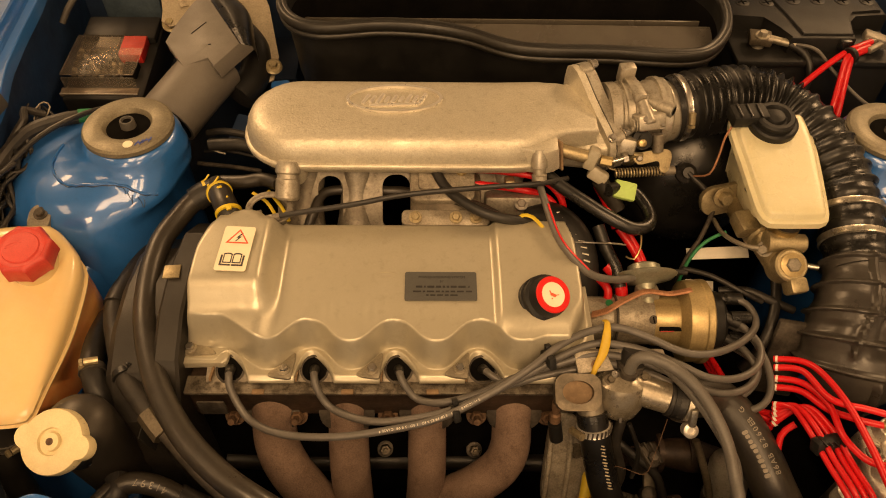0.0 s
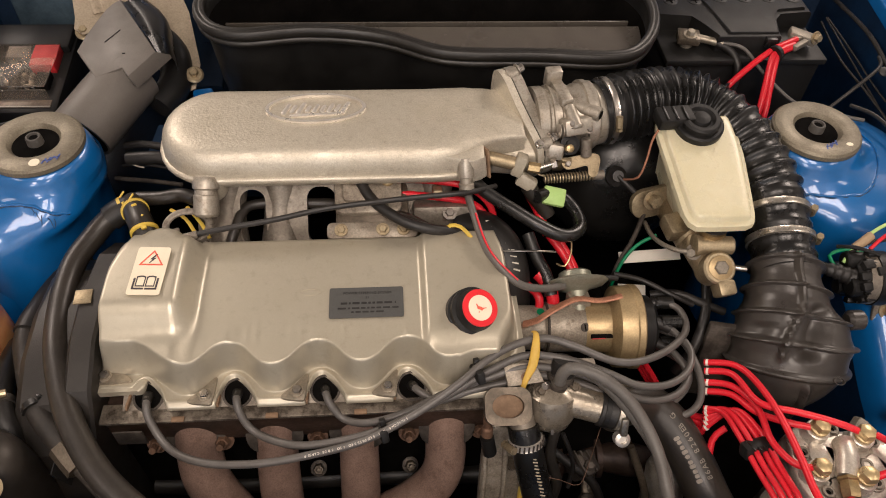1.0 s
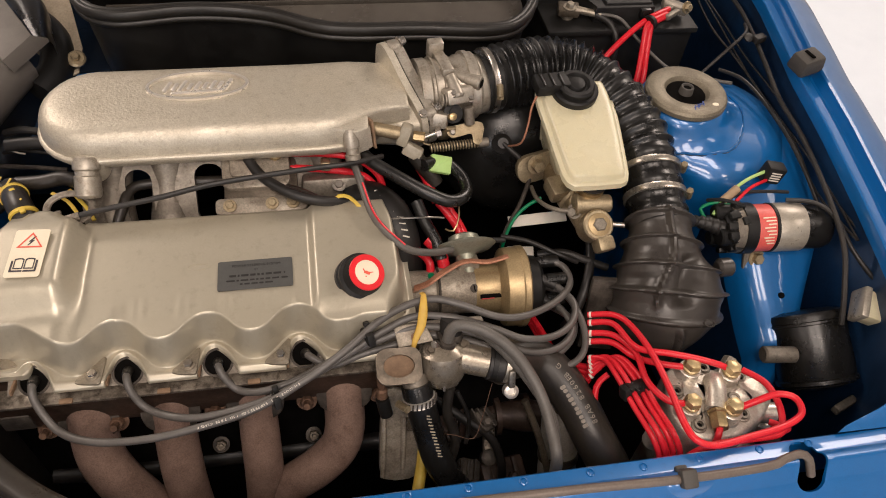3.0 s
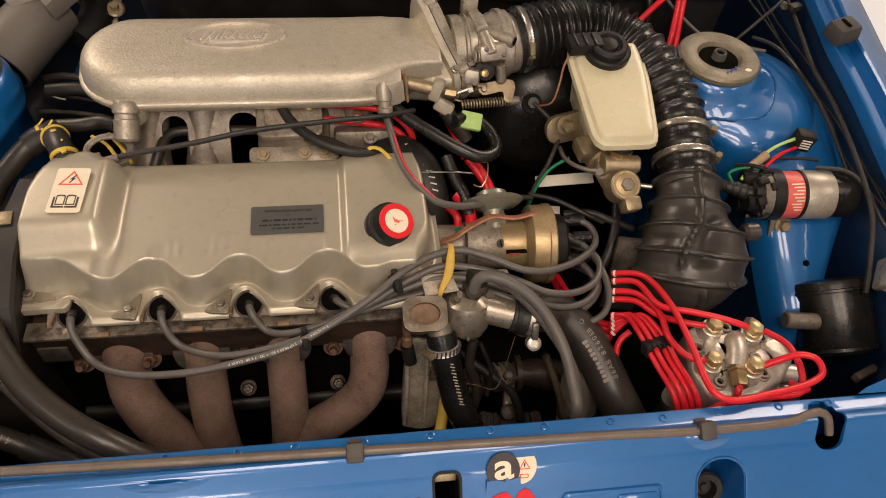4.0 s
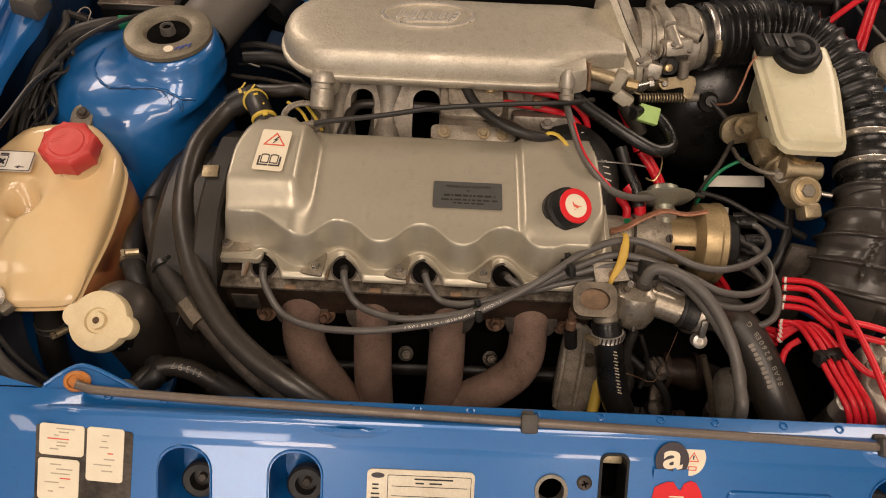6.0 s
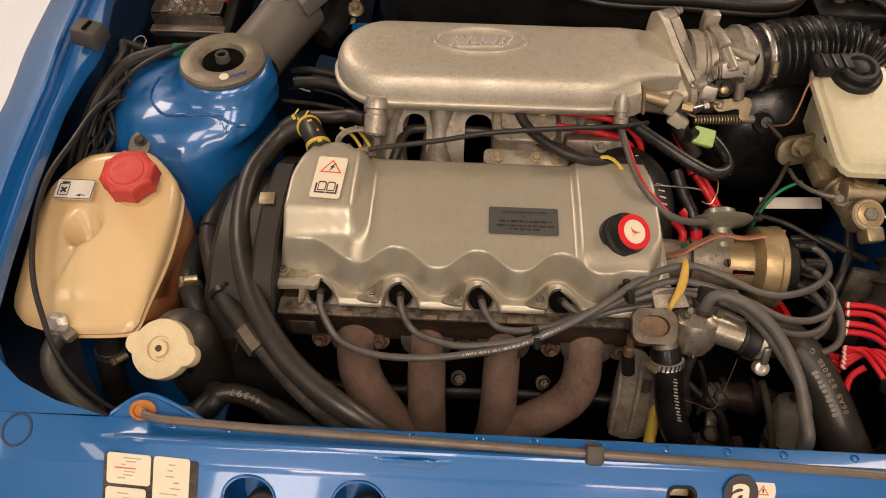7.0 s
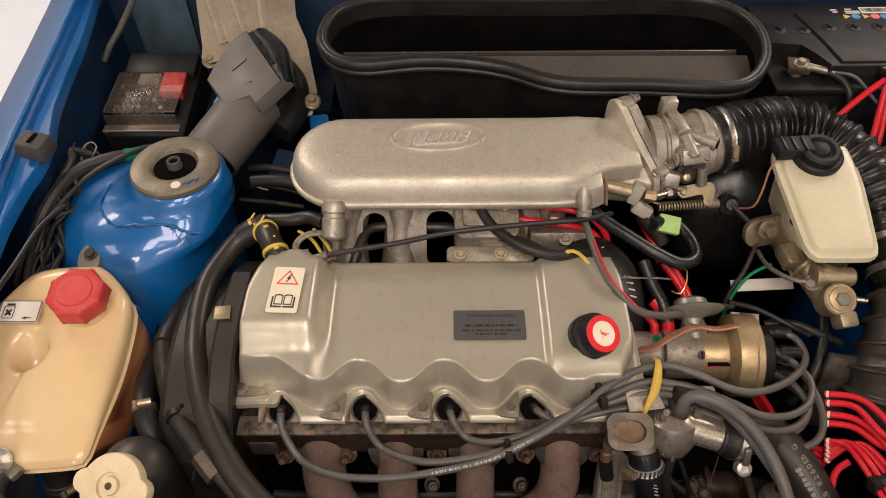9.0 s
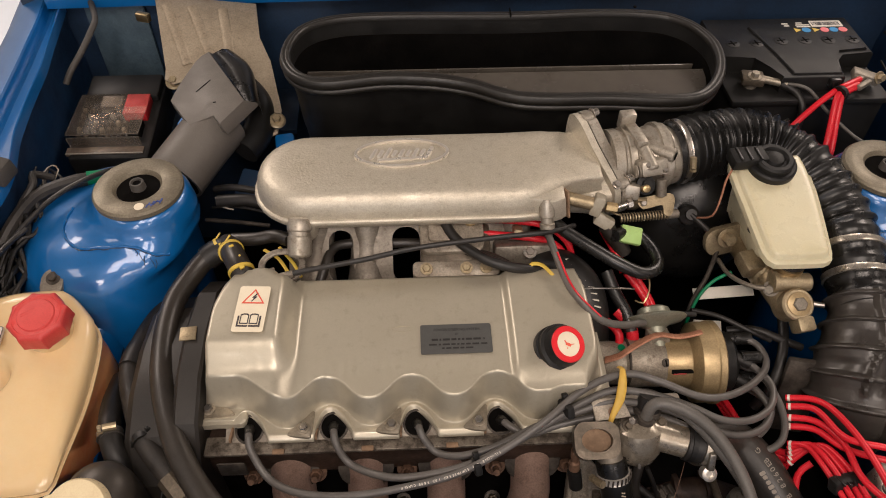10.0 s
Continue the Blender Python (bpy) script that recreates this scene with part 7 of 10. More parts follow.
def fuel_pump():
    th = thing("fuel_pump", (0.53, 0.50, 0.84), "black cylindrical pump with a cream band and red label", "pump")
    a, b = Vector((0.484, 0.503, 0.874)), Vector((0.612, 0.492, 0.878))
    ax = (b - a).normalized()
    part("rear_body", lathe(a, ax, [(0.0, -0.004), (0.022, -0.002), (0.028, 0.004), (0.0295, 0.024), (0, 0.024)], 36), M_PLASTIC, th)
    part("label", lathe(a + ax * 0.035, ax, [(0.0300, 0), (0.0302, 0.001), (0.0302, 0.024), (0.0300, 0.025)], 40), M_PINKLABEL, th, "red paper label")
    part("collar", lathe(a + ax * 0.008, ax, [(0.031, 0), (0.031, 0.016)], 40), M_DULLALU, th, "grey alloy collar")
    part("band", lathe(a + ax * 0.0625, ax, [(0.0308, 0), (0.0312, 0.001), (0.0312, 0.036), (0.0308, 0.037)], 44), M_CREAMBAND, th, "cream plastic band")
    part("front_body", lathe(a + ax * 0.048, ax, [(0.0285, 0), (0.0290, 0.002), (0.0290, 0.078), (0.026, 0.086), (0, 0.087)], 40), M_CORR, th, "glossy black barrel")
    for k in range(9):
        g = radians(18 + 8 * k)
        at = a + ax * (0.0475 + 0.0012 * (k % 3)) + Vector((0, -0.0303 * math.sin(g), 0.0303 * math.cos(g)))
        part("label_print", slab(rounded(0.017 - 0.003 * (k % 3), 0.0016, 0.0004, 1), -0.0003, 0.0004, m=facing(at, (0, -math.sin(g), math.cos(g)))), M_LABEL, th)
    for k in range(10):
        g = 2 * math.pi * k / 10 + 0.3
        o = Vector((0, math.cos(g), math.sin(g)))
        part("end_lug", box(a + ax * (0.003 + 0.004 * (k % 3)) + o * 0.0275, (0.014 + 0.004 * (k % 2), 0.009, 0.007), 0.0015, (math.degrees(g) - 90, 0, 0)), M_PLASTIC if k % 2 else M_CORR, th)
    for dy, dz, r in ((0.012, 0.018, 0.011), (-0.016, 0.004, 0.012), (0.0, -0.016, 0.010)):
        part("end_fitting", rod(a + Vector((-0.012, dy, dz)), a + Vector((0.010, dy, dz)), r, 18, bevel=0.002), M_PLASTIC, th)
    part("inlet_boot", tube([a + Vector((-0.004, -0.006, 0.008)), a + Vector((-0.020, -0.001, 0.012)), a + Vector((-0.040, 0.004, 0.015)), a + Vector((-0.058, 0.007, 0.017))], lambda s, w: 0.0110 - 0.0060 * s / w + 0.0008 * math.sin(s * 700), 18, 0.002), M_RUBBER, th, "ribbed rubber boot")
    for dx, dy, dz, w in ((0.004, -0.006, 0.030, 0.014), (0.014, 0.010, 0.030, 0.012), (0.000, -0.026, 0.016, 0.012), (0.012, -0.028, -0.002, 0.014), (0.016, -0.014, 0.028, 0.008)):
        part("end_lug", box(a + Vector((dx, dy, dz)), (w, 0.010, 0.008), 0.0015, (dy * -1500, 0, 8)), M_PLASTIC, th)
    part("bracket", box((0.540, 0.487, 0.838), (0.036, 0.005, 0.040), 0.002, (-28, 0, 2)), M_DISC, th, "pale metal foot")
    part("strap", lathe(a + ax * 0.0585, ax, [(0.0302, 0), (0.0314, 0.0005), (0.0314, 0.004), (0.0302, 0.0045)], 40), M_PLASTIC, th)
    part("strap", lathe(a + ax * 0.020, ax, [(0.0302, 0), (0.0325, 0.0005), (0.0325, 0.015), (0.0302, 0.0155)], 40), M_PLASTIC, th, "black clamp strap")
    part("foot_bolt", hexbolt((0.540, 0.481, 0.834), (0, -0.75, 0.66), 0.0075, 0.007), M_ZINC, th)
    part("plug", box((0.562, 0.556, 0.915), (0.026, 0.018, 0.026), 0.003, (0, 10, -6)), M_PLASTIC, th, "black connector block")
    for j in range(4):
        part("plug_bar", box((0.562, 0.5465, 0.921 - 0.004 * j), (0.014, 0.001, 0.0015), 0, (0, 10, -6)), M_WHITE, th)
    for mt, pts in ((M_GREEN, [(0.470, 0.512, 0.892), (0.488, 0.528, 0.905), (0.520, 0.545, 0.915), (0.552, 0.556, 0.918)]), (M_RED, [(0.500, 0.520, 0.905), (0.522, 0.534, 0.912), (0.552, 0.548, 0.910)]),
                    (M_GREENWIRE, [(0.462, 0.505, 0.888), (0.455, 0.520, 0.895), (0.475, 0.525, 0.900), (0.500, 0.516, 0.902)]), (M_RUBBER, [(0.478, 0.520, 0.900), (0.510, 0.530, 0.908), (0.548, 0.530, 0.908), (0.575, 0.528, 0.906)]),
                    (M_PLASTIC, [(0.466, 0.53, 0.90), (0.482, 0.520, 0.909), (0.506, 0.508, 0.908)])):
        part("wire", tube(pts, 0.0022, 8), mt, th)
    part("wire_sleeve", rod((0.484, 0.524, 0.903), (0.506, 0.536, 0.911), 0.0055, 12), M_OCHRE2, th, "tan sleeve")
    th.location += Vector((-0.005, 0.015, 0.002))
    return th


M_CREAMBAND = material("cream_band", (0.42, 0.385, 0.31), (0.33, 0.30, 0.24), 0.34, 0.35, 40, 0.25, coat=0.2)
M_PINKLABEL = material("faded_red_label", (0.62, 0.11, 0.075), (0.52, 0.085, 0.06), 0.42, 0, 60, 0.2)
M_OCHRE2 = material("tan_sleeve", (0.38, 0.28, 0.15), (0.30, 0.22, 0.12), 0.6, 0, 60)
fuel_pump()


def carbon_canister():
    th = thing("charcoal_canister", (0.58, 0.36, 0.76), "glossy black canister with a metal stub on the inner wing", "canister")
    a, ax = Vector((0.586, 0.352, 0.757)), Vector((-0.06, 0.84, 0.54)).normalized()
    part("body", lathe(a, ax, [(0.030, -0.006), (0.0440, -0.002), (0.0470, 0.004), (0.0470, 0.084), (0.0450, 0.089), (0.030, 0.092), (0, 0.092)], 16), M_CORR, th, "many-sided glossy black shell")
    part("rim", lathe(a + ax * 0.0, ax, [(0.0465, 0), (0.0495, 0.002), (0.0495, 0.006), (0.0465, 0.008)], 40), M_CORR, th)
    part("end_seam", lathe(a + ax * 0.074, ax, [(0.0465, 0), (0.0485, 0.001), (0.0485, 0.004), (0.0465, 0.005)], 40), M_CORR, th)
    part("stub", rod((0.545, 0.372, 0.798), (0.502, 0.376, 0.800), 0.0105, 18, bevel=0.002), M_DULLALU, th, "dull metal stub")
    part("bracket", box((0.60, 0.315, 0.762), (0.035, 0.010, 0.012), 0.002, (0, 0, 20)), M_DISC, th)
    return th


carbon_canister()


def cream_connector():
    th = thing("wiring_connector", (0.63, 0.40, 0.85), "cream plastic wiring connector with yellow wires", "connector")
    part("shell", box((0.628, 0.388, 0.858), (0.042, 0.036, 0.026), 0.004, (20, 10, -25)), M_CREAM, th)
    part("collar", box((0.612, 0.395, 0.862), (0.010, 0.040, 0.030), 0.003, (20, 10, -25)), M_CREAMBAND, th)
    for k in range(4):
        part("wire", tube([(0.640, 0.390 - 0.006 * k, 0.862), (0.66, 0.385 - 0.007 * k, 0.868), (0.69, 0.39 - 0.006 * k, 0.862)], 0.0022, 8), M_YELLOW if k % 2 else M_OCHRE, th)
    return th


cream_connector()


def fuel_valve():
    th = thing("fuel_pressure_regulator", (-0.08, 0.62, 0.86), "square grimy alloy pressure regulator block under the plenum", "regulator")
    m = facing((-0.085, 0.612, 0.920), (0, -0.42, 0.9))
    part("block", slab(rounded(0.085, 0.062, 0.010, 4), -0.03, 0.0, 0.003, m=m), M_STAINED, th)
    part("flange", slab(rounded(0.105, 0.020, 0.006, 4, 0.0, -0.030), -0.016, 0.002, 0.002, m=m), M_DUSTALU, th)
    part("top_plate", slab(rounded(0.078, 0.044, 0.010, 4, -0.004, 0.010), 0.0, 0.010, 0.003, m=m), M_DUSTALU, th)
    part("plate_boss", slab(rounded(0.030, 0.026, 0.006, 4, -0.018, 0.014), 0.009, 0.016, 0.002, m=m), M_DUSTALU, th)
    for x, y in ((-0.036, -0.030), (0.036, -0.030), (0.012, -0.030), (-0.036, 0.022)):
        part("screw", hexbolt(m @ Vector((x, y, 0.002)), (0, -0.42, 0.9), 0.005, 0.004), M_ZINC, th)
    part("union_bolt", lathe((-0.066, 0.638, 0.922), (0, -0.2, 1), [(0.0095, -0.012), (0.0095, 0.004), (0.0115, 0.005), (0.0115, 0.011), (0.009, 0.012), (0.009, 0.020), (0.0075, 0.022), (0, 0.022)], 12), M_BRASS, th, "brass union bolt")
    part("pipe_elbow", lathe((-0.103, 0.643, 0.930), (0, -0.2, 1), [(0.012, -0.02), (0.012, 0.006), (0.009, 0.012), (0, 0.013)], 20), M_DULLALU, th)
    part("side_block", box((0.0, 0.625, 0.895), (0.075, 0.05, 0.035), 0.005, (-20, 0, 0)), M_DULLALU, th)
    part("side_clip", box((-0.008, 0.634, 0.925), (0.012, 0.04, 0.012), 0.003, (-20, 0, 0)), M_ZINC, th)
    part("side_screw", hexbolt((0.006, 0.604, 0.912), (0, -0.4, 0.9), 0.0055, 0.004), M_STEEL, th)
    return th


fuel_valve()


def gearbox():
    # casing colour taken down to black for the shade this low
    single("gearbox_casing", tube([(0.06, 0.47, 0.62), (0.14, 0.47, 0.63), (0.22, 0.46, 0.60)], lambda s, w: 0.10 - 0.03 * s / w, 28, 0.02), M_IRON, (0.06, 0.47, 0.52), "gearbox casing low in the bay, blackened for shade", "gearbox")
    single("inner_bracket", box((0.318, 0.455, 0.805), (0.045, 0.010, 0.11), 0.003, (-15, 0, -12)), M_HEAD, (0.318, 0.455, 0.75), "dull metal bracket beside the duct", "bracket")
    th = thing("starter_motor", (0.262, 0.335, 0.62), "pale grey cylinder with a dark strap behind the radiator hose", "cylinder")
    ax = Vector((0.02, 0.42, 0.9)).normalized()
    a = Vector((0.256, 0.318, 0.615))
    part("barrel", lathe(a, ax, [(0.024, 0), (0.0245, 0.006), (0.0245, 0.108), (0.0215, 0.116), (0.012, 0.121), (0, 0.122)], 32), M_PALE, th)
    part("strap", lathe(a + ax * 0.050, ax, [(0.0246, 0), (0.0262, 0.0006), (0.0262, 0.011), (0.0246, 0.0116)], 32), M_HEAD, th, "dark steel strap")
    part("end_nut", hexbolt(a + ax * 0.122, ax, 0.006, 0.006), M_STAINED, th)
    th = thing("gear_linkage", (0.19, 0.40, 0.66), "rust-brown shaft and lever low beside the engine", "linkage")
    part("shaft", tube([(0.10, 0.408, 0.655), (0.15, 0.406, 0.662), (0.21, 0.402, 0.664), (0.27, 0.396, 0.655)], lambda q, w: 0.0185 + 0.003 * math.sin(q * 60), 22), M_OILY, th, "rust-brown shaft")
    for x in (0.135, 0.185, 0.225):
        part("collar", lathe((x, 0.405, 0.662), (1, -0.03, 0), [(0.019, 0), (0.0255, 0.001), (0.0255, 0.008), (0.019, 0.009)], 24), M_OILY, th)
    part("lever", box((0.172, 0.372, 0.668), (0.016, 0.062, 0.012), 0.004, (18, 0, -10)), M_STAINED, th)
    part("lever_pin", lathe((0.166, 0.346, 0.668), (0, -0.4, 0.9), [(0.010, -0.01), (0.010, 0.006), (0.007, 0.008), (0, 0.008)], 18), M_HEAD, th)
    for c, size, turn, mt in (((0.185, 0.338, 0.625), (0.060, 0.040, 0.045), (15, 5, 8), M_OILY), ((0.135, 0.330, 0.640), (0.030, 0.050, 0.050), (10, 8, -14), M_HEAD), ((0.20, 0.60, 0.66), (0.18, 0.14, 0.08), (0, 0, 5), M_IRON),
                             ((0.155, 0.372, 0.715), (0.024, 0.030, 0.040), (20, 10, 30), M_HEAD), ((0.105, 0.375, 0.690), (0.050, 0.040, 0.030), (12, 0, 10), M_OILY), ((0.215, 0.300, 0.650), (0.050, 0.030, 0.030), (0, 20, 20), M_HEAD)):
        bm = box(c, size, 0.006, turn)
        for k in range(3):
            box(Vector(c) + Vector(((k - 1) * size[0] * 0.3, -size[1] * 0.1, size[2] * 0.45)), (size[0] * 0.12, size[1] * 0.9, size[2] * 0.22), 0.0015, turn, bm)
        lathe(Vector(c) + Vector((size[0] * 0.2, -size[1] * 0.3, size[2] * 0.5)), (0, -0.4, 0.9), [(0.007, -0.004), (0.007, 0.005), (0.004, 0.007), (0, 0.007)], 6, bm)
        single("casting", bm, mt, c, "dark grimy ribbed casting deep in the bay", "casting", "castings deep in the bay")
    # pipes and wires in the dark below the thermostat and the manifold
    hose("lower_pipe", [(-0.36, 0.40, 0.655), (-0.27, 0.398, 0.648), (-0.15, 0.402, 0.645), (-0.02, 0.398, 0.650), (0.06, 0.39, 0.66)], 0.012, M_RUBBER, "dark hose low behind the exhaust branches", "hose")
    hose("lower_pipe", [(0.100, 0.395, 0.750), (0.130, 0.372, 0.735), (0.165, 0.352, 0.712), (0.178, 0.330, 0.680), (0.180, 0.318, 0.640)], 0.0055, M_RUBBER, "thin dark hose below the thermostat", "hose")
    hose("wiring_loom", [(0.112, 0.378, 0.800), (0.108, 0.362, 0.770), (0.118, 0.345, 0.735), (0.112, 0.330, 0.700), (0.12, 0.315, 0.66)], 0.0060, M_LOOM, "taped wiring hanging below the thermostat", "wire")
    hose("wiring_loom", [(0.118, 0.370, 0.805), (0.132, 0.352, 0.770), (0.128, 0.336, 0.740)], 0.0026, M_RUBBER, "thin black wire below the thermostat", "wire")
    hose("dipstick_tube", [(0.205, 0.372, 0.76), (0.222, 0.345, 0.72), (0.236, 0.318, 0.67), (0.240, 0.305, 0.63)], 0.0045, M_STAINED, "dull metal tube low beside the hose", "tube")


gearbox()


def stickers():
    """Labels and marks on the sloping front panel."""
    for x, y, w, h, t in ((-0.4605, 0.1845, 0.041, 0.030, 2), (-0.4210, 0.1755, 0.034, 0.052, 2), (-0.4645, 0.1575, 0.038, 0.040, 2)):
        m = on_slope(x, y, 0.0004) @ pose(0, 0, 0, 0, 0, -3)
        lab = tagged(part("service_label", slab(rounded(w, h, 0.003, 3), 0, 0.0006, m=m), M_LABEL, slam, "cream service label with faded print"))
        for k in range(7):
            part("print_bar", slab(rounded(random.uniform(0.004, w * 0.5), 0.0011, 0.0003, 1, random.uniform(-w * 0.18, w * 0.18), h * (0.36 - 0.11 * k)), 0.0006, 0.0008, m=m), M_FAINT if k != 3 else M_REDINK, lab)
    part("label_backing", slab(rounded(0.089, 0.086, 0.003, 2), 0, 0.0003, m=on_slope(-0.4415, 0.163, 0.0002) @ pose(0, 0, 0, 0, 0, -3)), M_HEAD, slam, "dark worn label backing")
    m = on_slope(-0.1285, 0.1475, 0.0004) @ pose(0, 0, 0, 0, 0, 0)
    plate = part("data_plate", slab(rounded(0.100, 0.076, 0.005, 4), 0, 0.0012, m=m), M_SILVERPL, slam, "silvery riveted data plate with ruled boxes")
    part("plate_frame", ring_slab(rounded(0.078, 0.068, 0.001, 1, 0.008, -0.001), rounded(0.0768, 0.0668, 0.0008, 1, 0.008, -0.001), 0.0012, 0.0014, m), M_PRINT, plate)
    part("plate_oval", slab(oval(0.0062, 0.0026, 20, -0.040, 0.032), 0.0012, 0.0015, m=m), M_INK, plate)
    for k in range(5):
        part("plate_rule", slab(rounded(0.070, 0.0006, 0.0002, 1, 0.008, 0.022 - 0.0095 * k), 0.0012, 0.0014, m=m), M_PRINT, plate)
    for x, y, w in ((0.012, 0.0295, 0.036), (-0.001, 0.0255, 0.008), (0.014, 0.0255, 0.012), (-0.042, 0.023, 0.006), (-0.042, 0.019, 0.006), (-0.042, 0.014, 0.008), (-0.042, 0.010, 0.008)):
        part("print_bar", slab(rounded(w, 0.0016, 0.0003, 1, x, y), 0.0012, 0.0014, m=m), M_PRINT, plate)
    for s in (-1, 1):
        part("rivet", lathe(m @ Vector((s * 0.043, 0.001, 0.001)), SLOPE, [(0.0024, 0), (0.0022, 0.001), (0, 0.0016)], 12), M_STEEL, plate)
    # round stickers
    m = on_slope(0.1025, 0.1895, 0.0030)
    s1 = part("round_sticker", slab(oval(0.0155, 0.0175, 36), 0, 0.0006, m=m), M_INK, slam, "round black sticker with a white letter a")
    part("letter", lettering("a", 0.038, m @ pose(0.0005, 0.0030, 0.0007) @ Matrix.Diagonal((1.12, 0.92, 1, 1)), 0.0001, bold=0.0008), M_LABEL, s1)
    part("torn_edge", slab([(-0.0158, -0.009), (-0.006, -0.0085), (0.001, -0.0105), (0.003, -0.0065), (0.006, -0.0095), (0.0155, -0.0075), (0.016, -0.0185), (-0.016, -0.0185)], 0.0004, 0.0011, m=m), M_PAINT, s1)
    m = on_slope(0.1195, 0.1905, 0.0003)
    s2 = part("round_sticker", slab(oval(0.0150, 0.0170, 36), 0, 0.0006, m=m), M_LABEL, slam, "torn round cream sticker with a warning triangle")
    part("triangle", ring_slab([(-0.0050, -0.004), (0.0060, -0.004), (0.0005, 0.0055)], [(-0.0036, -0.0031), (0.0046, -0.0031), (0.0005, 0.0038)], 0.0006, 0.0009, m @ pose(0.003, 0.001, 0)), M_REDINK, s2)
    part("mark", slab([(0.0000, -0.0018), (0.0010, -0.0018), (0.0013, 0.0020), (-0.0003, 0.0020)], 0.0006, 0.0009, m=m @ pose(0.003, 0.001, 0)), M_INK, s2)
    part("page_mark", ring_slab(rounded(0.008, 0.004, 0.0005, 1), rounded(0.0062, 0.0026, 0.0004, 1), 0.0006, 0.0009, m @ pose(0.003, -0.0095, 0)), M_REDINK, s2)
    out = [(-0.0235, 0.024), (-0.019, 0.027), (-0.012, 0.030), (-0.006, 0.030), (-0.002, 0.024), (0.001, 0.022), (0.004, 0.029), (0.010, 0.032), (0.015, 0.030), (0.020, 0.022), (0.024, 0.010), (0.027, -0.03), (-0.028, -0.03), (-0.026, 0.008)]
    red = part("torn_sticker", slab(out, 0, 0.0007, m=on_slope(0.1125, 0.1525, 0.0004)), M_REDPAINT, slam, "torn bright red sticker")
    for k in range(4):
        part("torn_streak", slab(rounded(0.014, 0.0012, 0.0004, 1, random.uniform(-0.012, 0.012), 0.016 - 0.008 * k), 0.0007, 0.001, m=on_slope(0.1125, 0.1525, 0.0004)), M_LABEL, red)


M_SILVERPL = material("silvery_plate", (0.62, 0.56, 0.42), (0.54, 0.48, 0.35), 0.4, 0.4, 40, 0.2)
stickers()


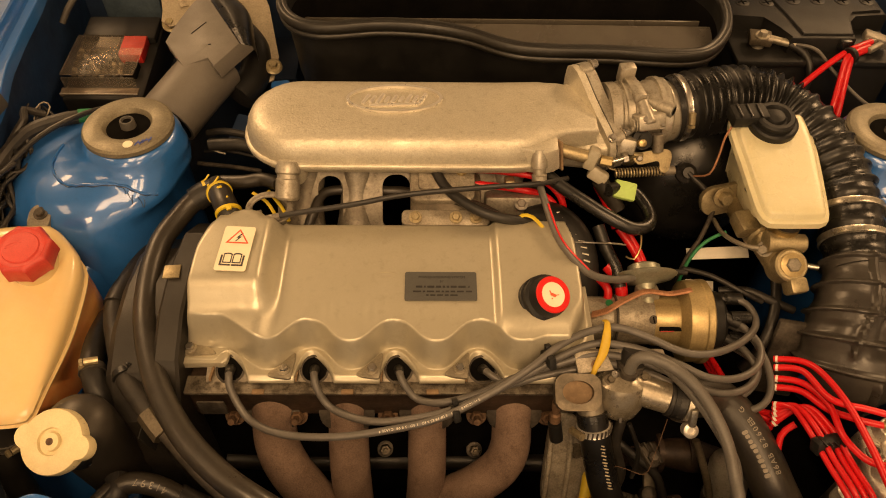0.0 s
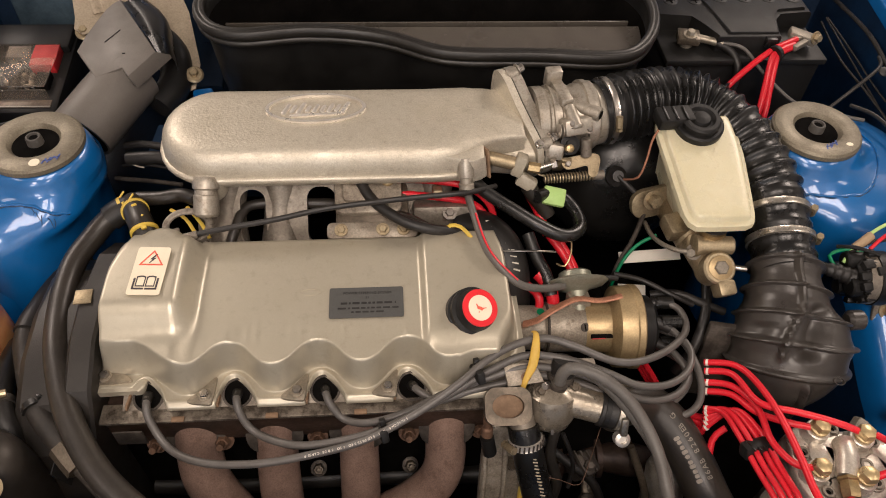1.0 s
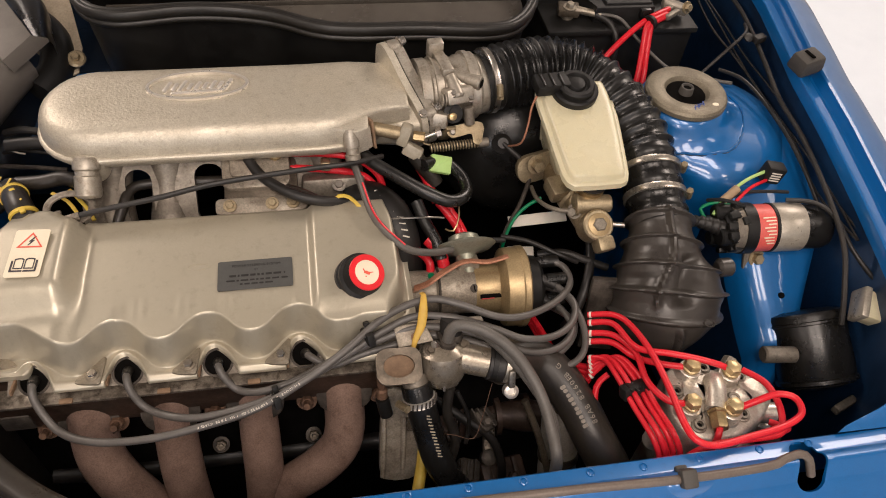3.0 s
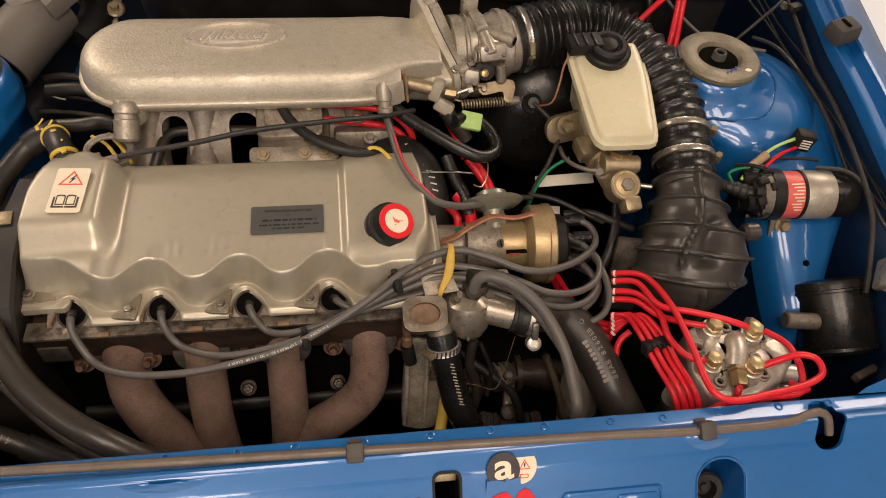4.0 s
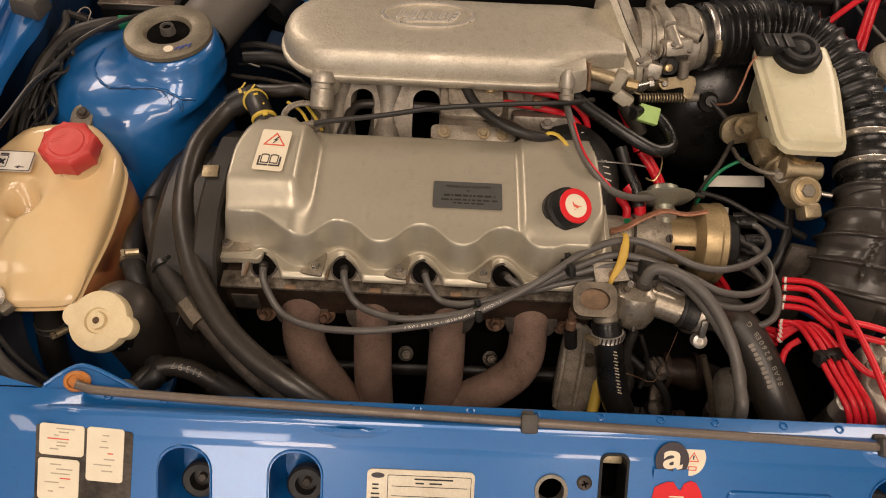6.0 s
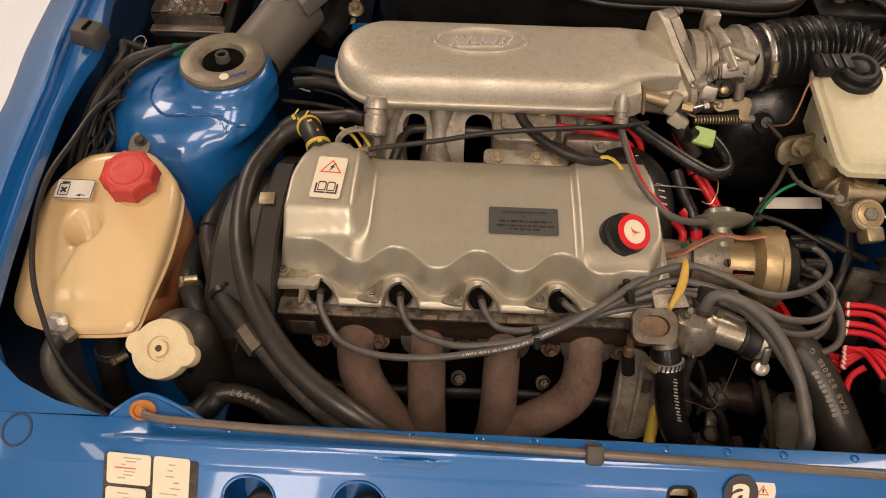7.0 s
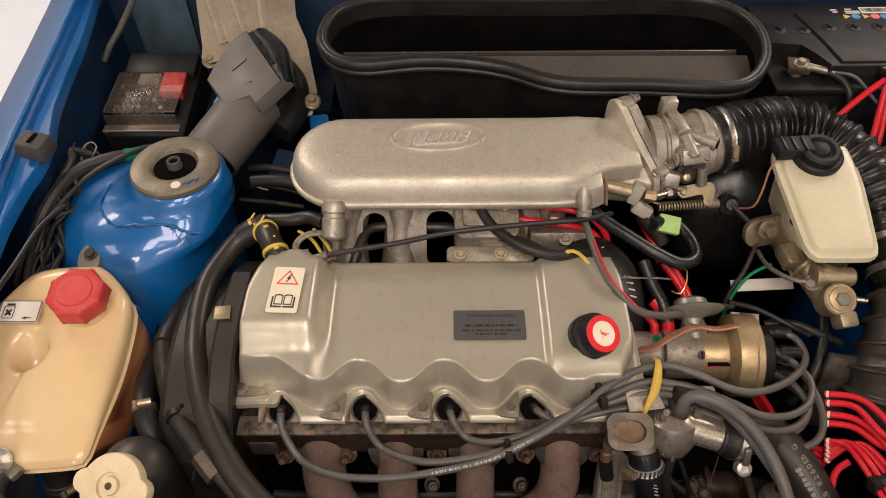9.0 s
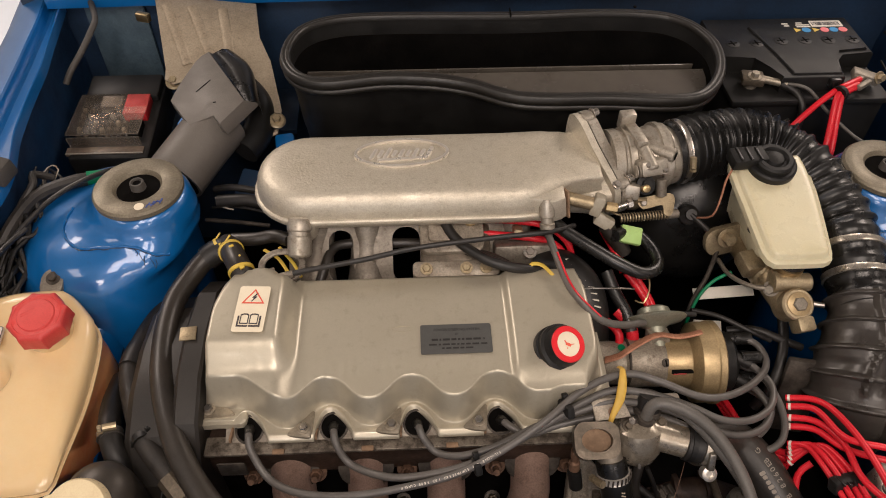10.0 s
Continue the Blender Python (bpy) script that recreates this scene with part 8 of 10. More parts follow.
# ---- hoses, leads and cables ----
def ignition_leads():
    routes = (
        [(-0.3165, 0.4085, 0.851), (-0.3165, 0.4045, 0.861), (-0.315, 0.394, 0.867), (-0.312, 0.380, 0.858), (-0.292, 0.356, 0.840), (-0.255, 0.337, 0.845), (-0.205, 0.331, 0.850), (-0.157, 0.334, 0.855), (-0.097, 0.343, 0.865), (-0.043, 0.363, 0.880), (-0.001, 0.386, 0.892), (0.030, 0.408, 0.900), (0.062, 0.423, 0.905), (0.094, 0.429, 0.905), (0.124, 0.419, 0.903), (0.162, 0.405, 0.895), (0.196, 0.408, 0.888), (0.237, 0.431, 0.875), (0.265, 0.461, 0.865), (0.267, 0.491, 0.860), (0.250, 0.503, 0.860), (0.236, 0.503, 0.858)],
        [(-0.2265, 0.4085, 0.851), (-0.2265, 0.4045, 0.861), (-0.2255, 0.395, 0.867), (-0.222, 0.382, 0.859), (-0.207, 0.368, 0.843), (-0.171, 0.350, 0.850), (-0.134, 0.347, 0.855), (-0.085, 0.352, 0.865), (-0.043, 0.367, 0.873), (0.003, 0.388, 0.882), (0.037, 0.404, 0.890), (0.074, 0.415, 0.896), (0.118, 0.409, 0.893), (0.156, 0.396, 0.887), (0.188, 0.385, 0.878), (0.224, 0.390, 0.868), (0.253, 0.409, 0.862), (0.265, 0.439, 0.858), (0.251, 0.466, 0.858), (0.236, 0.473, 0.862)],
        [(-0.1365, 0.4085, 0.851), (-0.1365, 0.4045, 0.861), (-0.135, 0.396, 0.867), (-0.130, 0.386, 0.861), (-0.116, 0.375, 0.850), (-0.091, 0.366, 0.858), (-0.055, 0.372, 0.864), (-0.012, 0.388, 0.872), (0.031, 0.399, 0.880), (0.075, 0.407, 0.887), (0.126, 0.401, 0.880), (0.163, 0.386, 0.873), (0.200, 0.376, 0.862), (0.236, 0.386, 0.853), (0.258, 0.412, 0.848), (0.252, 0.446, 0.842), (0.236, 0.459, 0.842)],
        [(-0.0465, 0.4085, 0.851), (-0.0460, 0.4045, 0.862), (-0.043, 0.398, 0.868), (-0.034, 0.391, 0.866), (-0.017, 0.386, 0.862), (0.014, 0.392, 0.868), (0.051, 0.397, 0.873), (0.083, 0.402, 0.877), (0.127, 0.396, 0.869), (0.159, 0.384, 0.862), (0.186, 0.378, 0.852), (0.220, 0.377, 0.843), (0.252, 0.398, 0.838), (0.266, 0.427, 0.836), (0.252, 0.462, 0.820), (0.236, 0.475, 0.816)])
    for pts in routes:
        th = thing("ignition_lead", pts[0], "grey silicone ignition lead from a plug recess to the distributor", "ignition lead", "ignition leads")
        part("cable", tube(pts, 0.0041, 12, 0.004), M_LEAD, th)
        a, b = Vector(pts[0]), Vector(pts[1])
        part("boot", tube([a + (a - b) * 0.4, a, b, Vector(pts[2])], lambda s, w: 0.0068 - 0.0022 * s / w, 14), M_RUBBER, th, "black rubber plug boot")
        e, f = Vector(pts[-1]), Vector(pts[-2])
        part("end_boot", rod(e + (e - f) * 0.4, e + (f - e) * 0.9, 0.0065, 12), M_RUBBER, th)
    # pale print along one lead
    th = thing("coil_lead", (0.195, 0.378, 0.83), "dark grey coil lead that loops to the distributor cap", "ignition lead")
    part("cable", tube([(0.120, 0.374, 0.846), (0.150, 0.372, 0.838), (0.195, 0.376, 0.832), (0.230, 0.368, 0.835), (0.256, 0.374, 0.840), (0.269, 0.394, 0.845), (0.270, 0.426, 0.850), (0.261, 0.460, 0.848), (0.236, 0.485, 0.838)], 0.004, 12), M_LEAD, th)
    # print, letter by letter along the upper lead
    path = smooth_path(routes[0][7:10], 0.001)
    text = "SILICONE RFI SUPPRESSED ISO 3808 CLASS F"
    pr = thing("lead_print", path[0], "white print along a grey ignition lead", "print")
    up = Vector((0, -0.50, 0.86)).normalized()
    for k, ch in enumerate(text[::-1]):
        if ch == " ":
            continue
        i = 6 + int(k * 2.55)
        if i + 1 >= len(path):
            break
        d = (path[i + 1] - path[i]).normalized()
        n = (up - d * up.dot(d)).normalized()
        m = facing(path[i] + n * 0.0042, n, (0, 1, 0))
        x = -d
        y = n.cross(x)
        m = Matrix(((x.x, y.x, n.x, m.translation.x), (x.y, y.y, n.y, m.translation.y), (x.z, y.z, n.z, m.translation.z), (0, 0, 0, 1)))
        part("letter", lettering(ch, 0.0036, m, 0.00003), M_WHITE, pr, smooth=False)
    # combs and band that hold the leads together
    for c, w in (((0.020, 0.400, 0.890), 0.03), ((-0.077, 0.350, 0.865), 0.018)):
        th = thing("lead_comb", c, "black plastic clip holding ignition leads", "clip", "lead clips")
        part("clip", box(c, (0.008, w, 0.014), 0.002, (-30, 0, 18)), M_PLASTIC, th)
        part("clip_tooth", box(Vector(c) + Vector((0, 0.008, 0.008)), (0.006, 0.006, 0.008), 0.001, (-30, 0, 18)), M_PLASTIC, th)
    th = thing("rubber_band", (0.079, 0.40, 0.87), "ochre rubber band tying the ignition leads", "band")
    part("band", tube([(0.082, 0.438, 0.905), (0.083, 0.430, 0.9125), (0.081, 0.416, 0.9085), (0.078, 0.404, 0.896), (0.070, 0.392, 0.885), (0.066, 0.384, 0.872)], lambda s, w: 0.0024 + 0.0026 * math.sin(3.14 * min(1, s / w * 1.05)) ** 2, 12, flat=0.45), M_OCHRE, th)


ignition_leads()


def intake_hose():
    th = thing("air_intake_hose", (0.30, 0.70, 0.90), "shiny black corrugated air intake hose with steel clamps", "air hose")
    bend = [(0.194, 0.722, 0.963), (0.245, 0.734, 0.966), (0.295, 0.741, 0.965), (0.342, 0.727, 0.960), (0.374, 0.686, 0.951), (0.389, 0.636, 0.938), (0.393, 0.606, 0.929)]

    def wave(s, w):
        if s < 0.024:
            return 0.0405
        close, wide = ((s - 0.024) / 0.0098) % 1 - 0.5, ((s - 0.165) / 0.0185) % 1 - 0.5
        far = soft((s - 0.158) / 0.012)
        return 0.0372 - 0.0030 * soft((s - 0.10) / 0.10) + 0.0066 * (1 - far) * math.exp(-(close / 0.21) ** 2) + 0.0046 * far * math.exp(-(wide / 0.20) ** 2)
    part("corrugated_bend", tube(bend, wave, 44, 0.0013, caps=False), M_CORR, th, "closely ribbed bend", angle=75)
    low = [(0.393, 0.608, 0.9295), (0.393, 0.575, 0.918), (0.391, 0.545, 0.907), (0.389, 0.512, 0.896)]
    part("sleeve", tube(low, lambda s, w: 0.0345 + 0.0022 * abs(math.sin(math.pi * s / 0.019)) ** 3, 40, 0.003, caps=False), M_CORR, th, angle=75)
    elbow = [(0.389, 0.516, 0.8975), (0.386, 0.490, 0.884), (0.382, 0.462, 0.866), (0.379, 0.438, 0.846), (0.378, 0.418, 0.820), (0.379, 0.405, 0.78)]

    path = smooth_path(elbow, 0.0009)
    ribs = (0.010, 0.039, 0.068, 0.094, 0.119)
    rows, gone = [], 0.0
    for i, q in enumerate(path):
        gone += (q - path[i - 1]).length if i else 0.0
        d = (path[min(i + 1, len(path) - 1)] - path[max(i - 1, 0)]).normalized()
        f = Vector((-0.06, -0.45, 0.89))
        f = (f - d * f.dot(d)).normalized()
        w = f.cross(d).normalized()
        w = w if w.x > 0 else -w
        row = []
        for k in range(112):
            g = 2 * math.pi * k / 112
            g = g - 2 * math.pi if g > math.pi else g
            at = gone + 0.004 * math.cos(g) - 0.004 * math.sin(g)
            r = 0.0372 + 0.0215 * soft(gone / 0.105) - 0.020 * soft((gone - 0.122) / 0.045)
            r += 0.017 * soft((gone - 0.040) / 0.045) * soft((0.150 - gone) / 0.05) * max(0.0, math.sin(g)) ** 2.2
            ridge = max(math.exp(-((at - p) / 0.0019) ** 4) for p in ribs)
            deep = min(1.0, min(abs(at - p) for p in ribs) / 0.013)
            r += 0.0056 * ridge - 0.0026 * soft(deep)
            line = -0.02 - 0.42 * soft((gone - 0.045) / 0.06) if gone < 0.112 else 0.05
            r += 0.0072 * math.exp(-((g - line) * r / 0.0036) ** 4) * soft((0.108 - gone) / 0.01 if gone < 0.112 else (gone - 0.114) / 0.01)
            r -= 0.0150 * math.exp(-((g - line - 0.52) / 0.26) ** 2) * soft((gone - 0.050) / 0.012) * soft((0.106 - gone) / 0.012) * (1 - 0.55 * ridge)
            r -= 0.0060 * math.exp(-((g - line + 0.60) / 0.30) ** 2) * soft((gone - 0.072) / 0.008) * soft((0.092 - gone) / 0.008)
            row.append(q + (f * math.cos(g) + w * math.sin(g)) * r)
        rows.append(row)
    part("elbow", loft(rows), M_MOULD, th, "moulded rubber elbow with heavy cross ribs and a spine", angle=50)
    part("branch_plug", rod((0.446, 0.446, 0.871), (0.468, 0.447, 0.870), 0.0115, 20, bevel=0.004), M_MOULD, th)
    part("badge_oval", ring_slab(oval(0.0085, 0.0042, 24), oval(0.0072, 0.0032, 24), -0.001, 0.0012, facing((0.404, 0.3690, 0.8720), (0.30, -0.62, 0.72))), M_MOULD, th)
    for ob in th.children:
        if ob.name.split(".")[0] not in ("corrugated_bend", "sleeve"):
            ob.location = (0.001, 0.012, 0.004)
    clamp_on(th, (0.2055, 0.7248, 0.9638), (1, 0.20, 0.03), 0.0412, (-0.1, -0.75, 0.25))
    clamp_on(th, (0.393, 0.584, 0.921), (-0.10, -0.95, -0.33), 0.0372, (1, 0, 0.3), M_BAND)
    clamp_on(th, (0.391, 0.550, 0.909), (-0.10, -0.95, -0.33), 0.0372, (1, 0, 0.3), M_BAND)
    return th


intake_hose()


def fuel_lines():
    lines = (
        [(0.281, 0.427, 0.848), (0.305, 0.416, 0.860), (0.316, 0.394, 0.870), (0.320, 0.348, 0.885), (0.319, 0.296, 0.895), (0.317, 0.257, 0.900), (0.322, 0.238, 0.900), (0.341, 0.231, 0.897), (0.380, 0.236, 0.895), (0.421, 0.243, 0.893), (0.446, 0.254, 0.893), (0.448, 0.271, 0.893), (0.433, 0.279, 0.891), (0.412, 0.277, 0.886), (0.394, 0.275, 0.878)],
        [(0.278, 0.416, 0.848), (0.301, 0.404, 0.860), (0.308, 0.367, 0.873), (0.317, 0.353, 0.880), (0.339, 0.345, 0.883), (0.366, 0.334, 0.885), (0.389, 0.324, 0.884), (0.404, 0.319, 0.878)],
        [(0.275, 0.404, 0.845), (0.299, 0.392, 0.855), (0.312, 0.361, 0.865), (0.308, 0.321, 0.875), (0.315, 0.302, 0.876), (0.324, 0.293, 0.875), (0.334, 0.290, 0.874), (0.342, 0.289, 0.873)],
        [(0.273, 0.396, 0.840), (0.297, 0.385, 0.850), (0.312, 0.358, 0.860), (0.334, 0.340, 0.870), (0.363, 0.330, 0.873)],
        [(0.420, 0.321, 0.872), (0.434, 0.300, 0.878), (0.436, 0.274, 0.880), (0.430, 0.252, 0.880), (0.419, 0.240, 0.882), (0.383, 0.2395, 0.880), (0.350, 0.240, 0.876), (0.335, 0.242, 0.855), (0.33, 0.25, 0.80)],
        [(0.370, 0.262, 0.867), (0.366, 0.255, 0.866), (0.364, 0.250, 0.855), (0.366, 0.249, 0.830), (0.37, 0.252, 0.79)],
        [(0.436, 0.268, 0.850), (0.445, 0.258, 0.856), (0.440, 0.250, 0.868), (0.420, 0.244, 0.874)])
    for pts in lines:
        th = thing("fuel_line", pts[0], "bright red rubber fuel line curving to the fuel distributor", "fuel line", "red fuel lines")
        part("hose", tube(pts, 0.0036, 12, 0.004), M_RED, th)
        if pts[0][1] > 0.39:
            for k in range(1):
                a, b = Vector(pts[0]), Vector(pts[1])
                d = (b - a).normalized()
                part("sleeve", rod(a + d * (0.002 + 0.011 * k), a + d * (0.0045 + 0.010 * k), 0.0040, 12), M_WHITE, th, "white marking sleeve")
    for k in range(5):
        o = Vector((0.0054 * (k - 2), 0.002 * (k % 2), 0.004 * ((k + 1) % 3)))
        pts = [Vector(p) + o * f for p, f in (((0.270, 0.378 - 0.004 * k, 0.834 - 0.004 * k), 0), ((0.290, 0.368, 0.842), 0.6), ((0.2965, 0.337, 0.853), 1), ((0.301, 0.296, 0.858), 1), ((0.309, 0.260, 0.857), 1), ((0.318, 0.245, 0.83), 1), ((0.325, 0.25, 0.77), 1))]
        th = thing("fuel_line", pts[0], "bright red rubber fuel line in a tied bundle", "fuel line", "red fuel lines")
        part("hose", tube(pts, 0.0031, 12, 0.005), M_RED, th)
        d = (pts[1] - pts[0]).normalized()
        part("sleeve", rod(pts[0] + d * 0.002, pts[0] + d * 0.0045, 0.0038, 12), M_WHITE, th, "white marking sleeve")
    for k in range(3):
        th = thing("fuel_line", (0.25, 0.40, 0.81), "red rubber fuel line running low into the bay", "fuel line", "red fuel lines")
        part("hose", tube([(0.272, 0.374 - 0.006 * k, 0.820 - 0.006 * k), (0.25, 0.40 + 0.01 * k, 0.80 - 0.006 * k), (0.235, 0.45, 0.80 - 0.008 * k), (0.21, 0.53, 0.80)], 0.0036, 10), M_RED, th)
    th = thing("fuel_line", (0.27, 0.36, 0.80), "red rubber fuel line looping under the bundle", "fuel line", "red fuel lines")
    part("hose", tube([(0.285, 0.352, 0.838), (0.272, 0.345, 0.825), (0.268, 0.32, 0.80), (0.272, 0.30, 0.77), (0.285, 0.28, 0.74)], 0.0036, 10), M_RED, th)
    th = thing("cable_tie", (0.298, 0.316, 0.86), "black ribbed clip round red fuel lines", "clip")
    part("clip", box((0.2985, 0.318, 0.861), (0.034, 0.014, 0.016), 0.003, (-25, 0, 12)), M_PLASTIC, th)
    for k in range(4):
        part("clip_rib", box((0.289 + 0.006 * k, 0.316, 0.869), (0.002, 0.014, 0.002), 0.0005, (-25, 0, 12)), M_CORR, th)


fuel_lines()


def coolant_hoses():
    th = thing("heater_hose", (-0.37, 0.63, 0.90), "thick dusty black hose sweeping round the timing cover", "hose")
    part("hose", tube([(-0.368, 0.628, 0.908), (-0.391, 0.620, 0.900), (-0.408, 0.598, 0.892), (-0.423, 0.561, 0.886), (-0.424, 0.506, 0.881), (-0.412, 0.445, 0.879), (-0.384, 0.377, 0.874), (-0.346, 0.323, 0.868), (-0.304, 0.286, 0.859), (-0.262, 0.262, 0.848), (-0.225, 0.252, 0.82), (-0.19, 0.27, 0.76)], 0.0130, 20), M_HOSE, th)
    part("end_cuff", tube([(-0.366, 0.629, 0.908), (-0.380, 0.626, 0.905), (-0.391, 0.620, 0.900)], 0.0156, 20), M_RUBBER, th, "black hose cuff")
    th2 = thing("breather_hose", (-0.351, 0.60, 0.92), "short black hose with yellow ties at the rocker cover", "hose")
    part("hose", tube([(-0.366, 0.636, 0.908), (-0.354, 0.610, 0.918), (-0.341, 0.585, 0.918), (-0.334, 0.568, 0.905)], 0.0140, 18), M_HOSE, th2)
    for c, d in (((-0.373, 0.629, 0.907), (0.6, 0.3, 0.2)), ((-0.357, 0.616, 0.916), (0.4, -0.8, 0.25)), ((-0.3395, 0.582, 0.917), (0.35, -0.9, -0.2))):
        t = thing("cable_tie", c, "bright yellow cable tie round a black hose", "cable tie", "yellow cable ties")
        part("band", lathe(Vector(c) - Vector(d).normalized() * 0.003, d, [(0.0142, 0), (0.0156, 0.0005), (0.0156, 0.0042), (0.0142, 0.0048)], 28), M_YELLOW, t)
        part("lock", box(Vector(c) + Vector((0.004, -0.006, 0.0145)), (0.006, 0.0045, 0.0045), 0.001, (20, 0, 30)), M_YELLOW, t)
        part("tail", box(Vector(c) + Vector((-0.003, 0.008, 0.014)), (0.0024, 0.011, 0.0012), 0.0004, (20, 0, -30)), M_YELLOW, t)
    hose("vent_hose", [(-0.360, 0.640, 0.912), (-0.330, 0.634, 0.918), (-0.306, 0.634, 0.922), (-0.284, 0.618, 0.930)], 0.0085, M_HOSE, "dusty rubber vent hose to the plenum")
    th3 = thing("coolant_hose", (-0.46, 0.60, 0.83), "black coolant hose with clip and sleeve beside the tank", "hose")
    pts = [(-0.445, 0.625, 0.82), (-0.459, 0.590, 0.832), (-0.469, 0.543, 0.840), (-0.471, 0.497, 0.845), (-0.454, 0.448, 0.848), (-0.430, 0.401, 0.848), (-0.405, 0.372, 0.843), (-0.390, 0.357, 0.838)]
    part("hose", tube(pts, 0.0118, 18), M_LOOM, th3)
    part("sleeve", tube([(-0.468, 0.532, 0.841), (-0.470, 0.517, 0.8435), (-0.4705, 0.50, 0.845)], 0.0145, 20), M_RUBBER, th3, "black rubber sleeve")
    part("spring_clip", lathe((-0.434, 0.408, 0.848), (0.5, -0.85, 0), [(0.0125, 0), (0.0145, 0.0005), (0.0145, 0.008), (0.0125, 0.0085)], 24), M_CORR, th3)
    part("clip_ear", box((-0.424, 0.410, 0.860), (0.010, 0.006, 0.008), 0.001, (0, 20, 40)), M_CORR, th3)
    part("union", tube([(-0.398, 0.365, 0.841), (-0.388, 0.354, 0.836), (-0.378, 0.344, 0.832)], 0.0150, 8), M_STAINED, th3, "stained metal union")
    part("pipe", tube([(-0.382, 0.348, 0.834), (-0.350, 0.318, 0.822), (-0.322, 0.296, 0.808), (-0.284, 0.274, 0.785), (-0.26, 0.27, 0.75)], 0.0085, 14), M_HEAD, th3, "dark metal pipe")
    low = thing("lower_hose", (-0.40, 0.30, 0.78), "dusty dark hose with a printed number low behind the front panel", "hose")
    pts = [(-0.462, 0.262, 0.770), (-0.446, 0.282, 0.792), (-0.420, 0.302, 0.802), (-0.390, 0.303, 0.797), (-0.360, 0.294, 0.780), (-0.325, 0.285, 0.755), (-0.29, 0.29, 0.72)]
    part("hose", tube(pts, 0.0112, 20), M_HOSE, low)
    part("cuff", tube([(-0.368, 0.297, 0.7845), (-0.350, 0.2915, 0.773), (-0.33, 0.2865, 0.758)], 0.0136, 20), M_RUBBER, low, "black rubber cuff")
    clamp_on(low, (-0.452, 0.275, 0.785), (-0.5, -0.6, -0.6), 0.0116, (0.3, -0.7, 0.6))
    path = smooth_path(pts, 0.001)
    start = min(range(len(path)), key=lambda i: (path[i] - Vector((-0.380, 0.301, 0.793))).length)
    for k, ch in enumerate("41397"):
        i = start - 7 * k
        d = (path[i - 2] - path[i + 2]).normalized()
        n = Vector((0.05, -0.35, 0.9))
        n = (n - d * n.dot(d)).normalized()
        y = n.cross(d)
        q = path[i] + n * 0.0113
        m = Matrix(((d.x, y.x, n.x, q.x), (d.y, y.y, n.y, q.y), (d.z, y.z, n.z, q.z), (0, 0, 0, 1)))
        part("print", lettering(ch, 0.0105, m, 0.0002), M_PRINTGREY, low, "pale printed number", smooth=False)
    part_hose = thing("tank_outlet_hose", (-0.565, 0.36, 0.80), "black hose with a worm clamp below the coolant tank", "hose")
    part("hose", tube([(-0.561, 0.368, 0.825), (-0.565, 0.356, 0.795), (-0.570, 0.342, 0.755), (-0.57, 0.33, 0.70), (-0.55, 0.31, 0.62)], 0.0155, 18), M_RUBBER, part_hose)
    clamp_on(part_hose, (-0.565, 0.3555, 0.793), (-0.1, -0.3, -0.9), 0.0157, (0.8, -0.6, 0))
    hose("overflow_hose", [(-0.603, 0.346, 0.838), (-0.610, 0.330, 0.832), (-0.604, 0.308, 0.822), (-0.580, 0.285, 0.812), (-0.545, 0.268, 0.79), (-0.52, 0.27, 0.74)], 0.0098, M_GREYHOSE, "grey braided overflow hose under the tank", seg=16)
    th4 = thing("pump_hose", (-0.467, 0.41, 0.86), "black hose with a clamp bolt beside the coolant tank", "hose")
    part("hose", tube([(-0.488, 0.50, 0.82), (-0.482, 0.455, 0.838), (-0.472, 0.415, 0.846), (-0.458, 0.385, 0.835), (-0.45, 0.375, 0.80)], 0.0125, 16), M_RUBBER, th4)
    clamp_on(th4, (-0.471, 0.412, 0.846), (0.3, -0.9, 0), 0.0127, (0.3, -0.3, 1))
    # right-hand side
    th5 = thing("bypass_hose", (0.117, 0.40, 0.885), "grey rubber hose from the thermostat housing down to the front", "hose")
    part("end_cuff", lathe((0.1042, 0.3865, 0.876), (0.1, 0.15, 1), [(0.0066, 0), (0.0088, 0.0006), (0.0088, 0.008), (0.0066, 0.0086)], 24), M_HEAD, th5, "knurled cuff")
    part("hose", tube([(0.104, 0.386, 0.872), (0.1055, 0.390, 0.889), (0.109, 0.393, 0.899), (0.120, 0.392, 0.905), (0.143, 0.382, 0.903), (0.166, 0.366, 0.893), (0.183, 0.343, 0.880), (0.195, 0.317, 0.864), (0.200, 0.290, 0.848), (0.201, 0.262, 0.835), (0.203, 0.256, 0.78)], 0.0064, 18), M_GREYHOSE, th5)
    th6 = thing("bypass_hose", (0.117, 0.39, 0.88), "grey rubber hose running beside its twin", "hose")
    part("hose", tube([(0.125, 0.408, 0.880), (0.146, 0.392, 0.882), (0.168, 0.366, 0.876), (0.190, 0.334, 0.862), (0.205, 0.300, 0.845), (0.21, 0.27, 0.80)], 0.0056, 16), M_GREYHOSE, th6)
    th7 = thing("radiator_hose", (0.22, 0.39, 0.82), "thick black radiator hose with a printed part number", "hose")
    pts = [(0.158, 0.372, 0.852), (0.185, 0.384, 0.842), (0.212, 0.386, 0.830), (0.234, 0.366, 0.818), (0.252, 0.334, 0.803), (0.264, 0.304, 0.788), (0.280, 0.279, 0.765), (0.30, 0.27, 0.72)]
    part("hose", tube(pts, 0.0235, 28), M_HOSE, th7)
    path = smooth_path(pts, 0.001)[::-1]
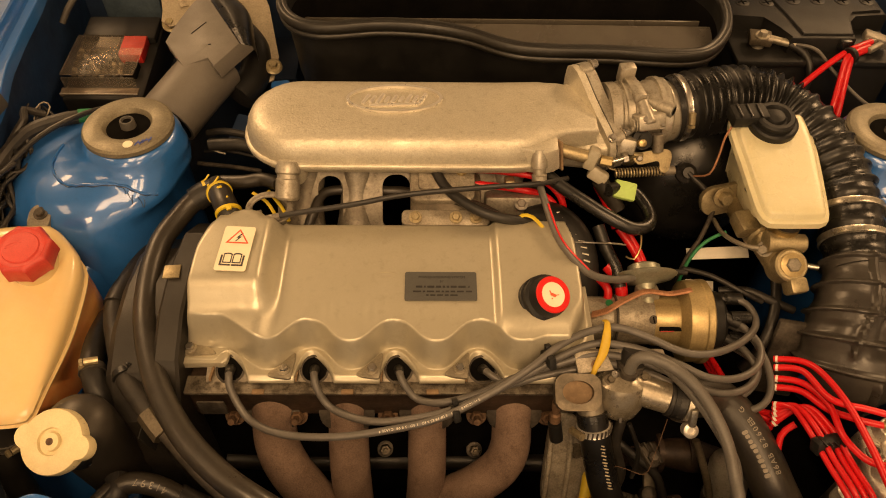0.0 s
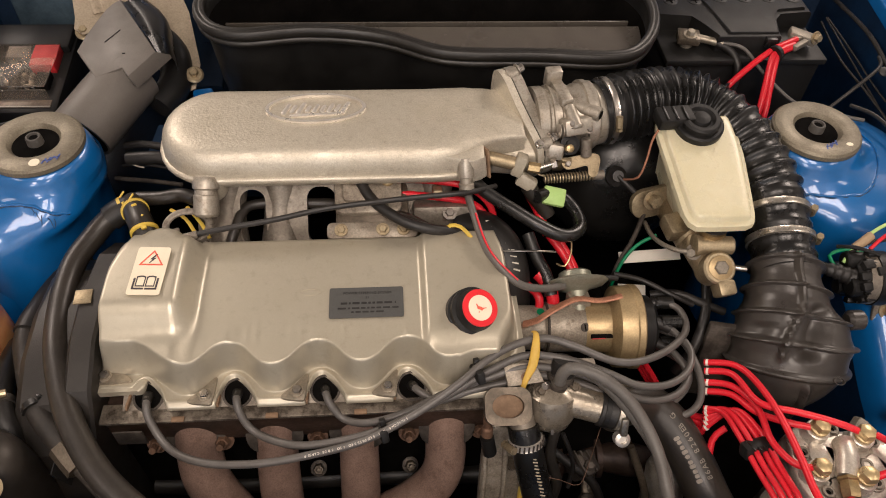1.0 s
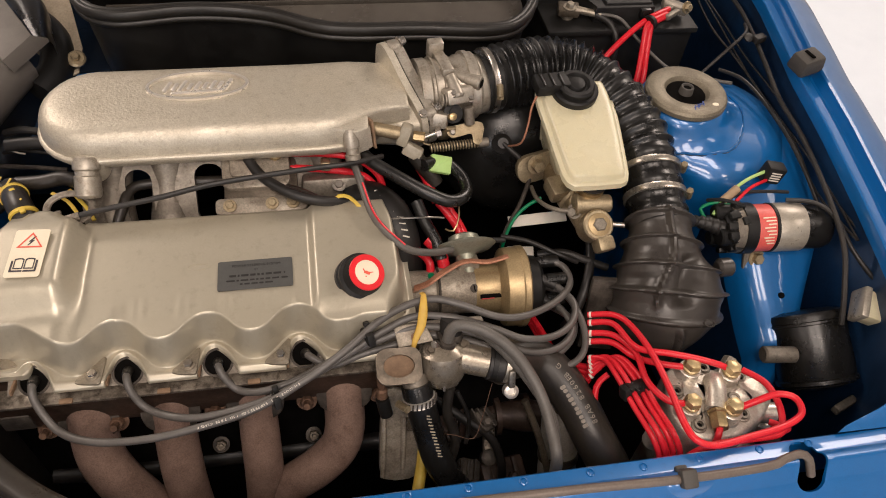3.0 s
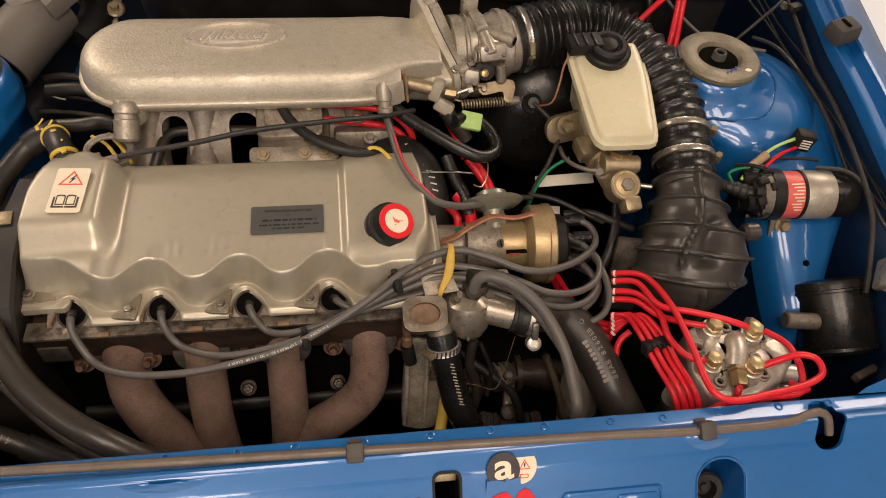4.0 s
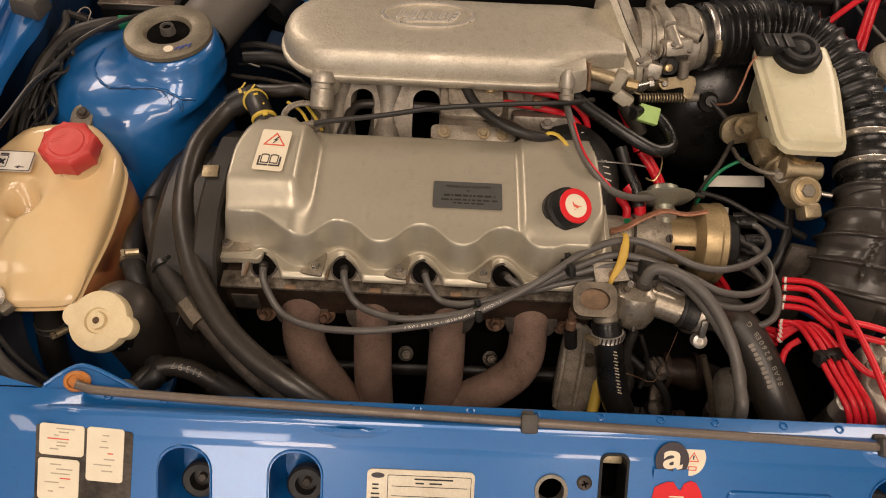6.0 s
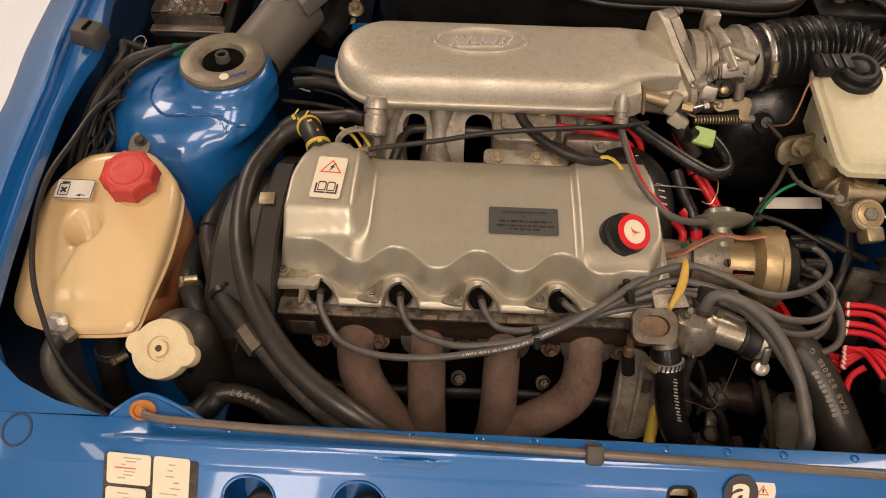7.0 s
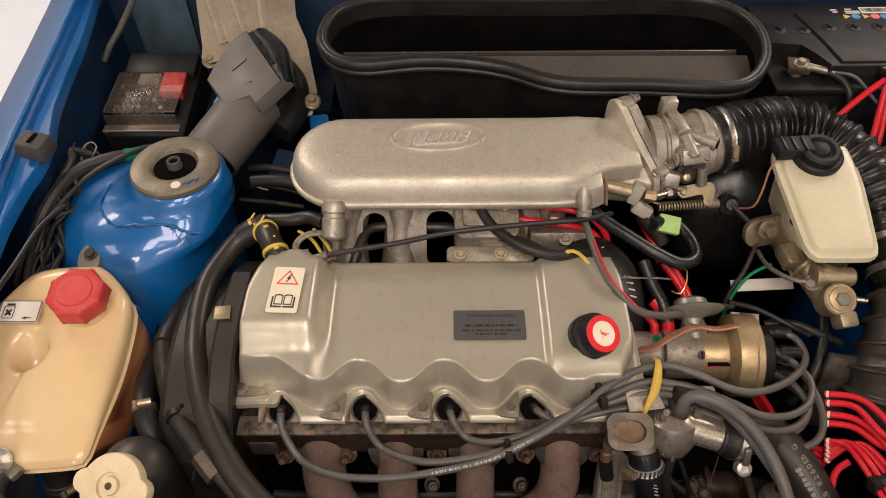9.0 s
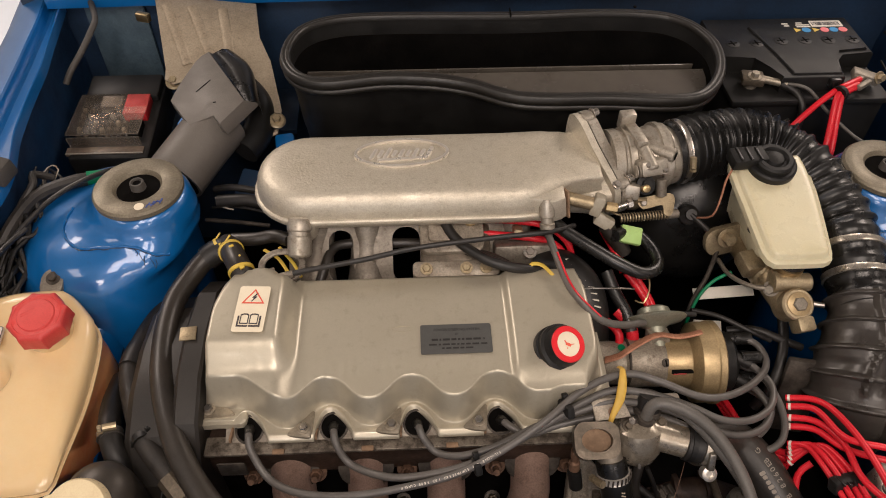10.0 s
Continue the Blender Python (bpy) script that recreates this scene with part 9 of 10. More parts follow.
    start = min(range(len(path)), key=lambda i: (path[i] - Vector((0.259, 0.318, 0.795))).length)
    for row, text in ((-1, "86AB 8260EB G"), (1, "----------")):
        for k, ch in enumerate(text):
            i = start + int((0.0058 if row < 0 else 0.0054) * k * 1000)
            if ch == " " or i + 2 >= len(path):
                continue
            d = (path[i + 2] - path[i - 2]).normalized()
            n = Vector((-0.14, -0.42, 0.9))
            n = (n - d * n.dot(d)).normalized()
            y = n.cross(d)
            n = (n + y * 0.26 * row + y * 0.02).normalized()
            y = n.cross(d)
            q = path[i] + n * 0.0236
            m = Matrix(((d.x, y.x, n.x, q.x), (d.y, y.y, n.y, q.y), (d.z, y.z, n.z, q.z), (0, 0, 0, 1)))
            if row < 0:
                part("print", lettering(ch, 0.0086, m, 0.0002), M_PRINTGREY, th7, "pale printed part number", smooth=False)
            else:
                part("print_bar", slab(rounded(0.0040, 0.0048 if k % 3 else 0.0064, 0.001, 1), -0.0004, 0.0003, m=m), M_PRINTGREY, th7)
    th8 = thing("pump_inlet_hose", (0.07, 0.35, 0.84), "shiny black hose with a worm clamp under the thermostat", "hose")
    part("hose", tube([(0.068, 0.362, 0.845), (0.072, 0.347, 0.828), (0.078, 0.333, 0.802), (0.086, 0.312, 0.775), (0.098, 0.297, 0.75), (0.115, 0.300, 0.70)], 0.0165, 22), M_CORR, th8)
    band = clamp_on(th8, (0.0710, 0.351, 0.832), (0.12, -0.5, -0.8), 0.0168, (-0.9, -0.4, 0.2), M_POLISH)
    for k in range(13):
        g = radians(-150 + 15 * k)
        d, o = Vector((0.12, -0.5, -0.8)).normalized(), Vector((math.cos(g), 0.85 * math.sin(g), -0.53 * math.sin(g)))
        part("band_slot", box(Vector((0.0710, 0.351, 0.832)) + (o - d * o.dot(d)).normalized() * 0.0185, (0.0016, 0.0016, 0.0070), 0.0002, (-32, 8, 0)), M_HEAD, band)
    path = smooth_path([(0.072, 0.347, 0.828), (0.078, 0.333, 0.802), (0.086, 0.312, 0.775)], 0.0035)
    for k, q in enumerate(path[3:17]):
        part("print_bar", slab(rounded(0.0042 + 0.0018 * (k % 2), 0.0013, 0.0004, 1), -0.0003, 0.0006, m=facing(q + Vector((0.004, -0.0125, 0.0102)), (0.25, -0.76, 0.62))), M_FAINT, th8)
    hose("thin_wire", [(0.092, 0.329, 0.79), (0.110, 0.325, 0.788), (0.129, 0.318, 0.79), (0.142, 0.338, 0.80), (0.158, 0.370, 0.815)], 0.00045, M_RUSTNUT, "thin bare copper wire below the thermostat", "wire", seg=6)
    hose("yellow_rod", [(0.083, 0.356, 0.745), (0.074, 0.320, 0.735), (0.064, 0.287, 0.72), (0.060, 0.275, 0.66)], 0.0068, M_YELLOW, "yellow plastic handle deep below", "handle")


M_GREYHOSE = material("grey_rubber", (0.105, 0.098, 0.086), (0.075, 0.069, 0.06), 0.45, 0, 22, 0.3, 600, bump=0.2)
M_PRINTGREY = material("pale_print", (0.30, 0.27, 0.22), (0.20, 0.18, 0.15), 0.7, 0, 150)
coolant_hoses()


def cables():
    hose("throttle_cable", [(-0.315, 0.556, 0.926), (-0.28, 0.562, 0.932), (-0.240, 0.567, 0.937), (-0.190, 0.574, 0.941), (-0.130, 0.586, 0.945), (-0.038, 0.594, 0.950), (0.022, 0.600, 0.950), (0.06, 0.62, 0.94)], 0.0032, M_RUBBER, "thin black throttle cable across the engine", "cable", seg=10)
    hose("cable_ferrule", [(-0.312, 0.5565, 0.9262), (-0.275, 0.5625, 0.9325)], 0.0045, M_DULLALU, "dull metal cable end", "cable end", seg=10)
    hose("wiring_loom", [(-0.104, 0.642, 0.944), (-0.098, 0.628, 0.944), (-0.083, 0.604, 0.936), (-0.051, 0.578, 0.930), (-0.015, 0.568, 0.924), (0.02, 0.575, 0.912)], 0.0062, M_RUBBER, "black sheathed wire over the regulator", "wire")
    hose("wiring_loom", [(-0.252, 0.586, 0.885), (-0.244, 0.606, 0.898), (-0.236, 0.628, 0.903), (-0.215, 0.636, 0.903), (-0.159, 0.635, 0.903), (-0.125, 0.63, 0.905), (-0.067, 0.604, 0.915), (-0.040, 0.590, 0.918), (-0.01, 0.57, 0.915)], 0.0062, M_HOSE, "dusty black sheathed wire behind the cover", "wire")
    th = thing("ring_terminal", (-0.104, 0.642, 0.950), "dull metal ring terminal on a bolt", "terminal")
    part("ring", lathe((-0.104, 0.642, 0.944), (0, -0.3, 0.95), [(0.0110, 0), (0.0116, 0.004), (0.0095, 0.008), (0.0060, 0.0085), (0.0055, 0.012), (0, 0.013)], 20), M_DUSTALU, th)
    th = thing("vacuum_hose", (0.02, 0.62, 0.955), "grey vacuum hose with an alloy union on the plenum", "hose")
    part("union", lathe((0.023, 0.6205, 0.970), (0.05, -0.45, -0.85), [(0.0085, -0.012), (0.0095, -0.006), (0.0095, 0.010), (0.0075, 0.011), (0.0075, 0.018), (0.009, 0.019), (0.009, 0.026), (0.006, 0.028), (0, 0.028)], 16), M_ALU, th, "stepped alloy union")
    part("hose", tube([(0.024, 0.612, 0.948), (0.026, 0.600, 0.942), (0.030, 0.579, 0.938), (0.037, 0.539, 0.935), (0.047, 0.517, 0.930), (0.071, 0.496, 0.915), (0.100, 0.498, 0.900), (0.130, 0.510, 0.888)], 0.0044, 12), M_GREYHOSE, th)
    part("red_stripe", tube([(0.032, 0.575, 0.942), (0.039, 0.536, 0.939), (0.049, 0.515, 0.934), (0.072, 0.496, 0.919)], 0.0012, 8), M_RED, th, "thin red stripe along the hose")
    th = thing("breather_pipe", (0.034, 0.625, 0.94), "glossy black hose looping beside the plenum", "hose")
    part("hose", tube([(0.030, 0.632, 0.942), (0.050, 0.610, 0.938), (0.080, 0.586, 0.932), (0.108, 0.568, 0.925), (0.135, 0.560, 0.917), (0.156, 0.574, 0.912), (0.158, 0.600, 0.910), (0.145, 0.622, 0.915), (0.128, 0.625, 0.922), (0.108, 0.610, 0.930)], 0.0078, 16), M_CORR, th)
    hose("connector_boot", [(0.100, 0.624, 0.934), (0.108, 0.620, 0.922), (0.118, 0.616, 0.910), (0.126, 0.610, 0.898)], 0.0098, M_HOSE, "dusty ribbed rubber connector boot", "boot")
    for pts, r in (([(-0.062, 0.637, 0.938), (-0.013, 0.633, 0.938), (0.030, 0.624, 0.934), (0.056, 0.612, 0.912), (0.060, 0.60, 0.88)], 0.0042), ([(-0.057, 0.629, 0.923), (-0.006, 0.621, 0.922), (0.036, 0.616, 0.914), (0.056, 0.602, 0.892), (0.060, 0.59, 0.86)], 0.0042),
                   ([(0.103, 0.638, 0.912), (0.115, 0.613, 0.900), (0.124, 0.59, 0.885)], 0.0055), ([(0.125, 0.585, 0.890), (0.138, 0.572, 0.878), (0.149, 0.551, 0.866), (0.15, 0.53, 0.845)], 0.0050), ([(0.131, 0.59, 0.888), (0.145, 0.575, 0.875), (0.156, 0.551, 0.862), (0.16, 0.53, 0.84)], 0.0045),
                   ([(0.105, 0.535, 0.880), (0.118, 0.520, 0.872), (0.122, 0.505, 0.855), (0.118, 0.49, 0.82)], 0.0075), ([(0.09, 0.53, 0.87), (0.105, 0.51, 0.865), (0.10, 0.49, 0.84)], 0.0050)):
        hose("injector_line", pts, r, M_RED, "bright red rubber fuel line behind the cover", "fuel line", "red fuel lines")
    for pts, r in (([(0.096, 0.575, 0.905), (0.104, 0.552, 0.892), (0.114, 0.530, 0.882), (0.118, 0.51, 0.87)], 0.0075), ([(0.080, 0.60, 0.88), (0.085, 0.56, 0.87), (0.09, 0.52, 0.85)], 0.006)):
        hose("wiring_loom", pts, r, M_CORR, "glossy black wire sleeve behind the cover", "wire")
    th = thing("alternator_duct", (0.05, 0.57, 0.86), "black ribbed rubber elbow with worn white print", "hose")
    part("elbow", tube([(0.020, 0.605, 0.885), (0.046, 0.592, 0.893), (0.066, 0.568, 0.888), (0.074, 0.540, 0.870), (0.076, 0.52, 0.83)], 0.0235, 26), M_RUBBER, th)
    for k in range(9):
        t = k / 8
        c = Vector((0.050, 0.588, 0.9155)).lerp(Vector((0.078, 0.530, 0.894)), t) + Vector((0.006 * math.sin(3.1 * t), 0, 0.003 * math.sin(3.1 * t)))
        part("print_mark", box(c, (0.008, 0.0022, 0.0012), 0.0003, (-20, 10, 25 - 40 * t)), M_WHITE, th, "worn white print")
    th = thing("wire_hook", (0.06, 0.54, 0.88), "thin bent bare wire", "wire")
    part("wire", tube([(0.060, 0.550, 0.905), (0.085, 0.548, 0.906), (0.110, 0.552, 0.900), (0.128, 0.556, 0.893)], 0.0011, 6), M_STEEL, th)
    part("hook", tube([(0.128, 0.545, 0.885), (0.137, 0.540, 0.886), (0.145, 0.552, 0.894), (0.147, 0.566, 0.90)], 0.0011, 6), M_BRASS, th)
    th = thing("cable_tie", (0.005, 0.572, 0.918), "bright yellow cable tie at the back of the cover", "cable tie", "yellow cable ties")
    part("band", tube([(-0.004, 0.566, 0.919), (0.004, 0.573, 0.925), (0.016, 0.571, 0.924), (0.026, 0.560, 0.920), (0.034, 0.552, 0.914)], 0.0026, 8, flat=0.6), M_YELLOW, th)
    part("lock", box((0.000, 0.571, 0.921), (0.010, 0.007, 0.006), 0.001, (0, 0, 20)), M_YELLOW, th)
    for pts in ([(-0.318, 0.618, 0.915), (-0.300, 0.606, 0.912), (-0.288, 0.590, 0.905)], [(-0.300, 0.622, 0.915), (-0.282, 0.602, 0.906), (-0.272, 0.585, 0.90)]):
        hose("cable_tie_tail", pts, 0.0022, M_YELLOW, "bright yellow cable tie tail", "cable tie", "yellow cable ties", flat=0.5)
    th = thing("lifting_eye", (-0.29, 0.585, 0.92), "bare metal lifting eye behind the rocker cover", "lifting eye")
    ring = [(-0.318 + 0.024 * math.cos(a) + 0.027, 0.583 + 0.017 * math.sin(a), 0.924 + 0.006 * math.sin(a)) for a in [2 * math.pi * k / 20 for k in range(21)]]
    part("loop", tube(ring, 0.0042, 10, flat=0.6), M_DULLALU, th)
    part("foot", box((-0.312, 0.568, 0.920), (0.030, 0.020, 0.004), 0.001, (20, 0, 15)), M_DULLALU, th)
    th = thing("green_tag", (0.135, 0.622, 0.915), "pale green plastic connector tag", "tag")
    part("tag", slab(rounded(0.027, 0.022, 0.002, 3), -0.005, 0.003, 0.0022, m=facing((0.131, 0.6155, 0.925), (0.1, -0.55, 0.8)) @ pose(0, 0, 0, 0, 0, -8)), M_GREEN, th)
    # battery leads
    th = thing("battery_lead", (0.514, 0.878, 0.96), "twin red battery leads bound with black tape", "battery lead")
    for pts in ([(0.518, 0.880, 0.962), (0.496, 0.868, 0.962), (0.474, 0.858, 0.958), (0.440, 0.840, 0.942), (0.406, 0.822, 0.915), (0.38, 0.81, 0.87)], [(0.512, 0.870, 0.960), (0.488, 0.857, 0.960), (0.474, 0.848, 0.955), (0.466, 0.825, 0.930), (0.455, 0.795, 0.900), (0.445, 0.78, 0.86)],
                [(0.508, 0.866, 0.958), (0.484, 0.852, 0.957), (0.478, 0.842, 0.950), (0.472, 0.820, 0.925), (0.463, 0.790, 0.895), (0.455, 0.775, 0.85)]):
        part("lead", tube(pts, 0.0044, 12), M_RED, th)
    part("tape", lathe((0.480, 0.853, 0.957), (-0.8, -0.5, -0.1), [(0.0115, -0.003), (0.0122, 0), (0.0115, 0.003)], 20), M_PLASTIC, th, "black tape")
    hose("earth_lead", [(0.405, 0.883, 0.955), (0.425, 0.872, 0.948), (0.434, 0.852, 0.930), (0.432, 0.842, 0.89)], 0.0055, M_RUBBER, "black earth lead from the battery", "battery lead")
    hose("earth_lead", [(0.412, 0.880, 0.957), (0.440, 0.868, 0.955), (0.47, 0.845, 0.93), (0.51, 0.80, 0.91), (0.55, 0.755, 0.925), (0.575, 0.745, 0.925)], 0.0026, M_GREYHOSE, "thin grey earth wire to the inner wing", "wire")
    # looms along the wings
    for k, (pts, r, mt) in enumerate((
            ([(-0.545, 0.748, 0.925), (-0.572, 0.735, 0.932), (-0.612, 0.712, 0.930), (-0.632, 0.674, 0.922), (-0.648, 0.634, 0.90), (-0.662, 0.59, 0.86)], 0.0090, M_LOOM), ([(-0.500, 0.765, 0.935), (-0.545, 0.728, 0.945), (-0.588, 0.690, 0.940), (-0.622, 0.640, 0.925), (-0.648, 0.600, 0.905), (-0.664, 0.57, 0.87)], 0.0034, M_RUBBER),
            ([(-0.605, 0.745, 0.93), (-0.622, 0.735, 0.945), (-0.618, 0.722, 0.942), (-0.628, 0.70, 0.930), (-0.648, 0.650, 0.905), (-0.660, 0.60, 0.87)], 0.0050, M_LOOM), ([(-0.640, 0.80, 0.90), (-0.620, 0.775, 0.915), (-0.600, 0.755, 0.918), (-0.592, 0.745, 0.90)], 0.0020, M_RUBBER),
            ([(-0.600, 0.640, 0.940), (-0.613, 0.600, 0.945), (-0.620, 0.545, 0.945), (-0.630, 0.488, 0.940), (-0.628, 0.430, 0.925), (-0.618, 0.380, 0.905), (-0.606, 0.347, 0.880), (-0.585, 0.310, 0.850), (-0.545, 0.280, 0.825), (-0.50, 0.27, 0.78)], 0.0030, M_RUBBER),
            ([(0.560, 0.765, 0.935), (0.580, 0.735, 0.940), (0.594, 0.692, 0.935), (0.604, 0.632, 0.925), (0.606, 0.578, 0.915), (0.612, 0.530, 0.895)], 0.0026, M_RUBBER), ([(0.655, 1.06, 0.930), (0.652, 0.926, 0.945), (0.642, 0.840, 0.945), (0.630, 0.765, 0.942), (0.617, 0.690, 0.938), (0.618, 0.614, 0.930), (0.608, 0.520, 0.920), (0.600, 0.454, 0.905), (0.590, 0.41, 0.88), (0.588, 0.38, 0.845)], 0.0034, M_LOOM),
            ([(0.560, 0.530, 0.908), (0.590, 0.515, 0.915), (0.606, 0.490, 0.912), (0.612, 0.45, 0.90), (0.628, 0.42, 0.885), (0.65, 0.40, 0.87)], 0.0030, M_RUBBER), ([(0.545, 0.790, 0.90), (0.59, 0.805, 0.940), (0.625, 0.83, 0.95), (0.640, 0.86, 0.945)], 0.0026, M_LOOM))):
        hose("wiring_loom", pts, r, mt, "black taped wiring loom along the inner wing", "wiring", "looms along the inner wings", seg=10)
    for side, y0, y1, x0 in ((-1, 0.78, 0.60, 0.640), (1, 1.00, 0.46, 0.634)):
        for k in range(3):
            pts = [(side * (x0 - 0.010 + 0.005 * k + random.uniform(-0.005, 0.004)), y0 + (y1 - y0) * j / 6, 0.912 + 0.004 * k + random.uniform(-0.008, 0.008) - 0.012 * j / 6) for j in range(7)]
            hose("loom_wire", pts, random.choice((0.0014, 0.0018, 0.0028)), random.choice((M_RUBBER, M_LOOM)), "thin dark wire loose along the inner wing", "wiring", "looms along the inner wings", seg=7)
    for k in range(9):
        x, y, z = -0.612 - 0.024 * random.random(), 0.735 - 0.03 * random.random(), 0.918 + 0.012 * random.random()
        pts = []
        for j in range(8):
            pts.append((x + random.uniform(-0.009, 0.009), y - 0.022 * j + random.uniform(-0.006, 0.006), z - 0.006 * j + random.uniform(-0.006, 0.010)))
        hose("loom_wire", pts, random.choice((0.0011, 0.0014, 0.0020, 0.0030)), random.choice((M_RUBBER, M_LOOM, M_LOOM, M_PLASTIC)), "thin loose wire tangled along the inner wing", "wiring", "looms along the inner wings", seg=7)
    hose("wire_loop", [(-0.606, 0.742, 0.925), (-0.598, 0.752, 0.937), (-0.606, 0.757, 0.941), (-0.616, 0.750, 0.936), (-0.618, 0.738, 0.925)], 0.0010, M_DUSTALU, "thin pale wire loop above the loom", "wire", seg=6)
    # crossing wires and brackets in the dark behind the tower
    for pts, r, mt in (([(-0.410, 0.770, 0.880), (-0.385, 0.762, 0.890), (-0.350, 0.756, 0.888), (-0.310, 0.752, 0.880)], 0.0050, M_RUBBER), ([(-0.415, 0.752, 0.862), (-0.380, 0.742, 0.872), (-0.340, 0.735, 0.866), (-0.315, 0.728, 0.850)], 0.0022, M_RUBBER),
                       ([(-0.405, 0.748, 0.885), (-0.396, 0.735, 0.880), (-0.380, 0.732, 0.876)], 0.0012, M_PALE)):
        hose("bulkhead_wire", pts, r, mt, "dark wire crossing behind the suspension tower", "wiring", seg=10)
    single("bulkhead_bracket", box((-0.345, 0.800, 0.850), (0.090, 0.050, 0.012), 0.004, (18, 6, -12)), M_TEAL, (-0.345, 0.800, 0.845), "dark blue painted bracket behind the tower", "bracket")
    single("bulkhead_bracket", box((-0.310, 0.835, 0.868), (0.020, 0.050, 0.040), 0.004, (10, 0, 8)), M_PAINT, (-0.310, 0.835, 0.85), "blue painted upright bracket by the trough", "bracket")
    th = thing("loom_clip", (0.635, 0.84, 0.95), "rusty clip with loom ends on the rail", "clip")
    part("clip", lathe((0.622, 0.815, 0.952), (0, -0.5, 0.8), [(0.007, 0), (0.007, 0.002), (0.004, 0.004), (0, 0.004)], 16), M_LOOM, th)
    part("clip_stem", box((0.638, 0.812, 0.952), (0.020, 0.012, 0.010), 0.002, (0, 0, 20)), M_LOOM, th)
    th = thing("green_sleeve", (-0.55, 0.745, 0.93), "green tape on a wiring loom", "tape")
    part("tape", rod((-0.536, 0.750, 0.926), (-0.560, 0.741, 0.931), 0.0092, 14), M_GREENWIRE, th)
    # behind the engine
    hose("heater_pipe", [(-0.40, 0.74, 0.885), (-0.36, 0.735, 0.890), (-0.33, 0.730, 0.885), (-0.30, 0.73, 0.87)], 0.0085, M_RUBBER, "black heater pipe behind the plenum", "pipe")
    hose("heater_pipe", [(-0.42, 0.73, 0.86), (-0.37, 0.715, 0.868), (-0.33, 0.71, 0.865)], 0.003, M_HEAD, "thin dark pipe behind the plenum", "pipe")
    hose("drain_tube", [(-0.630, 1.085, 0.995), (-0.614, 1.045, 0.990), (-0.614, 1.018, 0.985), (-0.628, 0.990, 0.965), (-0.645, 0.972, 0.945), (-0.654, 0.960, 0.930)], 0.0046, M_GREYPL, "dusty grey drain tube from the cowl", "tube")
    hose("washer_tube", [(-0.40, 1.070, 1.020), (-0.30, 1.066, 1.022), (-0.20, 1.062, 1.018), (-0.10, 1.06, 1.01)], 0.0045, M_RUBBER, "thin washer tube along the cowl", "tube")
    hose("washer_tube", [(0.0, 1.055, 1.005), (0.05, 1.066, 1.022), (0.2, 1.068, 1.028), (0.4, 1.062, 1.022), (0.56, 1.065, 1.022), (0.68, 1.04, 1.0)], 0.0035, M_GREYHOSE, "thin grey washer tube along the cowl", "tube")
    for x in (-0.222, -0.0, 0.222):
        th = thing("tube_clip", (x, 1.075, 1.02), "white plastic clip on the cowl edge", "clip", "white cowl clips")
        part("body", box((x, 1.082, 1.022), (0.012, 0.010, 0.022), 0.002, (10, 0, 0)), M_WHITE, th)
        part("foot", box((x, 1.074, 1.006), (0.012, 0.010, 0.006), 0.0015), M_WHITE, th)
    # slips of white plastic and thin wires low beside the engine
    single("plastic_strip", box((0.262, 0.590, 0.840), (0.080, 0.015, 0.002), 0.0006, (30, 0, 3)), M_WHITE, (0.262, 0.590, 0.835), "grubby white plastic strip near the servo", "strip")
    single("plastic_strip", box((0.228, 0.540, 0.835), (0.034, 0.015, 0.002), 0.0006, (25, 0, -6)), M_WHITE, (0.228, 0.540, 0.83), "grubby white plastic scrap behind the distributor", "strip")
    hose("vacuum_line", [(0.196, 0.536, 0.874), (0.23, 0.530, 0.868), (0.265, 0.510, 0.862), (0.29, 0.505, 0.85)], 0.0032, M_RUBBER, "thin black vacuum line", "tube")
    hose("brake_pipe", [(0.256, 0.630, 0.880), (0.238, 0.600, 0.862), (0.215, 0.572, 0.84), (0.205, 0.55, 0.80)], 0.0030, M_HEAD, "dark steel brake pipe", "pipe")
    hose("green_wire", [(0.258, 0.585, 0.885), (0.235, 0.580, 0.872), (0.215, 0.565, 0.85), (0.20, 0.54, 0.80)], 0.0022, M_GREENWIRE, "green wire below the reservoir", "wire")
    hose("brown_wire", [(0.258, 0.668, 0.985), (0.250, 0.660, 0.970), (0.246, 0.650, 0.950), (0.238, 0.640, 0.930), (0.226, 0.652, 0.915)], 0.0014, M_COPPER, "thin brown wires from the reservoir switch", "wire")
    hose("wiring_loom", [(0.318, 0.560, 0.86), (0.312, 0.520, 0.850), (0.300, 0.485, 0.84), (0.285, 0.46, 0.82), (0.27, 0.45, 0.79)], 0.0062, M_RUBBER, "black wiring below the master cylinder", "wire")
    hose("wiring_loom", [(0.245, 0.525, 0.845), (0.275, 0.520, 0.852), (0.300, 0.508, 0.850), (0.33, 0.50, 0.84)], 0.0050, M_RUBBER, "black wiring beside the distributor cap", "wire")


cables()


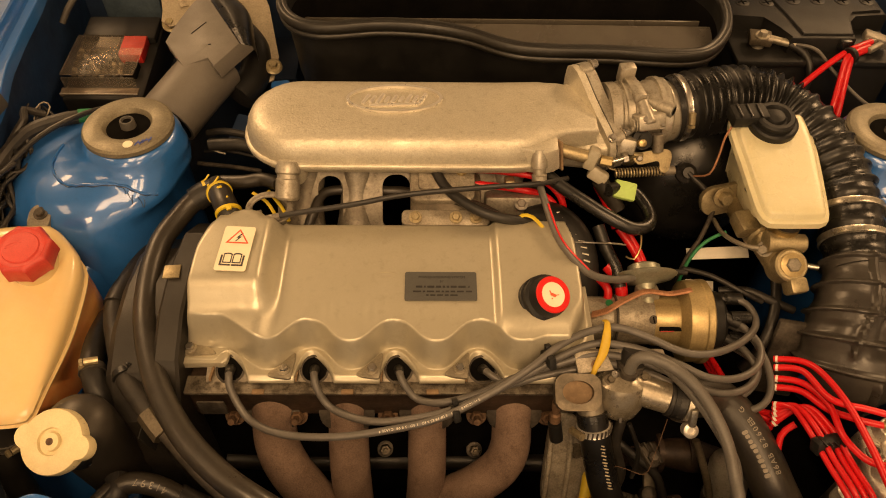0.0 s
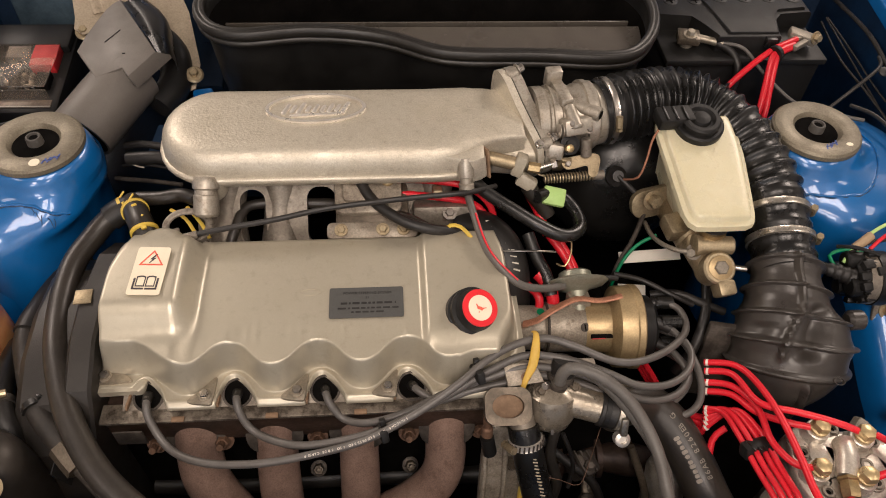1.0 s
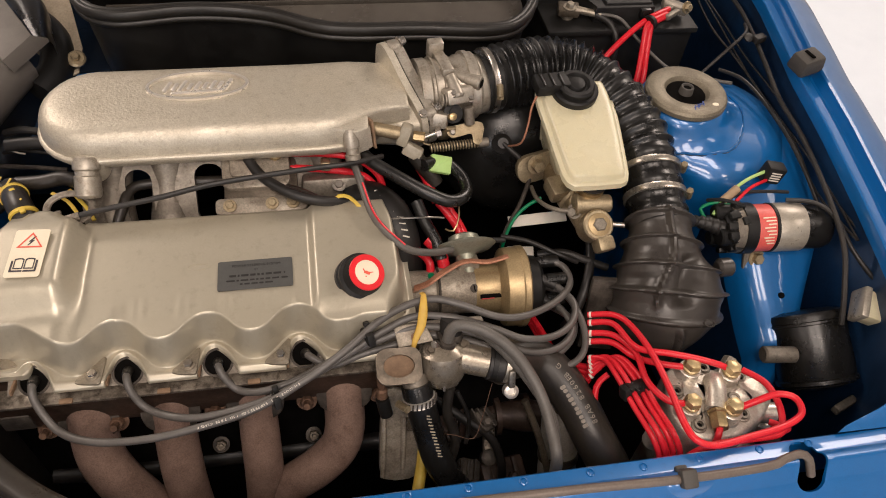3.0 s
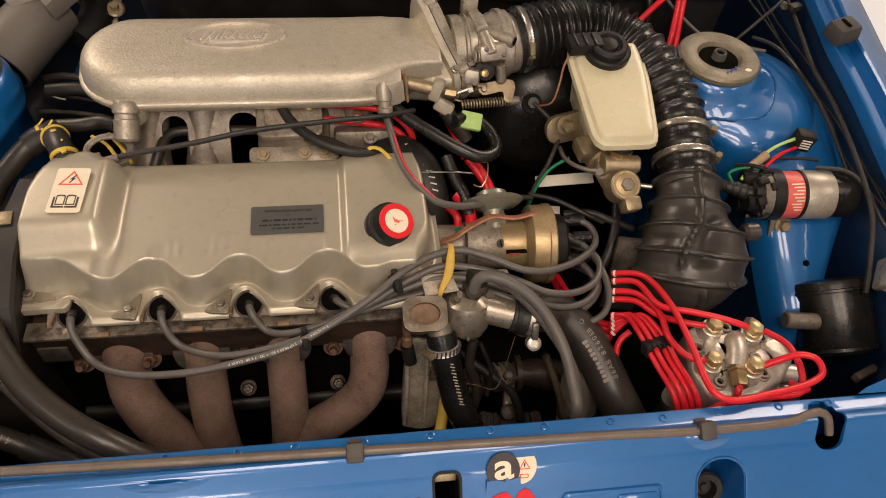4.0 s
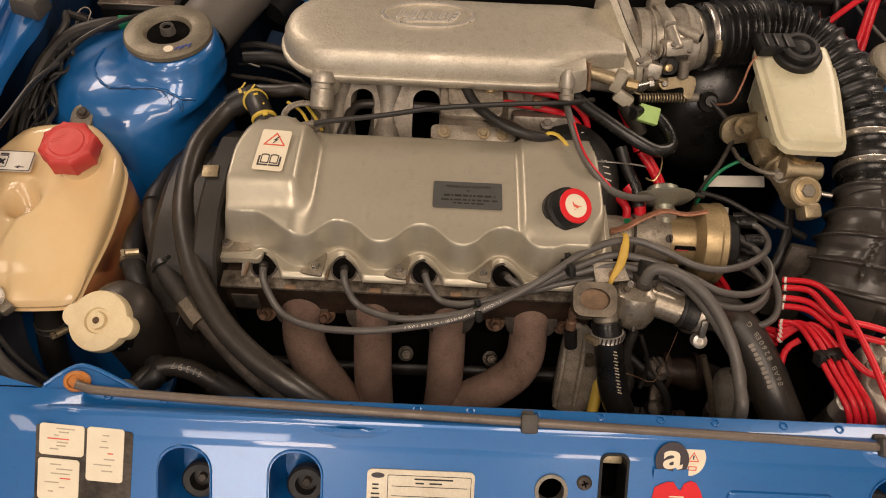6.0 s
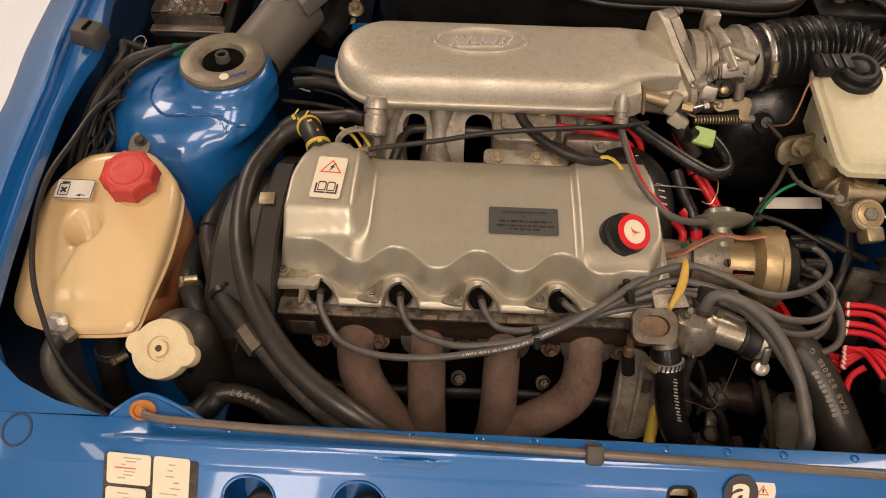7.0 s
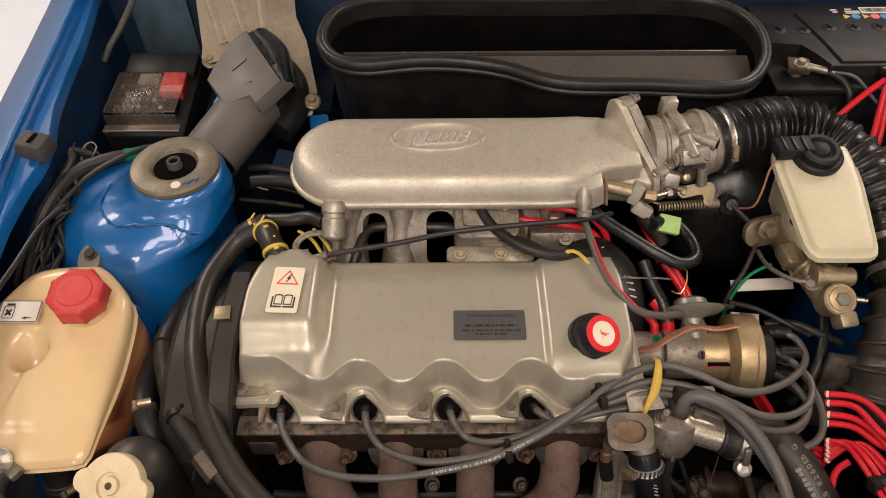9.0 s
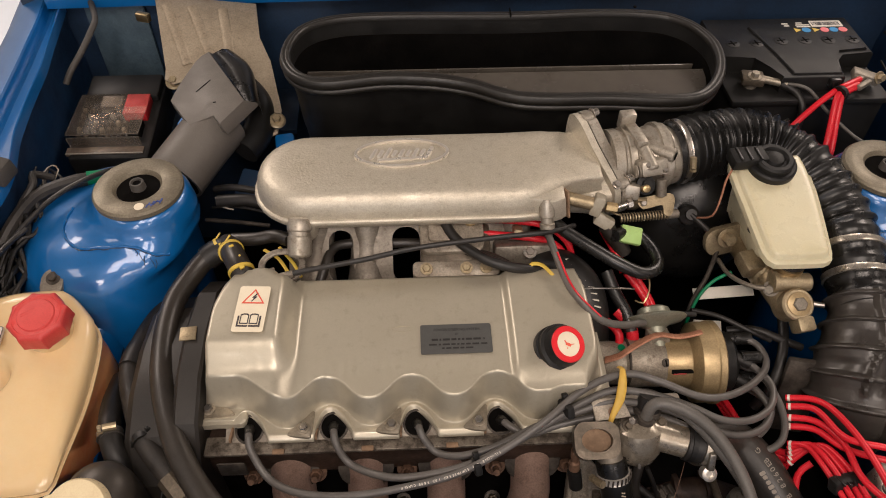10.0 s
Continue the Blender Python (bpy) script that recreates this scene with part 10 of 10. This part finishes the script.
def stay_rod():
    th = thing("bonnet_stay", (0.0, 0.21, 0.897), "grey metal bonnet stay rod clipped along the front panel", "bonnet stay")
    part("rod", tube([(-0.452, 0.232, 0.8985), (-0.440, 0.2255, 0.8985), (-0.323, 0.2205, 0.8975), (-0.168, 0.2155, 0.898), (0.041, 0.2095, 0.899), (0.194, 0.206, 0.8985), (0.294, 0.2025, 0.8985), (0.380, 0.2030, 0.899), (0.400, 0.2075, 0.900), (0.418, 0.2105, 0.900), (0.427, 0.206, 0.896), (0.432, 0.196, 0.880)], 0.0043, 12), M_STAY, th, "grey sleeved rod")
    for x, y in ((-0.031, 0.2105), (0.299, 0.2025)):
        clip = part("clip", box((x, y - 0.001, 0.9005), (0.016, 0.018, 0.012), 0.003, (30, 0, 0)), M_GREYPL, th, "grey plastic clip")
        part("clip_foot", box((x, y + 0.010, 0.893), (0.012, 0.010, 0.006), 0.002), M_GREYPL, clip)
    return th


M_STAY = material("grey_sleeve", (0.15, 0.125, 0.10), (0.11, 0.09, 0.072), 0.42, 0.2, 30, 0.3, 500)
stay_rod()


def amber_plug():
    th = thing("amber_grommet", (-0.458, 0.236, 0.893), "amber plastic grommet in a blue bracket", "grommet")
    part("grommet", lathe((-0.458, 0.236, 0.8925), (0.03, -0.55, 0.83), [(0.0, -0.004), (0.0122, -0.002), (0.0128, 0.002), (0.0105, 0.0042), (0.0085, 0.0042), (0.0078, 0.0018), (0.0040, 0.0018), (0.0036, 0.0045), (0, 0.0050)], 32, squash=0.80), M_ORANGE, th)
    m = facing((-0.455, 0.2385, 0.8885), (0.03, -0.55, 0.83))
    tab = closed_curve([(-0.040, -0.014), (-0.030, -0.002), (-0.014, 0.010), (-0.002, 0.0145), (0.012, 0.012), (0.036, 0.002), (0.058, -0.010), (0.044, -0.018), (0.0, -0.020)], 56, 0.8)
    part("bracket", slab(tab, -0.002, 0.002, 0.0012, m=m), M_PAINT, th, "blue painted ear round the grommet", angle=40)
    part("bracket_lip", tube([m @ Vector((x, y, 0.0015)) for x, y in tab[3:30]], 0.0024, 8), M_PAINT, th)
    part("panel_hole", lathe((-0.5745, 0.2135, 0.8858), (0, -0.23, 0.97), [(0.0150, -0.002), (0.0146, 0.0006), (0.0125, 0.0006), (0.0120, -0.004), (0, -0.004)], 28, squash=1.1), M_TEAL, th, "round dark hole in the corner panel")
    return th


amber_plug()
